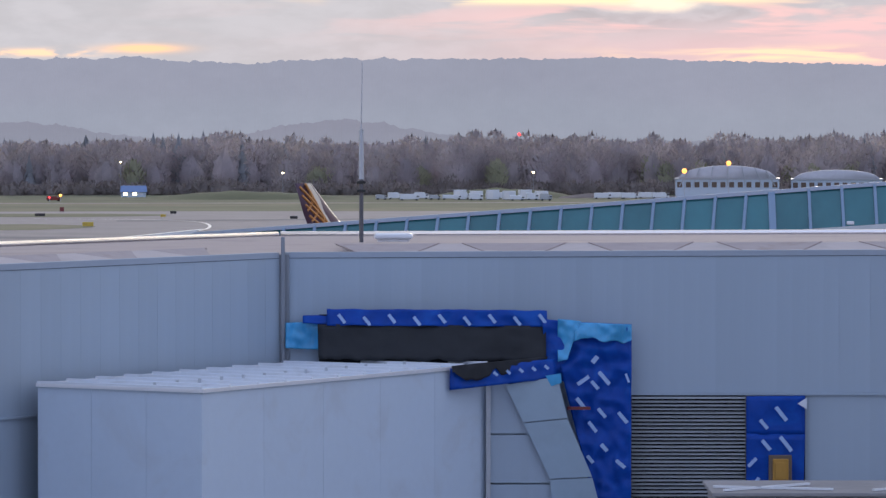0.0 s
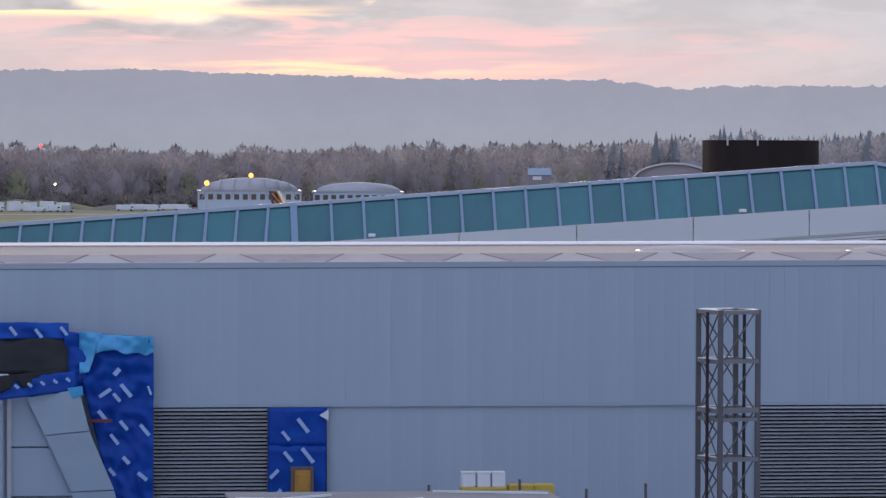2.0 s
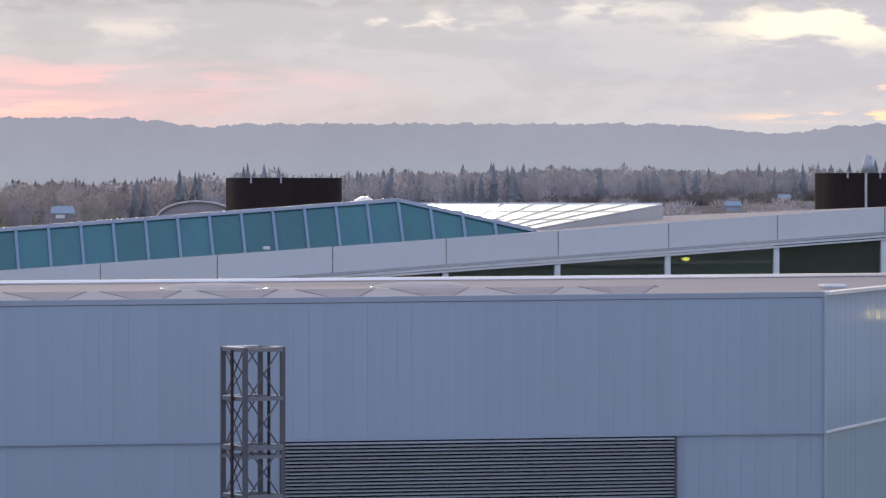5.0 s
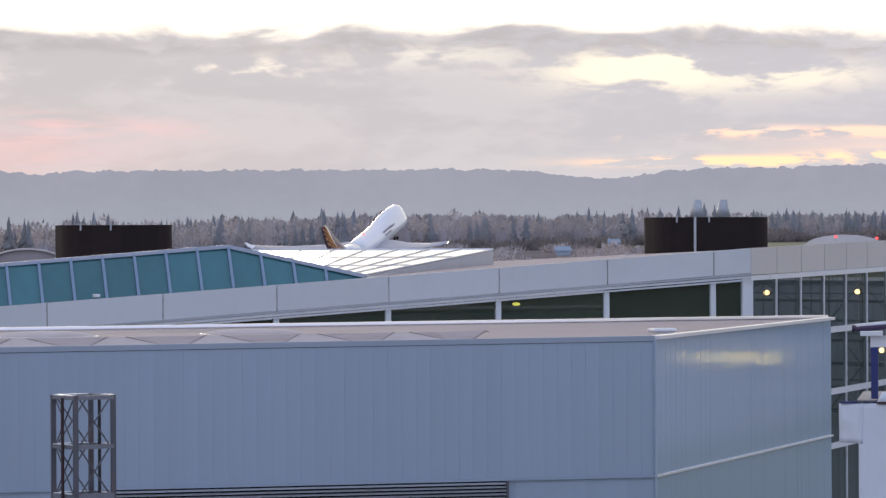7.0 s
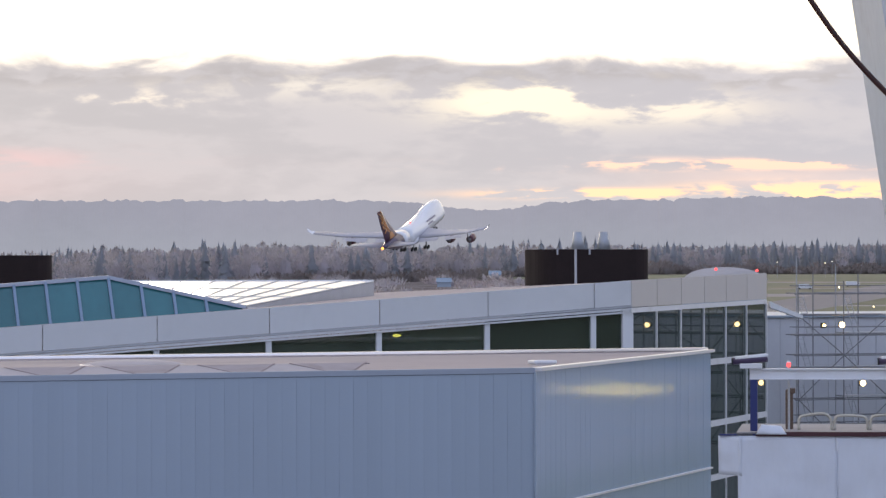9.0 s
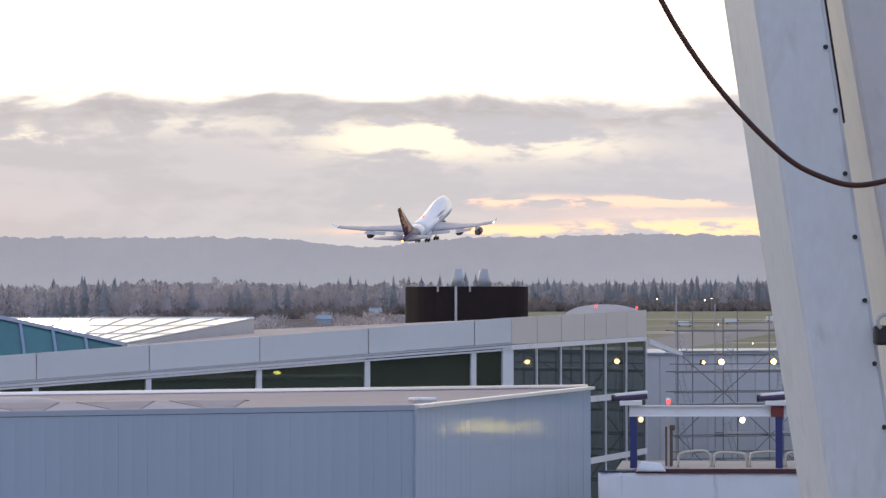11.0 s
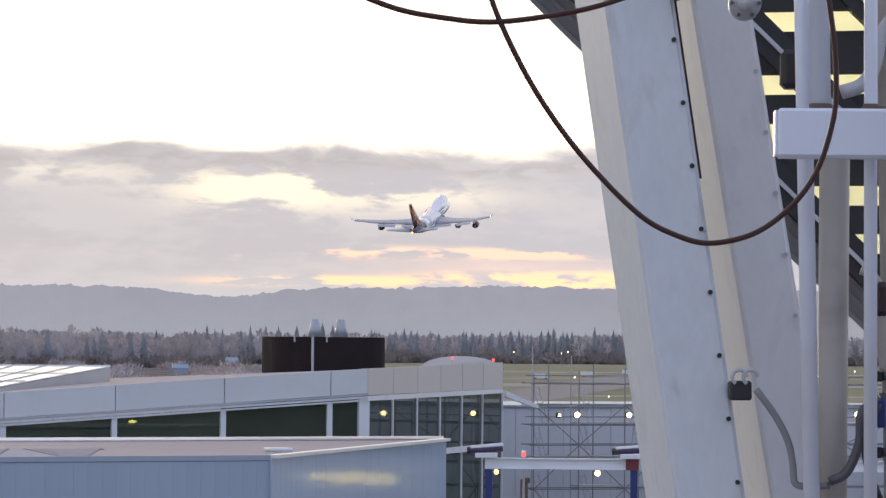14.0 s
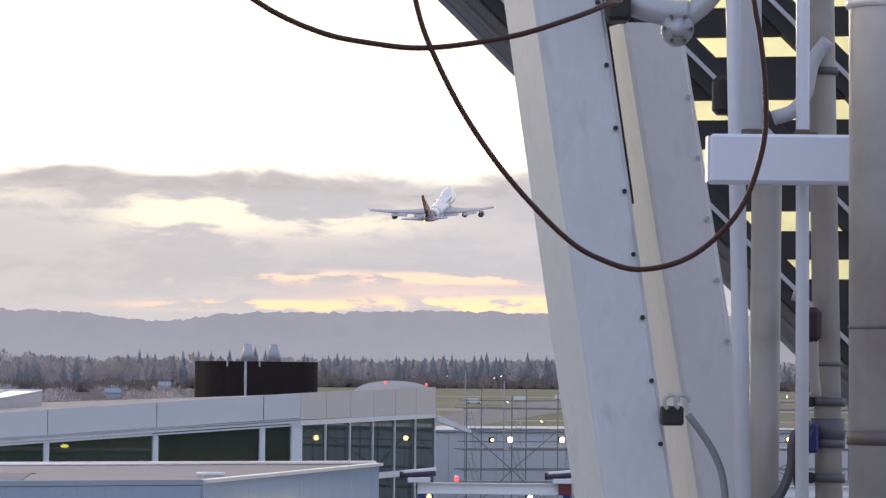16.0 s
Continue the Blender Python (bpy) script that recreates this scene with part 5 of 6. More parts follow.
part("shed_roof", boxed(-0.2, 12.7, -0.3, 5.2, 3.15, 3.3, 0.02), M["deck"], shed)
for a, b in (((0.3, 0.2), (3.8, 3.0)), ((0.0, 1.8), (4.5, 0.6)), ((8.0, 4.4), (12.4, 3.2)), ((6.0, 0.3), (7.2, 1.2))):
    bm = bmesh.new()
    bar(bm, (a[0], a[1], 3.36), (b[0], b[1], 3.36), 0.14, 0.08)
    part("roof_strip", bm, M["white_paint"], shed)


# ---- wrapped platform, steel gantry and scaffold beyond the corner ----
def make_platform():
    o = Vector((53.4, 129.4, 0))
    r = Vector((0.912, -0.411, 0))
    f = Vector((0.411, 0.912, 0))
    m = Matrix(((r.x, f.x, 0, o.x), (r.y, f.y, 0, o.y), (0, 0, 1, 0), (0, 0, 0, 1)))
    ob = thing("wrapped_platform", "platform shrouded in white shrink wrap with a dark red edge", "platform", at=m)
    part("core", boxed(0.6, 22, 0.4, 8, 0, 19.9), M["void_shade"], ob)
    for i in range(6):
        x0, x1 = 0.45 + i * 3.5, 0.45 + i * 3.5 + 3.55
        part("wrap_sheet", cloth((x0, 0.02 * (i % 2), 20.1), (x1, 0.02 * (i % 2), 20.1), (x1, 0.02 * (i % 2), 12.0), (x0, 0.02 * (i % 2), 12.0), 24, 40, 0.05, 20 + i), M["sheet_wrap"], ob)
    part("wrap_flap", cloth((-0.25, 0.1, 20.1), (0.6, 0, 20.1), (0.6, 0, 18.65), (-0.25, 0.15, 18.7), 6, 8, 0.1, 31), M["sheet_wrap"], ob)
    part("deck", boxed(0.4, 22, 0.0, 8, 20.1, 20.22), M["deck"], ob)
    part("edge_beam", boxed(1.1, 22, -0.06, 0.08, 20.08, 20.24), M["maroon"], ob, "dark red steel edge beam")
    part("edge_tape", boxed(-0.2, 1.1, 0.0, 0.1, 20.1, 20.17), M["blue_paint"], ob, "blue edge tape")
    part("loose_film", cloth((1.3, -0.1, 20.5), (2.0, -0.1, 20.45), (2.2, -0.1, 20.15), (1.1, -0.1, 20.15), 8, 5, 0.2, 33, 0.2), M["sheet_wrap"], ob, "loose bunched wrap")
    g = thing("gantry", "white steel beam on blue posts with clamped tubes", "gantry", at=m)
    part("beam", boxed(0.85, 22, 1.2, 1.26, 22.10, 22.46), M["white_paint"], g)
    part("beam_flange", boxed(0.85, 22, 1.08, 1.38, 22.44, 22.48), M["white_paint"], g)
    part("beam_flange", boxed(0.85, 22, 1.08, 1.38, 22.08, 22.12), M["white_paint"], g)
    for x in (1.0, 6.25):
        part("post", boxed(x - 0.13, x + 0.13, 1.1, 1.36, 20.22, 22.1, 0.02), M["blue_paint"], g, "blue steel post")
        part("saddle", boxed(x - 0.5, x + 0.3, 0.9, 1.5, 22.48, 22.66, 0.02), M["white_paint"], g)
        smooth(part("clamped_tube", rod(bmesh.new(), (x - 0.75, 1.2, 22.74), (x + 0.5, 1.2, 22.84), 0.13, 0.13, 12), M["plane_dark"], g, "purple and white tube end"))
        part("tube_mouth", rod(bmesh.new(), (x - 0.80, 1.2, 22.735), (x - 0.74, 1.2, 22.738), 0.135, 0.135, 12), M["black"], g)
        smooth(part("tube_stripe", rod(bmesh.new(), (x - 0.66, 1.16, 22.84), (x + 0.52, 1.16, 22.94), 0.075, 0.075, 12), M["white_paint"], g, "white upper tube"))
    part("splice_plate", boxed(5.95, 6.42, 1.04, 1.08, 22.07, 22.47, 0.01), M["red_paint"], g, "dark red splice plate")
    k = thing("pipe_railing", "bent cream pipe railing on the wrapped platform", "railing", at=m)
    for x in (2.6, 3.9, 5.2, 6.5, 7.8):
        pts = curve_through([(x, 2.2, 20.22), (x + 0.02, 2.2, 20.6), (x + 0.2, 2.2, 20.74), (x + 0.9, 2.2, 20.76 + 0.05 * math.sin(x * 3)), (x + 1.15, 2.2, 20.62), (x + 1.2, 2.2, 20.22)], 4)
        smooth(part("rail", tube(bmesh.new(), pts, 0.05), M["rail"], k))
    b = thing("timber_post", "weathered timber post on the platform", "post", at=m @ Matrix.Translation((2.25, 3.0, 20.22)))
    part("shaft", boxed(-0.14, 0.14, -0.14, 0.14, 0, 1.45, 0.03), M["timber"], b)
    part("cap", boxed(-0.05, 0.22, -0.18, 0.18, 1.3, 1.5, 0.03), M["timber"], b)
    b = thing("warning_beacon", "red glowing warning beacon on a short pole", "beacon", at=m @ Matrix.Translation((2.25, 1.9, 22.48 - 2.26)))
    part("pole", rod(bmesh.new(), (0, 0, 0), (0, 0, 2.3), 0.04, 0.04), M["galv"], b)
    part("lens", rod(bmesh.new(), (0, 0, 2.3), (0, 0, 2.46), 0.08, 0.07, 12), M["lamp_red"], b, "glowing red lens")
    part("lens_cap", rod(bmesh.new(), (0, 0, 2.46), (0, 0, 2.52), 0.09, 0.07, 12), M["white_paint"], b)


make_platform()


def make_far_hall():
    ob = thing("grey_hall", "grey metal hall behind the scaffold with a pale sloped roof edge", "building")
    part("wall", boxed(113.5, 158, 274, 300, 0, 22.45), M["hall_metal"], ob)
    me = mesh_of("wall_panel", boxed(0.02, 1.98, -0.06, 0, 0, 22.4), M["hall_metal"])
    for i in range(22):
        piece("wall_panel", me, ob, Matrix.Translation((113.6 + 2 * i, 273.98, 0)))
    part("roof_edge", boxed(113.3, 158.2, 273.7, 300, 22.45, 22.62, 0.02), M["panel"], ob)
    bm = prism(bmesh.new(), [(111.7, 262, 23.8), (114.3, 262, 22.75), (114.3, 262, 22.5), (111.7, 262, 23.35)], (0.1, 0.7, 0))
    part("sloped_canopy", bm, M["bright_white"], ob, "white sloped canopy edge")


make_far_hall()


def make_scaffold():
    ob = thing("scaffold", "grey tube scaffold with boards and floodlights before a metal wall", "scaffold")
    y0, y1 = 267.0, 268.6
    xs = [116.1, 118.0, 119.8, 121.7, 123.6, 125.5, 127.3, 131.0, 134.7, 138.4, 142.1, 145.8, 149.5, 153.2, 156.9, 160.6, 164.3, 168.0]
    zs = [12.8, 14.6, 16.4, 18.2, 19.7, 21.2, 22.7, 24.3]
    tube_r = 0.048
    for k, y in enumerate((y0, y1)):
        for i, x in enumerate(xs):
            if (i + k) % 2 and i < 6:
                continue
            part("standard", rod(bmesh.new(), (x, y, 0), (x, y, 25.0 + 0.9 * math.sin(i * 3 + y)), tube_r, tube_r, 6), M["scaffold"], ob)
        for j, z in enumerate(zs):
            part("ledger", rod(bmesh.new(), (xs[0] - 0.3, y, z + 0.06 * k), (xs[-1] + 0.3, y, z + 0.06 * k), tube_r, tube_r, 6), M["scaffold"], ob)
            if j % 2:
                part("guard_rail", rod(bmesh.new(), (xs[0], y, z + 0.62), (xs[-1], y, z + 0.62), 0.04, 0.04, 6), M["scaffold"], ob)
    for z in zs[1:]:
        for x in xs[::2]:
            part("transom", rod(bmesh.new(), (x, y0 - 0.2, z + 0.05), (x, y1 + 0.2, z + 0.05), 0.045, 0.045, 6), M["scaffold"], ob)
    for i, (z, h) in enumerate(((13.0, 0.1), (16.6, 0.1), (18.4, 0.5), (21.35, 0.08))):
        part("board", boxed(xs[0] if i % 2 == 0 else xs[2], xs[-1], y0 + 0.1, y1 - 0.1, z, z + h), M["galv"], ob, "pale scaffold boards")
    for i in range(0, len(xs) - 2, 2):
        for k in range(0, len(zs) - 2, 2):
            a, b = (xs[i], xs[i + 2]) if (i + k) % 4 else (xs[i + 2], xs[i])
            part("brace", rod(bmesh.new(), (a, y0 - 0.08, zs[k]), (b, y0 - 0.08, zs[k + 2]), 0.04, 0.04, 6), M["scaffold"], ob)
    for x in (117.2, 121.0, 124.4, 127.6):
        for k in (1, 3, 5):
            lean = 0.55 if (k + int(x)) % 2 else -0.55
            for s in (-0.22, 0.22):
                part("ladder_stile", rod(bmesh.new(), (x + s, y0 + 0.2, zs[k]), (x + s + lean, y0 + 0.9, zs[k] + 2.9), 0.035, 0.035, 6), M["galv"], ob)
            for j in range(8):
                f = (j + 0.5) / 8
                part("ladder_rung", rod(bmesh.new(), (x - 0.22 + lean * f, y0 + 0.2 + 0.7 * f, zs[k] + 2.9 * f), (x + 0.22 + lean * f, y0 + 0.2 + 0.7 * f, zs[k] + 2.9 * f), 0.022, 0.022, 5), M["galv"], ob)
    for x, h in ((116.7, 27.2), (119.9, 26.4), (127.2, 26.0)):
        part("long_pole", rod(bmesh.new(), (x, y1 + 0.1, 12), (x, y1 + 0.1, h), 0.05, 0.05, 6), M["galv"], ob)
    for i, (x, z, r) in enumerate(((119.5, 21.98, 0.21), (118.05, 21.95, 0.11), (121.2, 17.6, 0.21), (133.9, 21.84, 0.2), (123.8, 21.98, 0.2), (143.2, 22.05, 0.2), (161.4, 16.2, 0.11), (162.7, 16.3, 0.14), (164.4, 16.2, 0.15), (166.0, 16.2, 0.11))):
        lamp = thing("floodlight", "lit warm white floodlight hung on the scaffold", "floodlight", "scaffold floodlights", at=pose(x, y0 - 0.35, z))
        part("bulb", sphere(bmesh.new(), (0, 0, 0), r, 14), M["lamp_flood"] if i < 6 else M["lamp_strong"], lamp, "glowing warm lens")
        part("bracket", boxed(-0.05, 0.05, 0.1, 0.4, -0.05, 0.08), M["steel"], lamp)
        part("housing", boxed(-0.2, 0.2, 0.12, 0.3, -0.2, 0.2, 0.04), M["black"], lamp)


make_scaffold()
lamp = thing("ceiling_lamp", "small yellow lamp inside behind the tinted window", "lamp", at=pose(70.3, 221.6, 22.2))
bm = bmesh.new()
bmesh.ops.create_uvsphere(bm, u_segments=12, v_segments=8, radius=1, matrix=Matrix.Diagonal((0.26, 0.2, 0.1, 1)))
part("lens", bm, M["lamp_strong"], lamp)
part("stem", rod(bmesh.new(), (0, 0, 0.05), (0, 0, 1.6), 0.02, 0.02), M["black"], lamp)


# ---- things on the far field ----
def arched_hangar(d, a, w, h, wall_h, label, truss=False, dark=False):
    """A hangar with an arched roof and a row of windows, its side to the camera."""
    m = Matrix.Translation(polar(d, a)) @ Matrix.Rotation(radians(-a), 4, "Z")
    ob = thing("hangar", label, "hangar", "arched hangars", at=m)
    part("wall", boxed(-w / 2, w / 2, 0, 60, 0, wall_h), M["white_metal"], ob)
    bm = bmesh.new()
    n = 20
    ring = []
    for i in range(n + 1):
        t = math.pi * i / n
        ring.append((-math.cos(t) * w * 0.47, 0.3, wall_h + 0.1 + math.sin(t) * (h - wall_h)))
    prism(bm, ring, (0, 58, 0))
    smooth(part("roof", bm, M["brown_roof"] if dark else M["hangar_roof"] if d > 1500 else M["beige_fascia"], ob, "dull arched roof" if dark else "pale arched metal roof"))
    if dark:
        part("roof_rim", tube(bmesh.new(), [(x, y - 0.4, z) for x, y, z in ring], 0.45, 6), M["beige_fascia"], ob, "pale rim of the arch")
    part("eaves", boxed(-w / 2 - 0.5, w / 2 + 0.5, -0.5, 60, wall_h - 0.4, wall_h + 0.1), M["galv"], ob)
    k = int(w / 4)
    for i in range(k):
        x = -w / 2 + (i + 0.5) * w / k
        part("window", boxed(x - 1.2, x + 1.2, -0.1, 0.05, wall_h - 4.2, wall_h - 1.6), M["timber"], ob)
    if truss:
        for s in range(-3, 4):
            t = math.pi / 2 + s * 0.3
            x, z = -math.cos(t) * w * 0.47, wall_h + math.sin(t) * (h - wall_h)
            part("roof_rib", bar(bmesh.new(), (x, -0.2, z + 0.2), (x * 1.25, -0.2, wall_h - 3.5), 0.4, 0.4), M["galv"], ob)
    return ob


arched_hangar(1880, 4.18, 50, 15.2, 9.2, "white arched hangar with dark windows and roof ribs", True)
arched_hangar(1900, 5.78, 44, 13.0, 8.8, "white arched hangar with a plain pale roof")
arched_hangar(1700, 10.42, 38, 23.0, 15, "brown arched hangar with a pale rim, half hidden by the roof", dark=True)
arched_hangar(1250, 22.42, 27, 27.3, 23.5, "wide pale hangar with red roof lights")


def lamp_post(d, a, z, r, mat, label, h=None):
    p = polar(d, a)
    ob = thing("field_light", label, "light", "lights on the far field", at=Matrix.Translation(p))
    part("pole", rod(bmesh.new(), (0, 0, 0), (0, 0, z), 0.12, 0.1, 6), M["galv"], ob)
    part("lens", sphere(bmesh.new(), (0, 0, z + r * 0.5), r, 10), mat, ob, "glowing lens")


lamp_post(1865, 3.55, 12.4, 1.25, M["lamp_orange"], "orange floodlight on a pole by the hangar")
lamp_post(1865, 4.2, 16.2, 1.15, M["lamp_orange"], "orange floodlight above the hangar roof")
lamp_post(1960, 1.33, 11.3, 0.6, M["lamp_warm"], "warm field light at the wood's edge")
lamp_post(1960, -2.36, 11.2, 0.5, M["lamp_warm"], "warm field light at the wood's edge")
lamp_post(1960, -4.74, 16.5, 0.45, M["lamp_warm"], "warm field light at the wood's edge")
lamp_post(1765, -5.62, 2.4, 0.65, M["lamp_orange"], "orange vehicle beacon on the taxiway")
lamp_post(1765, -5.78, 1.6, 0.5, M["lamp_red"], "red obstruction light on the field")
lamp_post(2010, 1.12, 30.5, 0.9, M["lamp_red"], "red obstruction light above the trees")
for i, (d, a, z) in enumerate(((2500, 23.9, 9.0), (2550, 24.0, 9.5), (2480, 23.2, 10.0), (2600, 25.2, 8.0), (1900, 24.6, 0.5), (2200, 24.1, 1.0), (2300, 28.2, 3.0), (1243, 22.3, 26.5), (1243, 22.9, 26.0))):
    lamp_post(d, a, z, 0.45 if i > 6 else 0.3, M["lamp_red"] if i > 6 else M["lamp_warm"], "small field light far across the airfield")


def van(d, a, ln, h, mat, label):
    m = Matrix.Translation(polar(d, a, 0.06)) @ Matrix.Rotation(radians(-a + 8), 4, "Z")
    ob = thing("van", label, "van", "parked service vehicles", at=m)
    part("body", boxed(-ln / 2, ln / 2 - 1.6, -1.1, 1.1, 0.5, h, 0.12), mat, ob)
    part("cab", boxed(ln / 2 - 1.6, ln / 2, -1.05, 1.05, 0.5, h * 0.78, 0.25), mat, ob)
    part("windscreen", boxed(ln / 2 - 1.2, ln / 2 - 0.2, -1.08, 1.08, h * 0.52, h * 0.72), M["black"], ob)
    for x in (-ln / 2 + 1.0, ln / 2 - 1.1):
        for y in (-1.0, 1.0):
            part("wheel", rod(bmesh.new(), (x, y - 0.12, 0.42), (x, y + 0.12, 0.42), 0.42, 0.42, 10), M["tyre"], ob)


rng = random.Random(9)
for i in range(13):
    van(1800 + rng.uniform(-25, 40), -0.9 + i * 0.20 + rng.uniform(-0.03, 0.03), rng.choice((5.5, 6.5, 9)), rng.uniform(2.2, 3.4),
        M["white_paint"] if i % 4 else M["galv"], "white service van parked on the far apron")
for i, (d, a) in enumerate(((1830, 2.35), (1840, 2.55), (1835, 2.75), (1850, 3.0), (1845, 3.2), (1830, 19.05), (2200, 23.6), (2300, 24.9), (2250, 24.3))):
    van(d, a, 8, 3.0, M["white_paint"], "white service vehicle on the far field")
van(1768, -5.72, 6.5, 2.3, M["red_paint"], "red airfield service truck with an orange beacon")
for i in range(6):
    m = Matrix.Translation(polar(1815, 0.25 + i * 0.24)) @ Matrix.Rotation(radians(5 * i), 4, "Z")
    ob = thing("freight_container", "white freight container standing on the far apron", "container", "freight containers", at=m)
    part("body", boxed(-3, 3, -1.2, 1.2, 0.15, 4.6 - 0.5 * (i % 2), 0.05), M["white_paint"], ob)
    part("door", boxed(-2.9, -0.1, -1.24, -1.2, 0.3, 3.9), M["cap"], ob)
    part("skid", boxed(-2.8, 2.8, -1.0, 1.0, 0, 0.15), M["steel"], ob)
hut = thing("blue_roofed_hut", "low hut with a blue metal roof by the woods", "hut", at=Matrix.Translation(polar(1905, -4.55)) @ Matrix.Rotation(radians(4.5), 4, "Z"))
part("wall", boxed(-6, 6, 0, 6, 0, 2.6), M["white_metal"], hut)
part("roof", prism(bmesh.new(), [(-6.6, -0.8, 2.5), (6.6, -0.8, 2.5), (6.2, 3, 5.6), (-6.2, 3, 5.6)], (0, 0.3, -0.1)), M["blue_grey_roof"], hut)
for x in (-4.0, 0.4, 3.6):
    part("window", boxed(x - 0.9, x + 0.9, -0.06, 0.02, 0.9, 2.1), M["lamp_warm"] if x < 1 else M["white_paint"], hut, "bright window")
for d, a, w, h, mat, label in ((1213, -5.22, 3.4, 1.3, "yellow", "yellow taxiway guidance sign on legs"), (1368, -4.12, 1.8, 0.9, "yellow", "yellow taxiway guidance sign on legs"),
                               (1388, -5.92, 3.6, 0.9, "black", "black taxiway guidance sign on legs"), (1432, -3.97, 2.2, 0.9, "black", "black taxiway guidance sign on legs"),
                               (1330, -2.2, 2.6, 0.9, "black", "black taxiway guidance sign on legs"), (1480, -5.6, 1.6, 1.6, "red_paint", "red and orange taxiway marker sign on legs")):
    s = thing("taxiway_sign", label, "sign", "taxiway signs", at=Matrix.Translation(polar(d, a, 0.06)) @ Matrix.Rotation(radians(-a), 4, "Z"))
    part("board", boxed(-w / 2, w / 2, -0.15, 0.15, 0.35, 0.35 + h, 0.03), M[mat], s)
    for x in (-w * 0.35, w * 0.35):
        part("leg", boxed(x - 0.06, x + 0.06, -0.06, 0.06, 0, 0.36), M["steel"], s)
for d, a, w in ((2350, 18.3, 8), (2540, 19.05, 7)):
    b = thing("far_shed", "low pale shed at the wood's edge", "shed", "far sheds", at=Matrix.Translation(polar(d - 120, a)) @ Matrix.Rotation(radians(-a), 4, "Z"))
    part("wall", boxed(-w / 2, w / 2, 0, 9, 0, 3.6), M["panel"], b)
    part("roof", prism(bmesh.new(), [(-w / 2 - 0.5, -0.6, 3.5), (w / 2 + 0.5, -0.6, 3.5), (w / 2 + 0.5, 4.5, 6.0), (-w / 2 - 0.5, 4.5, 6.0)], (0, 0, 0.2)), M["teal_frame"], b)

hall = thing("blue_roofed_hall", "tall dull brown hall with a light blue roof", "hall", at=Matrix.Translation(polar(1950, 8.45)) @ Matrix.Rotation(radians(-8.45), 4, "Z"))
part("wall", boxed(-5.5, 5.5, 0, 14, 0, 17.2), M["brown_roof"], hall, "dull brown wall")
part("roof", prism(bmesh.new(), [(-6, -0.6, 17.0), (6, -0.6, 17.0), (5.6, 7, 20.6), (-5.6, 7, 20.6)], (0, 0.3, -0.2)), M["teal_frame"], hall, "light blue metal roof")
part("door", boxed(-3.5, 1.0, -0.12, 0.02, 14.6, 16.4), M["cap"], hall, "pale loading door")

# ---- the near steelwork, canopy and cables beside the viewing deck ----
deck = boxed(-16, 24, -24, 16.4, 24.05, 24.4)
tagged(part("viewing_deck", deck, M["concrete"]), "plain concrete deck of the car park's top floor", "deck", kind="structure")
base = boxed(-16, 24, -24, 16.2, 0, 24.05)
tagged(part("car_park_wall", base, M["concrete"]), "plain concrete car park block below the deck", "building", kind="structure")
SIDE = 23.127
NEAR = Matrix(((math.cos(radians(SIDE)), math.sin(radians(SIDE)), 0, 0), (-math.sin(radians(SIDE)), math.cos(radians(SIDE)), 0, 0), (0, 0, 1, 0), (0, 0, 0, 1)))
FLOOR = 24.4


def inclined_beam(left, chamfer, width, depth, d, z_top, label, mat, bolts, bolt_mat):
    """A leaning box column with a broad chamfer; left is u at z = 27.6 and at 25.54."""
    ob = thing("inclined_column", label, "column", "inclined steel columns", at=NEAR)
    slope = (left[1] - left[0]) / (25.542 - 27.593)

    def u(z):
        return left[0] + slope * (z - 27.593)

    bm = bmesh.new()
    sec = [(0.0, chamfer * 4.0), (chamfer, 0.0), (width, 0.0), (width + 0.0, 0.05), (width + 0.012, depth + 0.2), (0.03, depth + 0.2)]
    lo = [bm.verts.new((u(FLOOR + 0.05) + a, d + b, FLOOR + 0.05)) for a, b in sec]
    hi = [bm.verts.new((u(z_top) + a, d + b, z_top)) for a, b in sec]
    n = len(sec)
    for i in range(n):
        j = (i + 1) % n
        bm.faces.new((lo[i], lo[j], hi[j], hi[i]))
    bm.faces.new(hi)
    bm.faces.new(lo[::-1])
    bmesh.ops.recalc_face_normals(bm, faces=bm.faces)
    bmesh.ops.bevel(bm, geom=[e for e in bm.edges if abs(e.verts[0].co.z - e.verts[1].co.z) > 0.5], offset=0.016, segments=3, affect="EDGES")
    smooth_body = part("body", bm, mat, ob)
    part("foot_plate", boxed(u(FLOOR) - 0.1, u(FLOOR) + width + 0.1, d - 0.12, d + depth + 0.3, FLOOR, FLOOR + 0.05, 0.01), M["galv"], ob)
    for z in bolts:
        x = u(z) + width - 0.024
        part("bolt", rod(bmesh.new(), (x, d - 0.012, z), (x, d + 0.002, z), 0.0105, 0.0105, 10), bolt_mat, ob)
        part("washer", rod(bmesh.new(), (x, d - 0.004, z), (x, d + 0.002, z), 0.016, 0.016, 12), mat, ob)
    if z_top > 30:
        # dark strip painted as the shadow in the gap between the columns
        part("seam_strip", bar(bmesh.new(), (u(26.76) + width + 0.010, d + 0.10, 26.76), (u(29.9) + width + 0.010, d + 0.10, 29.9), 0.04, 0.008), M["rust"], ob, "dark red-brown strip painted as the shadow between the columns")
    return ob


inclined_beam((0.253, 0.561), 0.113, 0.398, 0.46, 16.0, 30.4, "off-white inclined steel column with a bolted edge", M["beam_white"], [27.326 - 0.2597 * k for k in range(-3, 10)], M["black"])
inclined_beam((0.671, 1.012), 0.095, 0.345, 0.42, 16.7, 27.57, "off-white inclined steel column below a bolted bracket", M["cream_beam"], [27.25 - 0.262 * k for k in range(0, 9)], M["galv"])


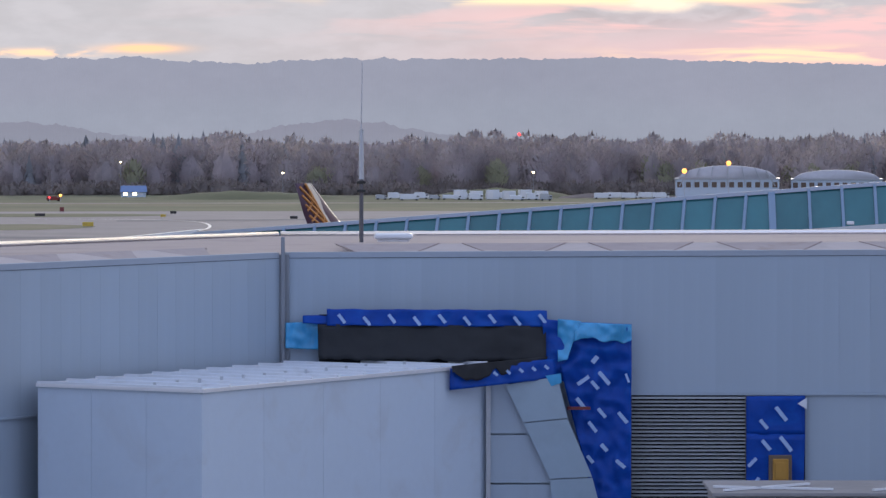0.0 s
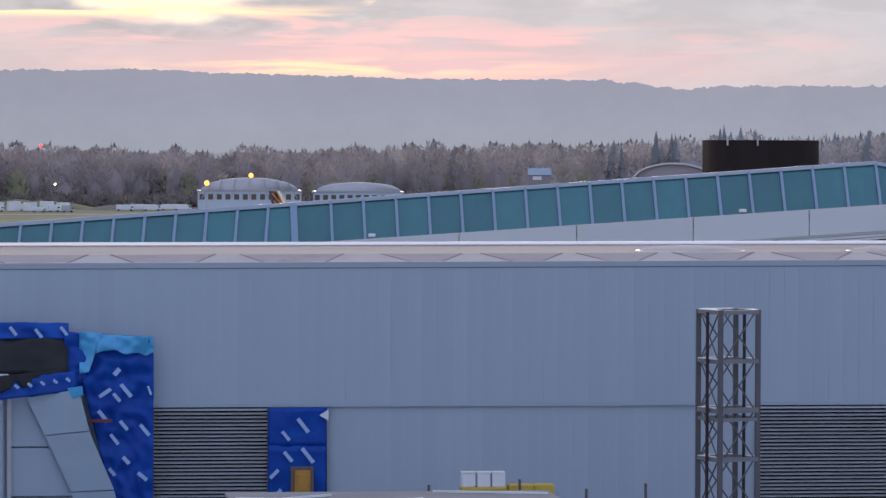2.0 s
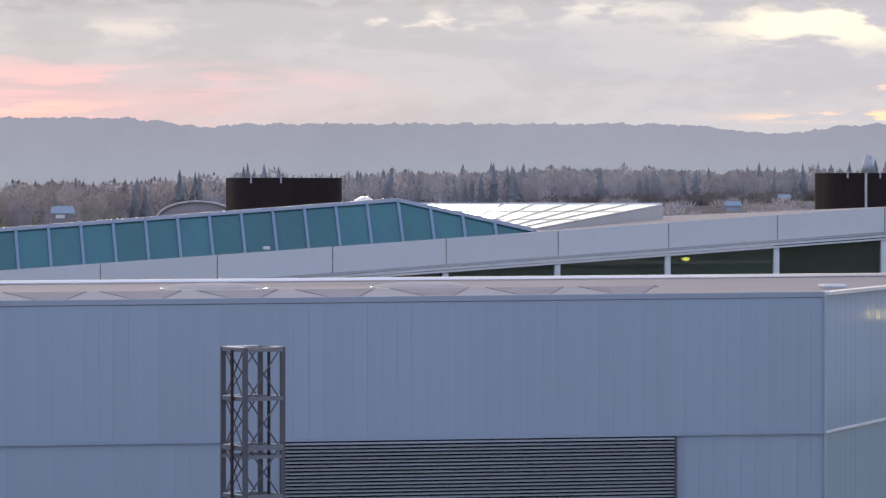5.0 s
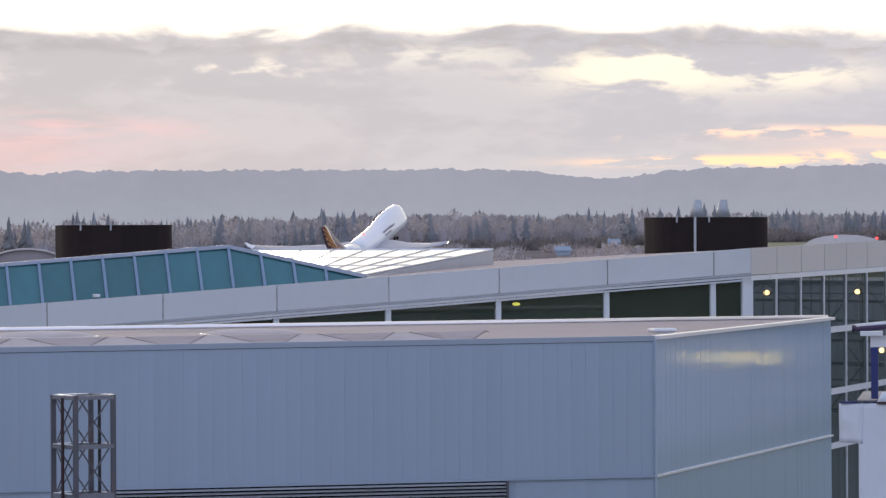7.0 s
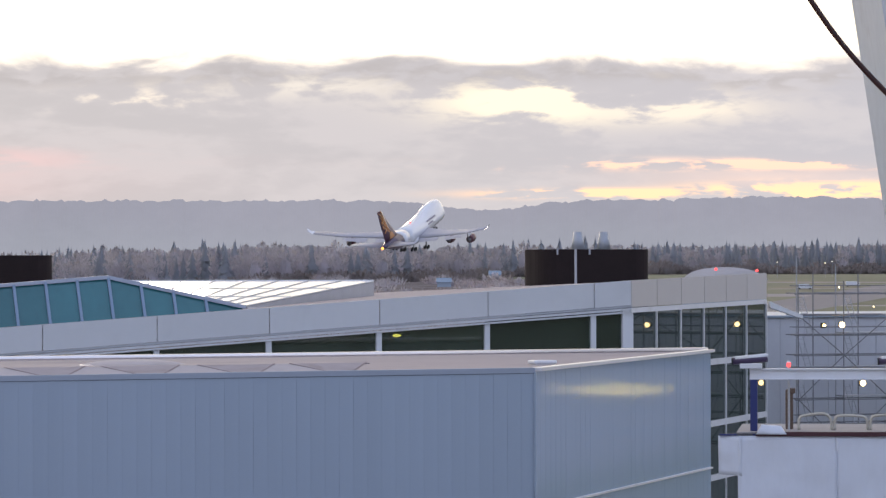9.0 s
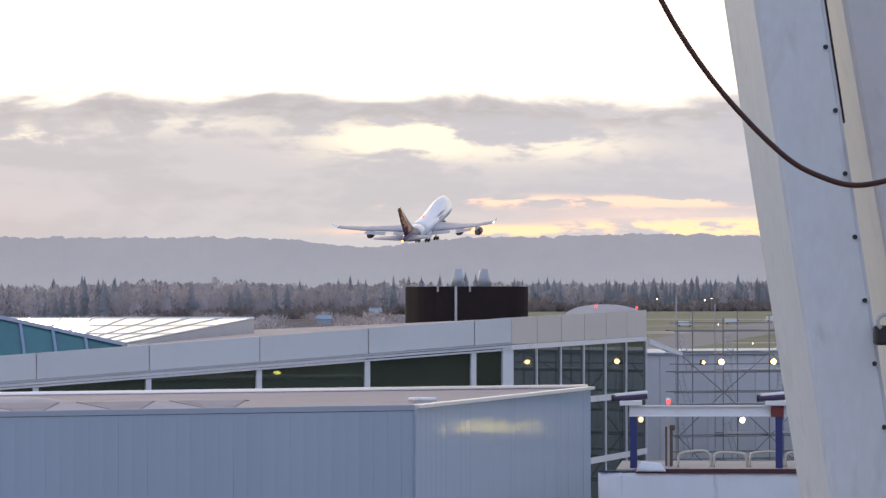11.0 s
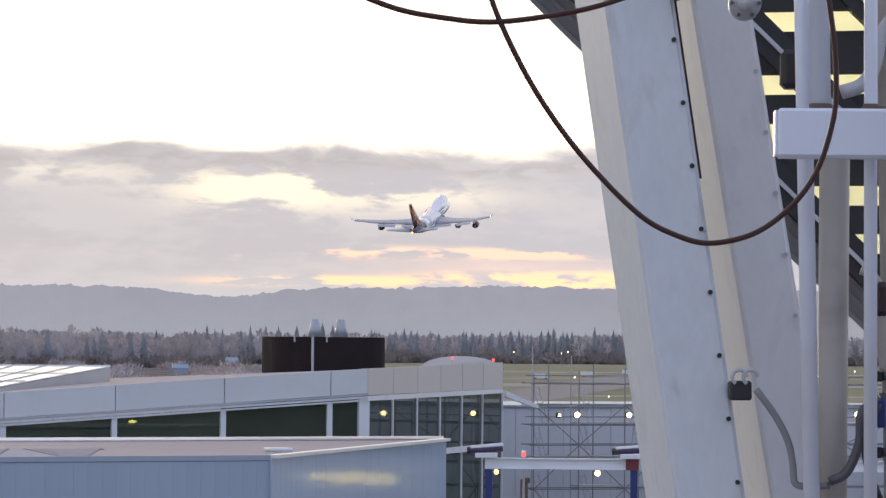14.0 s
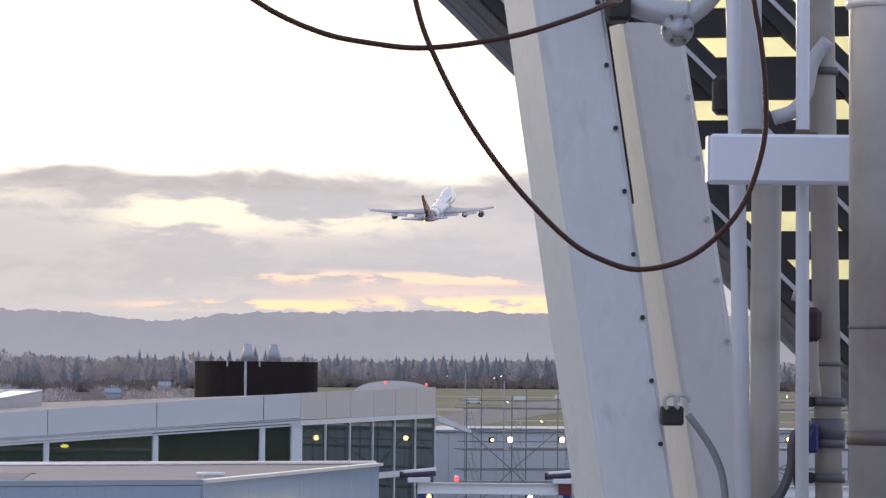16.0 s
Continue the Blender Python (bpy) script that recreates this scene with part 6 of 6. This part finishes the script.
def pipe(u0, u1, d, r, mat, label, category="pipe", z1=30.4, z0=FLOOR, bands=()):
    ob = thing("pipe", label, category, "upright pipes", at=NEAR)
    slope = (u1 - u0) / (25.56 - 27.56)
    f = lambda z: u0 + slope * (z - 27.56)
    smooth(part("tube", rod(bmesh.new(), (f(z0), d, z0), (f(z1), d, z1), r, r, 20), mat, ob))
    for z, h, over, bm_mat in bands:
        smooth(part("band", rod(bmesh.new(), (f(z), d, z - h / 2), (f(z), d, z + h / 2), r + over, r + over, 20), M[bm_mat], ob, "dark worn band"))
    return ob


pipe(1.174, 1.222, 15.75, 0.034, M["pipe_white"], "slim white pipe beside the column")
pipe(1.232, 1.268, 15.62, 0.042, M["pipe_white"], "white pipe standing on the box rail", z0=26.99, bands=((27.03, 0.02, 0.004, "timber"),))
pipe(1.330, 1.322, 15.95, 0.062, M["cream_pipe"], "cream pipe below the box rail", z1=26.85)
pipe(1.439, 1.447, 15.6, 0.027, M["pipe_white"], "thin white pipe through the box rail", bands=((27.03, 0.02, 0.004, "timber"),))
pipe(1.540, 1.585, 15.9, 0.056, M["cream_pipe"], "worn cream pipe with clamps", bands=((27.30, 0.03, 0.012, "steel"), (25.83, 0.10, 0.014, "steel"), (26.1, 0.015, 0.006, "steel")))
pipe(1.705, 1.716, 14.8, 0.165, M["grey_pipe"], "thick galvanised steel pipe with a rusty band", bands=((26.234, 0.012, 0.004, "steel"), (25.816, 0.055, 0.008, "steel"), (27.47, 0.035, 0.012, "cap")))

rail = thing("box_rail", "white box-section rail across the upright pipes", "rail", at=NEAR)
part("rail_body", boxed(1.053, 1.95, 15.38, 15.52, 26.812, 27.008, 0.012), M["pipe_white"], rail)
part("end_cap", boxed(1.045, 1.053, 15.39, 15.51, 26.82, 27.0), M["pipe_white"], rail)
for x in (1.237, 1.441):
    part("collar", rod(bmesh.new(), (x, 15.45, 27.008), (x, 15.45, 27.02), 0.05, 0.05, 14), M["timber"], rail)

bracket = thing("column_bracket", "galvanised round bracket bolted above the shorter column", "bracket", at=NEAR)
smooth(part("disc", rod(bmesh.new(), (0.955, 15.9, 27.47), (0.955, 16.0, 27.47), 0.066, 0.066, 24), M["galv"], bracket))
smooth(part("hub", rod(bmesh.new(), (0.955, 15.84, 27.47), (0.955, 15.92, 27.47), 0.035, 0.035, 16), M["galv"], bracket))
for k in range(6):
    a = k * 1.047
    part("bolt", rod(bmesh.new(), (0.955 + 0.056 * math.cos(a), 15.885, 27.47 + 0.056 * math.sin(a)), (0.955 + 0.056 * math.cos(a), 15.91, 27.47 + 0.056 * math.sin(a)), 0.008, 0.008, 8), M["steel"], bracket)
smooth(part("arm", tube(bmesh.new(), curve_through([(0.68, 16.0, 27.62), (0.80, 15.96, 27.57), (0.92, 15.95, 27.54), (1.0, 15.95, 27.54)], 5), 0.055, 10), M["galv"], bracket))
smooth(part("stay", tube(bmesh.new(), curve_through([(0.99, 15.95, 27.52), (1.08, 15.95, 27.60), (1.16, 15.95, 27.72), (1.3, 15.95, 27.95)], 5), 0.045, 10), M["galv"], bracket))
part("block", boxed(0.66, 0.76, 15.85, 16.05, 27.50, 27.62, 0.015), M["black"], bracket, "black rubber block")
clampb = thing("pipe_bracket", "grey bracket holding the pipes together", "bracket", at=NEAR)
smooth(part("arm", tube(bmesh.new(), curve_through([(1.34, 15.8, 27.10), (1.42, 15.8, 27.13), (1.47, 15.8, 27.20), (1.50, 15.8, 27.33), (1.56, 15.8, 27.42)], 5), 0.03, 10), M["galv"], clampb))
part("block", boxed(1.10, 1.18, 15.85, 15.98, 27.12, 27.28, 0.02), M["black"], clampb)
part("plate", boxed(1.18, 1.26, 15.87, 15.95, 27.10, 27.24, 0.01), M["galv"], clampb)
smooth(part("lower_arm", tube(bmesh.new(), curve_through([(1.30, 15.8, 25.52), (1.37, 15.8, 25.56), (1.42, 15.8, 25.68), (1.43, 15.8, 25.80), (1.50, 15.8, 25.86)], 5), 0.02, 10), M["steel"], clampb, "dark bent lower arm"))
part("lower_block", boxed(1.485, 1.53, 15.78, 15.86, 25.74, 25.86, 0.01), M["blue_paint"], clampb)
valve = thing("pipe_coupling", "dark bolted pipe coupling with a rusty valve body", "coupling", at=NEAR)
for z in (25.62, 25.76, 25.93):
    smooth(part("clamp_ring", rod(bmesh.new(), (1.575, 15.9, z), (1.576, 15.9, z + 0.035), 0.075, 0.075, 16), M["steel"], valve, "dark clamp ring"))
    part("clamp_ear", boxed(1.475, 1.52, 15.84, 15.9, z - 0.004, z + 0.04, 0.006), M["black"], valve)
part("valve_body", boxed(1.47, 1.535, 15.72, 15.82, 26.19, 26.33, 0.02), M["rust"], valve, "rusty valve body")
smooth(part("valve_pipe", tube(bmesh.new(), curve_through([(1.42, 15.76, 26.38), (1.46, 15.76, 26.36), (1.50, 15.76, 26.28), (1.505, 15.76, 26.10), (1.52, 15.78, 25.97)], 5), 0.022, 10), M["cream_pipe"], valve))
smooth(part("drain_hose", tube(bmesh.new(), curve_through([(1.49, 15.74, 25.84), (1.44, 15.74, 25.70), (1.45, 15.74, 25.58), (1.50, 15.76, 25.45)], 5), 0.016, 8), M["black"], valve, "black drain hose"))
hook = thing("hose_clamp", "black clamp with a bent grey hose between the columns", "clamp", at=NEAR)
part("jaw", boxed(0.897, 0.987, 15.85, 16.0, 25.845, 25.925, 0.008), M["black"], hook)
for x in (0.935, 0.98):
    pts = [(x + 0.03 * math.cos(k * 0.6), 15.84, 25.94 + 0.03 * math.sin(k * 0.6)) for k in range(0, 8)]
    part("wire_loop", tube(bmesh.new(), pts, 0.008, 6), M["galv"], hook)
smooth(part("hose", tube(bmesh.new(), curve_through([(1.002, 15.82, 25.891), (1.083, 15.82, 25.78), (1.134, 15.82, 25.677), (1.153, 15.82, 25.586), (1.162, 15.82, 25.513), (1.21, 15.82, 25.499), (1.302, 15.82, 25.505)], 6), 0.015, 10), M["scaffold"], hook))

CABLE = 3.6 / 15.2          # the wires hang a few metres before the eye
for pts, label in (([(-1.25, 15.2, 28.1), (-1.0, 15.2, 27.72), (-0.749, 15.2, 27.504), (-0.504, 15.2, 27.384), (-0.282, 15.2, 27.337), (-0.06, 15.2, 27.322), (0.249, 15.2, 27.367), (0.47, 15.25, 27.438), (0.636, 15.4, 27.517), (0.72, 15.6, 27.6)], "thin dark cable looped in a shallow sag"),
                   ([(-0.22, 15.2, 28.1), (-0.165, 15.2, 27.75), (-0.117, 15.2, 27.51), (-0.06, 15.2, 27.333), (0.075, 15.2, 27.068), (0.254, 15.2, 26.815), (0.477, 15.2, 26.584), (0.632, 15.2, 26.493), (0.787, 15.2, 26.461), (0.986, 15.2, 26.523), (1.162, 15.2, 26.701), (1.249, 15.2, 26.946), (1.258, 15.2, 27.167), (1.235, 15.2, 27.38), (1.205, 15.2, 27.56), (1.15, 15.25, 28.1)], "thin dark cable hanging in a deep loop")):
    cable = thing("cable", label, "cable", "hanging dark cables", at=NEAR)
    close = [(u * CABLE, d * CABLE, EYE + (z - EYE) * CABLE) for u, d, z in pts]
    # both ends run up and forward to the head of the tall column
    (u0, d0, z0), (u1, d1, z1) = close[0], close[-1]
    head = [(0.04, 16.0, 30.3), (0.5 * u0, 9.5, 29.0), (u0, d0 + 1.2, z0 + 1.1), (u0, d0 + 0.2, z0 + 0.35), (u0, d0 + 0.03, z0 + 0.1)]
    tail = [(u1, d1 + 0.03, z1 + 0.1), (u1, d1 + 0.2, z1 + 0.35), (u1, d1 + 1.2, z1 + 1.1), (0.5 * u1, 9.5, 29.1), (0.10, 16.0, 30.3)]
    close = head + close + tail
    smooth(part("sheath", tube(bmesh.new(), curve_through(close, 7), 0.0026, 10), M["cable"], cable))


def make_canopy():
    """Sloping canopy seen from below: dark frames, frosted panes, grey edge."""
    ob = thing("glass_canopy", "sloping canopy with dark frames and yellowish frosted panes", "canopy", at=NEAR)
    d = 28.0
    e0 = Vector((-0.053, d, 28.783))
    run = Vector((2.852, 0, -2.788)) / 2.852          # along the edge, per metre of u

    def at(s, b, back=0.0):
        return e0 + run * s + Vector((b, -0.25 * b + back, 0))

    s0, s1, b1 = -2.2, 3.6, 5.2
    part("edge_board", prism(bmesh.new(), [at(s0, 0), at(s1, 0), at(s1, 0.44), at(s0, 0.44)], (0, 0.06, 0)), M["edge_board"], ob, "dark grey ribbed edge board")
    for k in range(3):
        part("edge_rib", bar(bmesh.new(), at(s0, 0.02 + 0.13 * k, -0.02), at(s1, 0.02 + 0.13 * k, -0.02), 0.02, 0.03), M["edge_board"], ob)
    part("support_arm", bar(bmesh.new(), at(-0.2, 4.9, -0.1), (6.6, 15.4, FLOOR), 0.25, 0.3), M["beam_white"], ob, "white steel support arm")
    b = 0.44
    cols = []
    while b < b1:
        cols.append(b)
        b += 0.92
    rows = []
    s = s0
    while s < s1:
        rows.append(s)
        s += 0.40
    for b in cols:
        part("rafter", bar(bmesh.new(), at(s0, b, -0.10), at(s1, b, -0.10), 0.20, 0.22), M["canopy_dark"], ob)
        part("rafter_flange", bar(bmesh.new(), at(s0, b + 0.0, -0.20), at(s1, b + 0.0, -0.20), 0.06, 0.03), M["galv"], ob, "pale lower flange")
    for i, s in enumerate(rows):
        part("purlin", bar(bmesh.new(), at(s, 0.44, -0.04), at(s, b1, -0.04), 0.14, 0.20 + 0.10 * (i % 2)), M["canopy_dark"], ob)
    for i, (ba, bb) in enumerate(zip(cols, cols[1:])):
        for j, (sa, sb) in enumerate(zip(rows, rows[1:])):
            part("pane", prism(bmesh.new(), [at(sa, ba), at(sb, ba), at(sb, bb), at(sa, bb)], (0, 0.012, 0)), M["canopy_glass"], ob)


make_canopy()


# ---- the airliner ----
def loft(sections, closed_ends=True):
    bm = bmesh.new()
    rings = [[bm.verts.new(p) for p in s] for s in sections]
    for a, b in zip(rings, rings[1:]):
        for i in range(len(a)):
            j = (i + 1) % len(a)
            bm.faces.new((a[i], a[j], b[j], b[i]))
    if closed_ends:
        bm.faces.new(rings[0][::-1])
        bm.faces.new(rings[-1])
    bmesh.ops.recalc_face_normals(bm, faces=bm.faces)
    return bm


def body_ring(y, half, top, bottom, n=24):
    """A fuselage section: round below, narrower round crown where top stands above half."""
    pts = []
    for i in range(n):
        a = 2 * math.pi * i / n
        c, s = math.cos(a), math.sin(a)
        mid = (bottom + half) if top > half + bottom + half else (top + bottom) / 2
        z = mid + (top - mid) * s if s > 0 else mid + (mid - bottom) * s
        w = half * (abs(c) ** 0.85) * (1 if c > 0 else -1)
        if s > 0 and top - mid > half * 1.1:
            w *= 1 - 0.28 * s
        pts.append((w, y, z))
    return pts


def wing_ring(x, y_le, chord, z, thick, twist=0.0):
    """An aerofoil section."""
    pts = []
    for f, t in ((0, 0.0), (0.04, 0.55), (0.15, 0.9), (0.35, 1.0), (0.65, 0.7), (1.0, 0.06), (0.65, -0.35), (0.35, -0.55), (0.15, -0.6), (0.04, -0.4)):
        pts.append((x, y_le - f * chord, z + thick * chord * t * 0.62 + twist * (0.4 - f)))
    return pts


gear = []


def make_airliner():
    ob = thing("jet_airliner", "white four-engined jumbo freighter with a purple and gold tail climbing", "airplane")
    st = [(35.3, 0.3, 0.0, -0.9), (34.6, 1.2, 1.1, -1.8), (33.2, 2.0, 2.6, -2.5), (31, 2.7, 4.3, -3.0), (28.5, 3.05, 5.0, -3.2), (24, 3.25, 5.15, -3.25), (17, 3.25, 5.05, -3.25),
          (12.5, 3.25, 4.3, -3.25), (9, 3.25, 3.5, -3.25), (5, 3.25, 3.25, -3.25), (-8, 3.25, 3.25, -3.25), (-13, 3.2, 3.25, -3.0)]
    aft = [(-13, 3.2, 3.25, -3.0), (-19, 2.85, 3.2, -2.1), (-25, 2.2, 3.05, -0.9), (-30, 1.45, 2.8, 0.3), (-33.5, 0.8, 2.4, 1.1), (-35.3, 0.3, 2.0, 1.5)]
    smooth(part("fuselage", loft([body_ring(*s) for s in st]), M["plane_white"], ob))
    smooth(part("aft_fuselage", loft([body_ring(*s) for s in aft[1:]]), M["plane_dark"], ob, "purple rear fuselage"))
    smooth(part("aft_collar", loft([body_ring(*s) for s in aft[:2]]), M["plane_white"], ob))
    smooth(part("belly_fairing", loft([body_ring(12, 2.2, -1.6, -3.4), body_ring(8, 3.4, -1.2, -3.9), body_ring(-6, 3.4, -1.2, -3.9), body_ring(-11, 2.2, -1.6, -3.3)]), M["plane_grey"], ob))
    for s in (-1, 1):
        w = [(0, 13.5, 17.5, -2.3, 0.13), (3.2, 11.0, 15.0, -2.1, 0.13), (12.5, 2.6, 9.2, -0.9, 0.11), (22, -5.4, 6.4, 0.9, 0.10), (30.2, -12.4, 4.1, 3.2, 0.09)]
        wing = part("wing", loft([wing_ring(s * x, y, c, z, t) for x, y, c, z, t in w]), M["plane_wing"], ob, "swept wing with flaps down, its grey darkened for shade")
        smooth(wing)
        part("winglet", loft([wing_ring(s * 30.2, -12.4, 4.0, 3.2, 0.09), wing_ring(s * 31.3, -14.4, 2.5, 4.0, 0.08), wing_ring(s * 32.0, -16.0, 1.3, 5.2, 0.08)]), M["plane_white"], wing, "white upturned winglet")
        for x0, x1, ya, yb, za, zb in ((3.8, 11.0, -4.0, -6.3, -2.1, -1.35), (13.8, 20.8, -7.3, -11.2, -0.95, 0.4)):
            part("flap", loft([wing_ring(s * x0, ya, 2.6, za - 0.12, 0.10, 0.8), wing_ring(s * x1, yb, 2.0, zb - 0.12, 0.10, 0.6)]), M["plane_wing"], wing, "lowered trailing-edge flap")
        for x, y, z in ((6.5, -6.0, -2.3), (10.0, -6.6, -1.9), (15.0, -9.0, -1.2), (19.5, -11.0, -0.4)):
            part("flap_fairing", loft([body_ring(y + 3.0, 0.15, z + 0.2, z - 0.2, 10), body_ring(y + 0.5, 0.38, z + 0.3, z - 0.75, 10), body_ring(y - 2.6, 0.1, z - 0.3, z - 1.0, 10)]), M["plane_wing"], wing)
        tail = part("tailplane", loft([wing_ring(s * 0.8, -24.5, 9.6, 1.5, 0.10), wing_ring(s * 11.1, -33.2, 3.0, 2.9, 0.09)]), M["plane_wing"], ob, "pale grey tailplane")
        smooth(tail)
        for x, y, z in ((11.7, 7.2, -4.2), (21.2, -0.8, -2.6)):
            eng = part("engine", loft([body_ring(y + d, r, z + r, z - r, 16) for d, r in ((0.0, 1.15), (-0.3, 1.32), (-1.8, 1.42), (-3.6, 1.25), (-4.2, 1.1))]), M["nacelle"], ob, "dark red engine nacelle")
            eng.data.transform(Matrix.Translation((s * x, 0, 0)))
            smooth(eng)
            e = part("exhaust", loft([body_ring(y + d, r, z + r, z - r, 14) for d, r in ((-4.0, 0.85), (-5.4, 0.6), (-6.2, 0.25))]), M["steel"], eng)
            e.data.transform(Matrix.Translation((s * x, 0, 0)))
            e = part("intake", loft([body_ring(y + d, r, z + r, z - r, 14) for d, r in ((0.02, 1.05), (0.05, 0.95))]), M["black"], eng)
            e.data.transform(Matrix.Translation((s * x, 0, 0)))
            part("pylon", boxed(s * x - 0.2, s * x + 0.2, y - 6.0, y - 1.2, z + 1.1, z + 2.7, 0.08), M["plane_grey"], eng)
    fin = [(2.6, -17.5, 14.3, 0.09), (4.2, -20.0, 12.3, 0.09), (9.0, -27.0, 8.4, 0.09), (14.2, -33.4, 4.4, 0.08)]

    def fin_ring(z, y_le, chord, thick, f0=0.0, f1=1.0, grow=0.0):
        pts = []
        prof = [(0, 0.0), (0.1, 0.8), (0.3, 1.0), (0.6, 0.75), (1.0, 0.08)]
        side = [(f, t) for f, t in prof]
        loop = [(f, t) for f, t in side] + [(f, -t) for f, t in side[::-1][:-1]]
        for f, t in loop:
            g = f0 + (f1 - f0) * f
            tt = t if f0 == 0 and f1 == 1 else max(0.08, 1 - abs(g - 0.35) * 1.4) * (1 if t >= 0 else -1) * (0 if f in (0,) else 1)
            pts.append((tt * thick * chord * 0.5 * (1 + grow), y_le - g * chord, z))
        return pts
    smooth(part("fin", loft([fin_ring(*s) for s in fin]), M["plane_fin"], ob, "dark purple-brown tail fin"))
    f = part("fin_leading_edge", loft([[(x * 1.0, y, z) for x, y, z in ring] for ring in
             [[(-0.42, y - c * 0.38, z), (0, y + 0.08, z), (0.42, y - c * 0.38, z), (0.46, y - c * 0.42, z), (-0.46, y - c * 0.42, z)] for z, y, c, t in fin]]), M["plane_cream"], ob, "cream fin leading edge")
    # gold lattice on the fin: curved bands on both faces
    def on_fin(z, g):
        k = next(i for i in range(len(fin) - 1) if fin[i + 1][0] >= z or i == len(fin) - 2)
        a, b = fin[k], fin[k + 1]
        t = (z - a[0]) / (b[0] - a[0])
        return a[1] + (b[1] - a[1]) * t - g * (a[2] + (b[2] - a[2]) * t)
    for s in (-1, 1):
        for pts in ([(14.1, 0.5), (12.0, 0.46), (9.0, 0.45), (6.0, 0.46), (3.4, 0.45)], [(13.6, 0.84), (11.8, 0.6), (10.2, 0.47)], [(12.2, 0.86), (10.2, 0.62), (8.4, 0.47)],
                    [(10.6, 0.86), (8.6, 0.62), (6.6, 0.48)], [(8.8, 0.86), (7.0, 0.66), (5.0, 0.42)], [(12.8, 0.46), (11.0, 0.60), (9.6, 0.86)], [(10.8, 0.46), (9.2, 0.6), (7.8, 0.86)],
                    [(8.8, 0.46), (7.2, 0.6), (6.0, 0.86)]):
            line = [Vector((s * (0.42 if g < 0.6 else 0.42 - (g - 0.6) * 0.95), on_fin(z, g), z)) for z, g in pts]
            part("gold_band", tube(bmesh.new(), curve_through(line, 4), 0.21, 5), M["plane_gold"], ob, "gold curved stripe")
        part("gold_field", prism(bmesh.new(), [(s * 0.56, on_fin(z, g), z) for z, g in ((5.6, 0.32), (5.0, 0.6), (3.2, 0.7), (3.2, 0.30))], (s * 0.06, 0, 0)), M["plane_gold"], ob, "gold patch at the fin's foot")
    for s in (-1, 1):
        part("name_bars", boxed(s * 3.22, s * 3.34, 7.0, 17.0, 1.3, 1.9), M["plane_print"], ob, "dark lettering shown as plain bars")
        part("name_bars", boxed(s * 3.22, s * 3.34, 8.5, 14.0, 0.1, 0.55), M["plane_print"], ob, "dark lettering shown as plain bars")
    # landing gear still down
    for x, y in ((-5.5, -3.5), (5.5, -3.5), (-1.9, -6.5), (1.9, -6.5)):
        g = part("main_gear", rod(bmesh.new(), (x, y, -2.6), (x, y, -5.2), 0.28, 0.22, 10), M["galv"], ob, "landing gear leg")
        gear.append((g, -0.65 * x if abs(x) > 3 else 0.0))
        for dx in (-0.55, 0.55):
            for dy in (-0.75, 0.75):
                part("wheel", rod(bmesh.new(), (x + dx - 0.2, y + dy, -5.1), (x + dx + 0.2, y + dy, -5.1), 0.62, 0.62, 14), M["tyre"], g)
    g = part("nose_gear", rod(bmesh.new(), (0, 27, -3.0), (0, 27, -5.3), 0.2, 0.18, 10), M["galv"], ob, "lowered nose gear leg")
    for dx in (-0.45, 0.45):
        part("wheel", rod(bmesh.new(), (dx - 0.18, 27, -5.2), (dx + 0.18, 27, -5.2), 0.6, 0.6, 14), M["tyre"], g)
    part("tail_light", sphere(bmesh.new(), (0, -35.5, 1.7), 0.45, 10), M["lamp_orange"], ob, "lit orange tail light")
    part("beacon", sphere(bmesh.new(), (0, -2, 3.5), 0.3, 8), M["lamp_red"], ob, "red beacon on the crown")
    part("landing_light", sphere(bmesh.new(), (3.0, 9.6, -1.9), 0.3, 8), M["lamp_warm"], ob, "lit landing light")
    return ob


plane = make_airliner()


# ---- what moves ----
def motions():
    rows = [
        (0.00, -3.2, 678.7, 5.2, 0.0, 0.0, -34.6),
        (0.75, 28.1, 723.9, 5.2, 0.0, 0.0, -34.6),
        (1.50, 60.1, 769.7, 5.2, 0.2, 0.0, -34.6),
        (2.50, 103.6, 831.2, 5.2, 1.5, 0.0, -34.6),
        (3.40, 144.3, 887.1, 5.3, 6.0, 0.0, -34.6),
        (4.00, 170.9, 924.7, 6.8, 9.5, 0.0, -34.6),
        (4.50, 193.2, 956.3, 10.2, 12.5, -0.5, -34.6),
        (5.00, 215.6, 988.1, 14.1, 14.0, -0.5, -34.6),
        (5.60, 242.6, 1026.5, 17.4, 14.2, -0.5, -34.6),
        (6.40, 279.0, 1078.0, 21.8, 14.2, -0.5, -34.6),
        (7.40, 328.8, 1148.9, 28.0, 14.1, -1.3, -34.6),
        (9.00, 404.7, 1257.6, 40.1, 12.9, -1.3, -34.6),
        (11.50, 524.4, 1424.6, 63.0, 14.2, -1.3, -34.6),
        (12.50, 570.7, 1491.4, 73.0, 14.1, -1.3, -34.6),
        (14.50, 664.3, 1623.9, 93.9, 15.0, -1.3, -34.6),
        (16.00, 733.5, 1723.1, 111.2, 15.1, -1.3, -34.6),
    ]
    for leg, inward in gear:
        walk(leg, [(0.0, pose(0, 0, 0)), (10.4, pose(0, 0, 0)), (11.6, pose(inward * 0.7, 0, 1.2)), (12.8, pose(inward, 0, 2.5)), (16.0, pose(inward, 0, 2.5))])
    walk(plane, [(t, pose(x, y, z, pitch, bank, yaw)) for t, x, y, z, pitch, bank, yaw in rows])


motions()
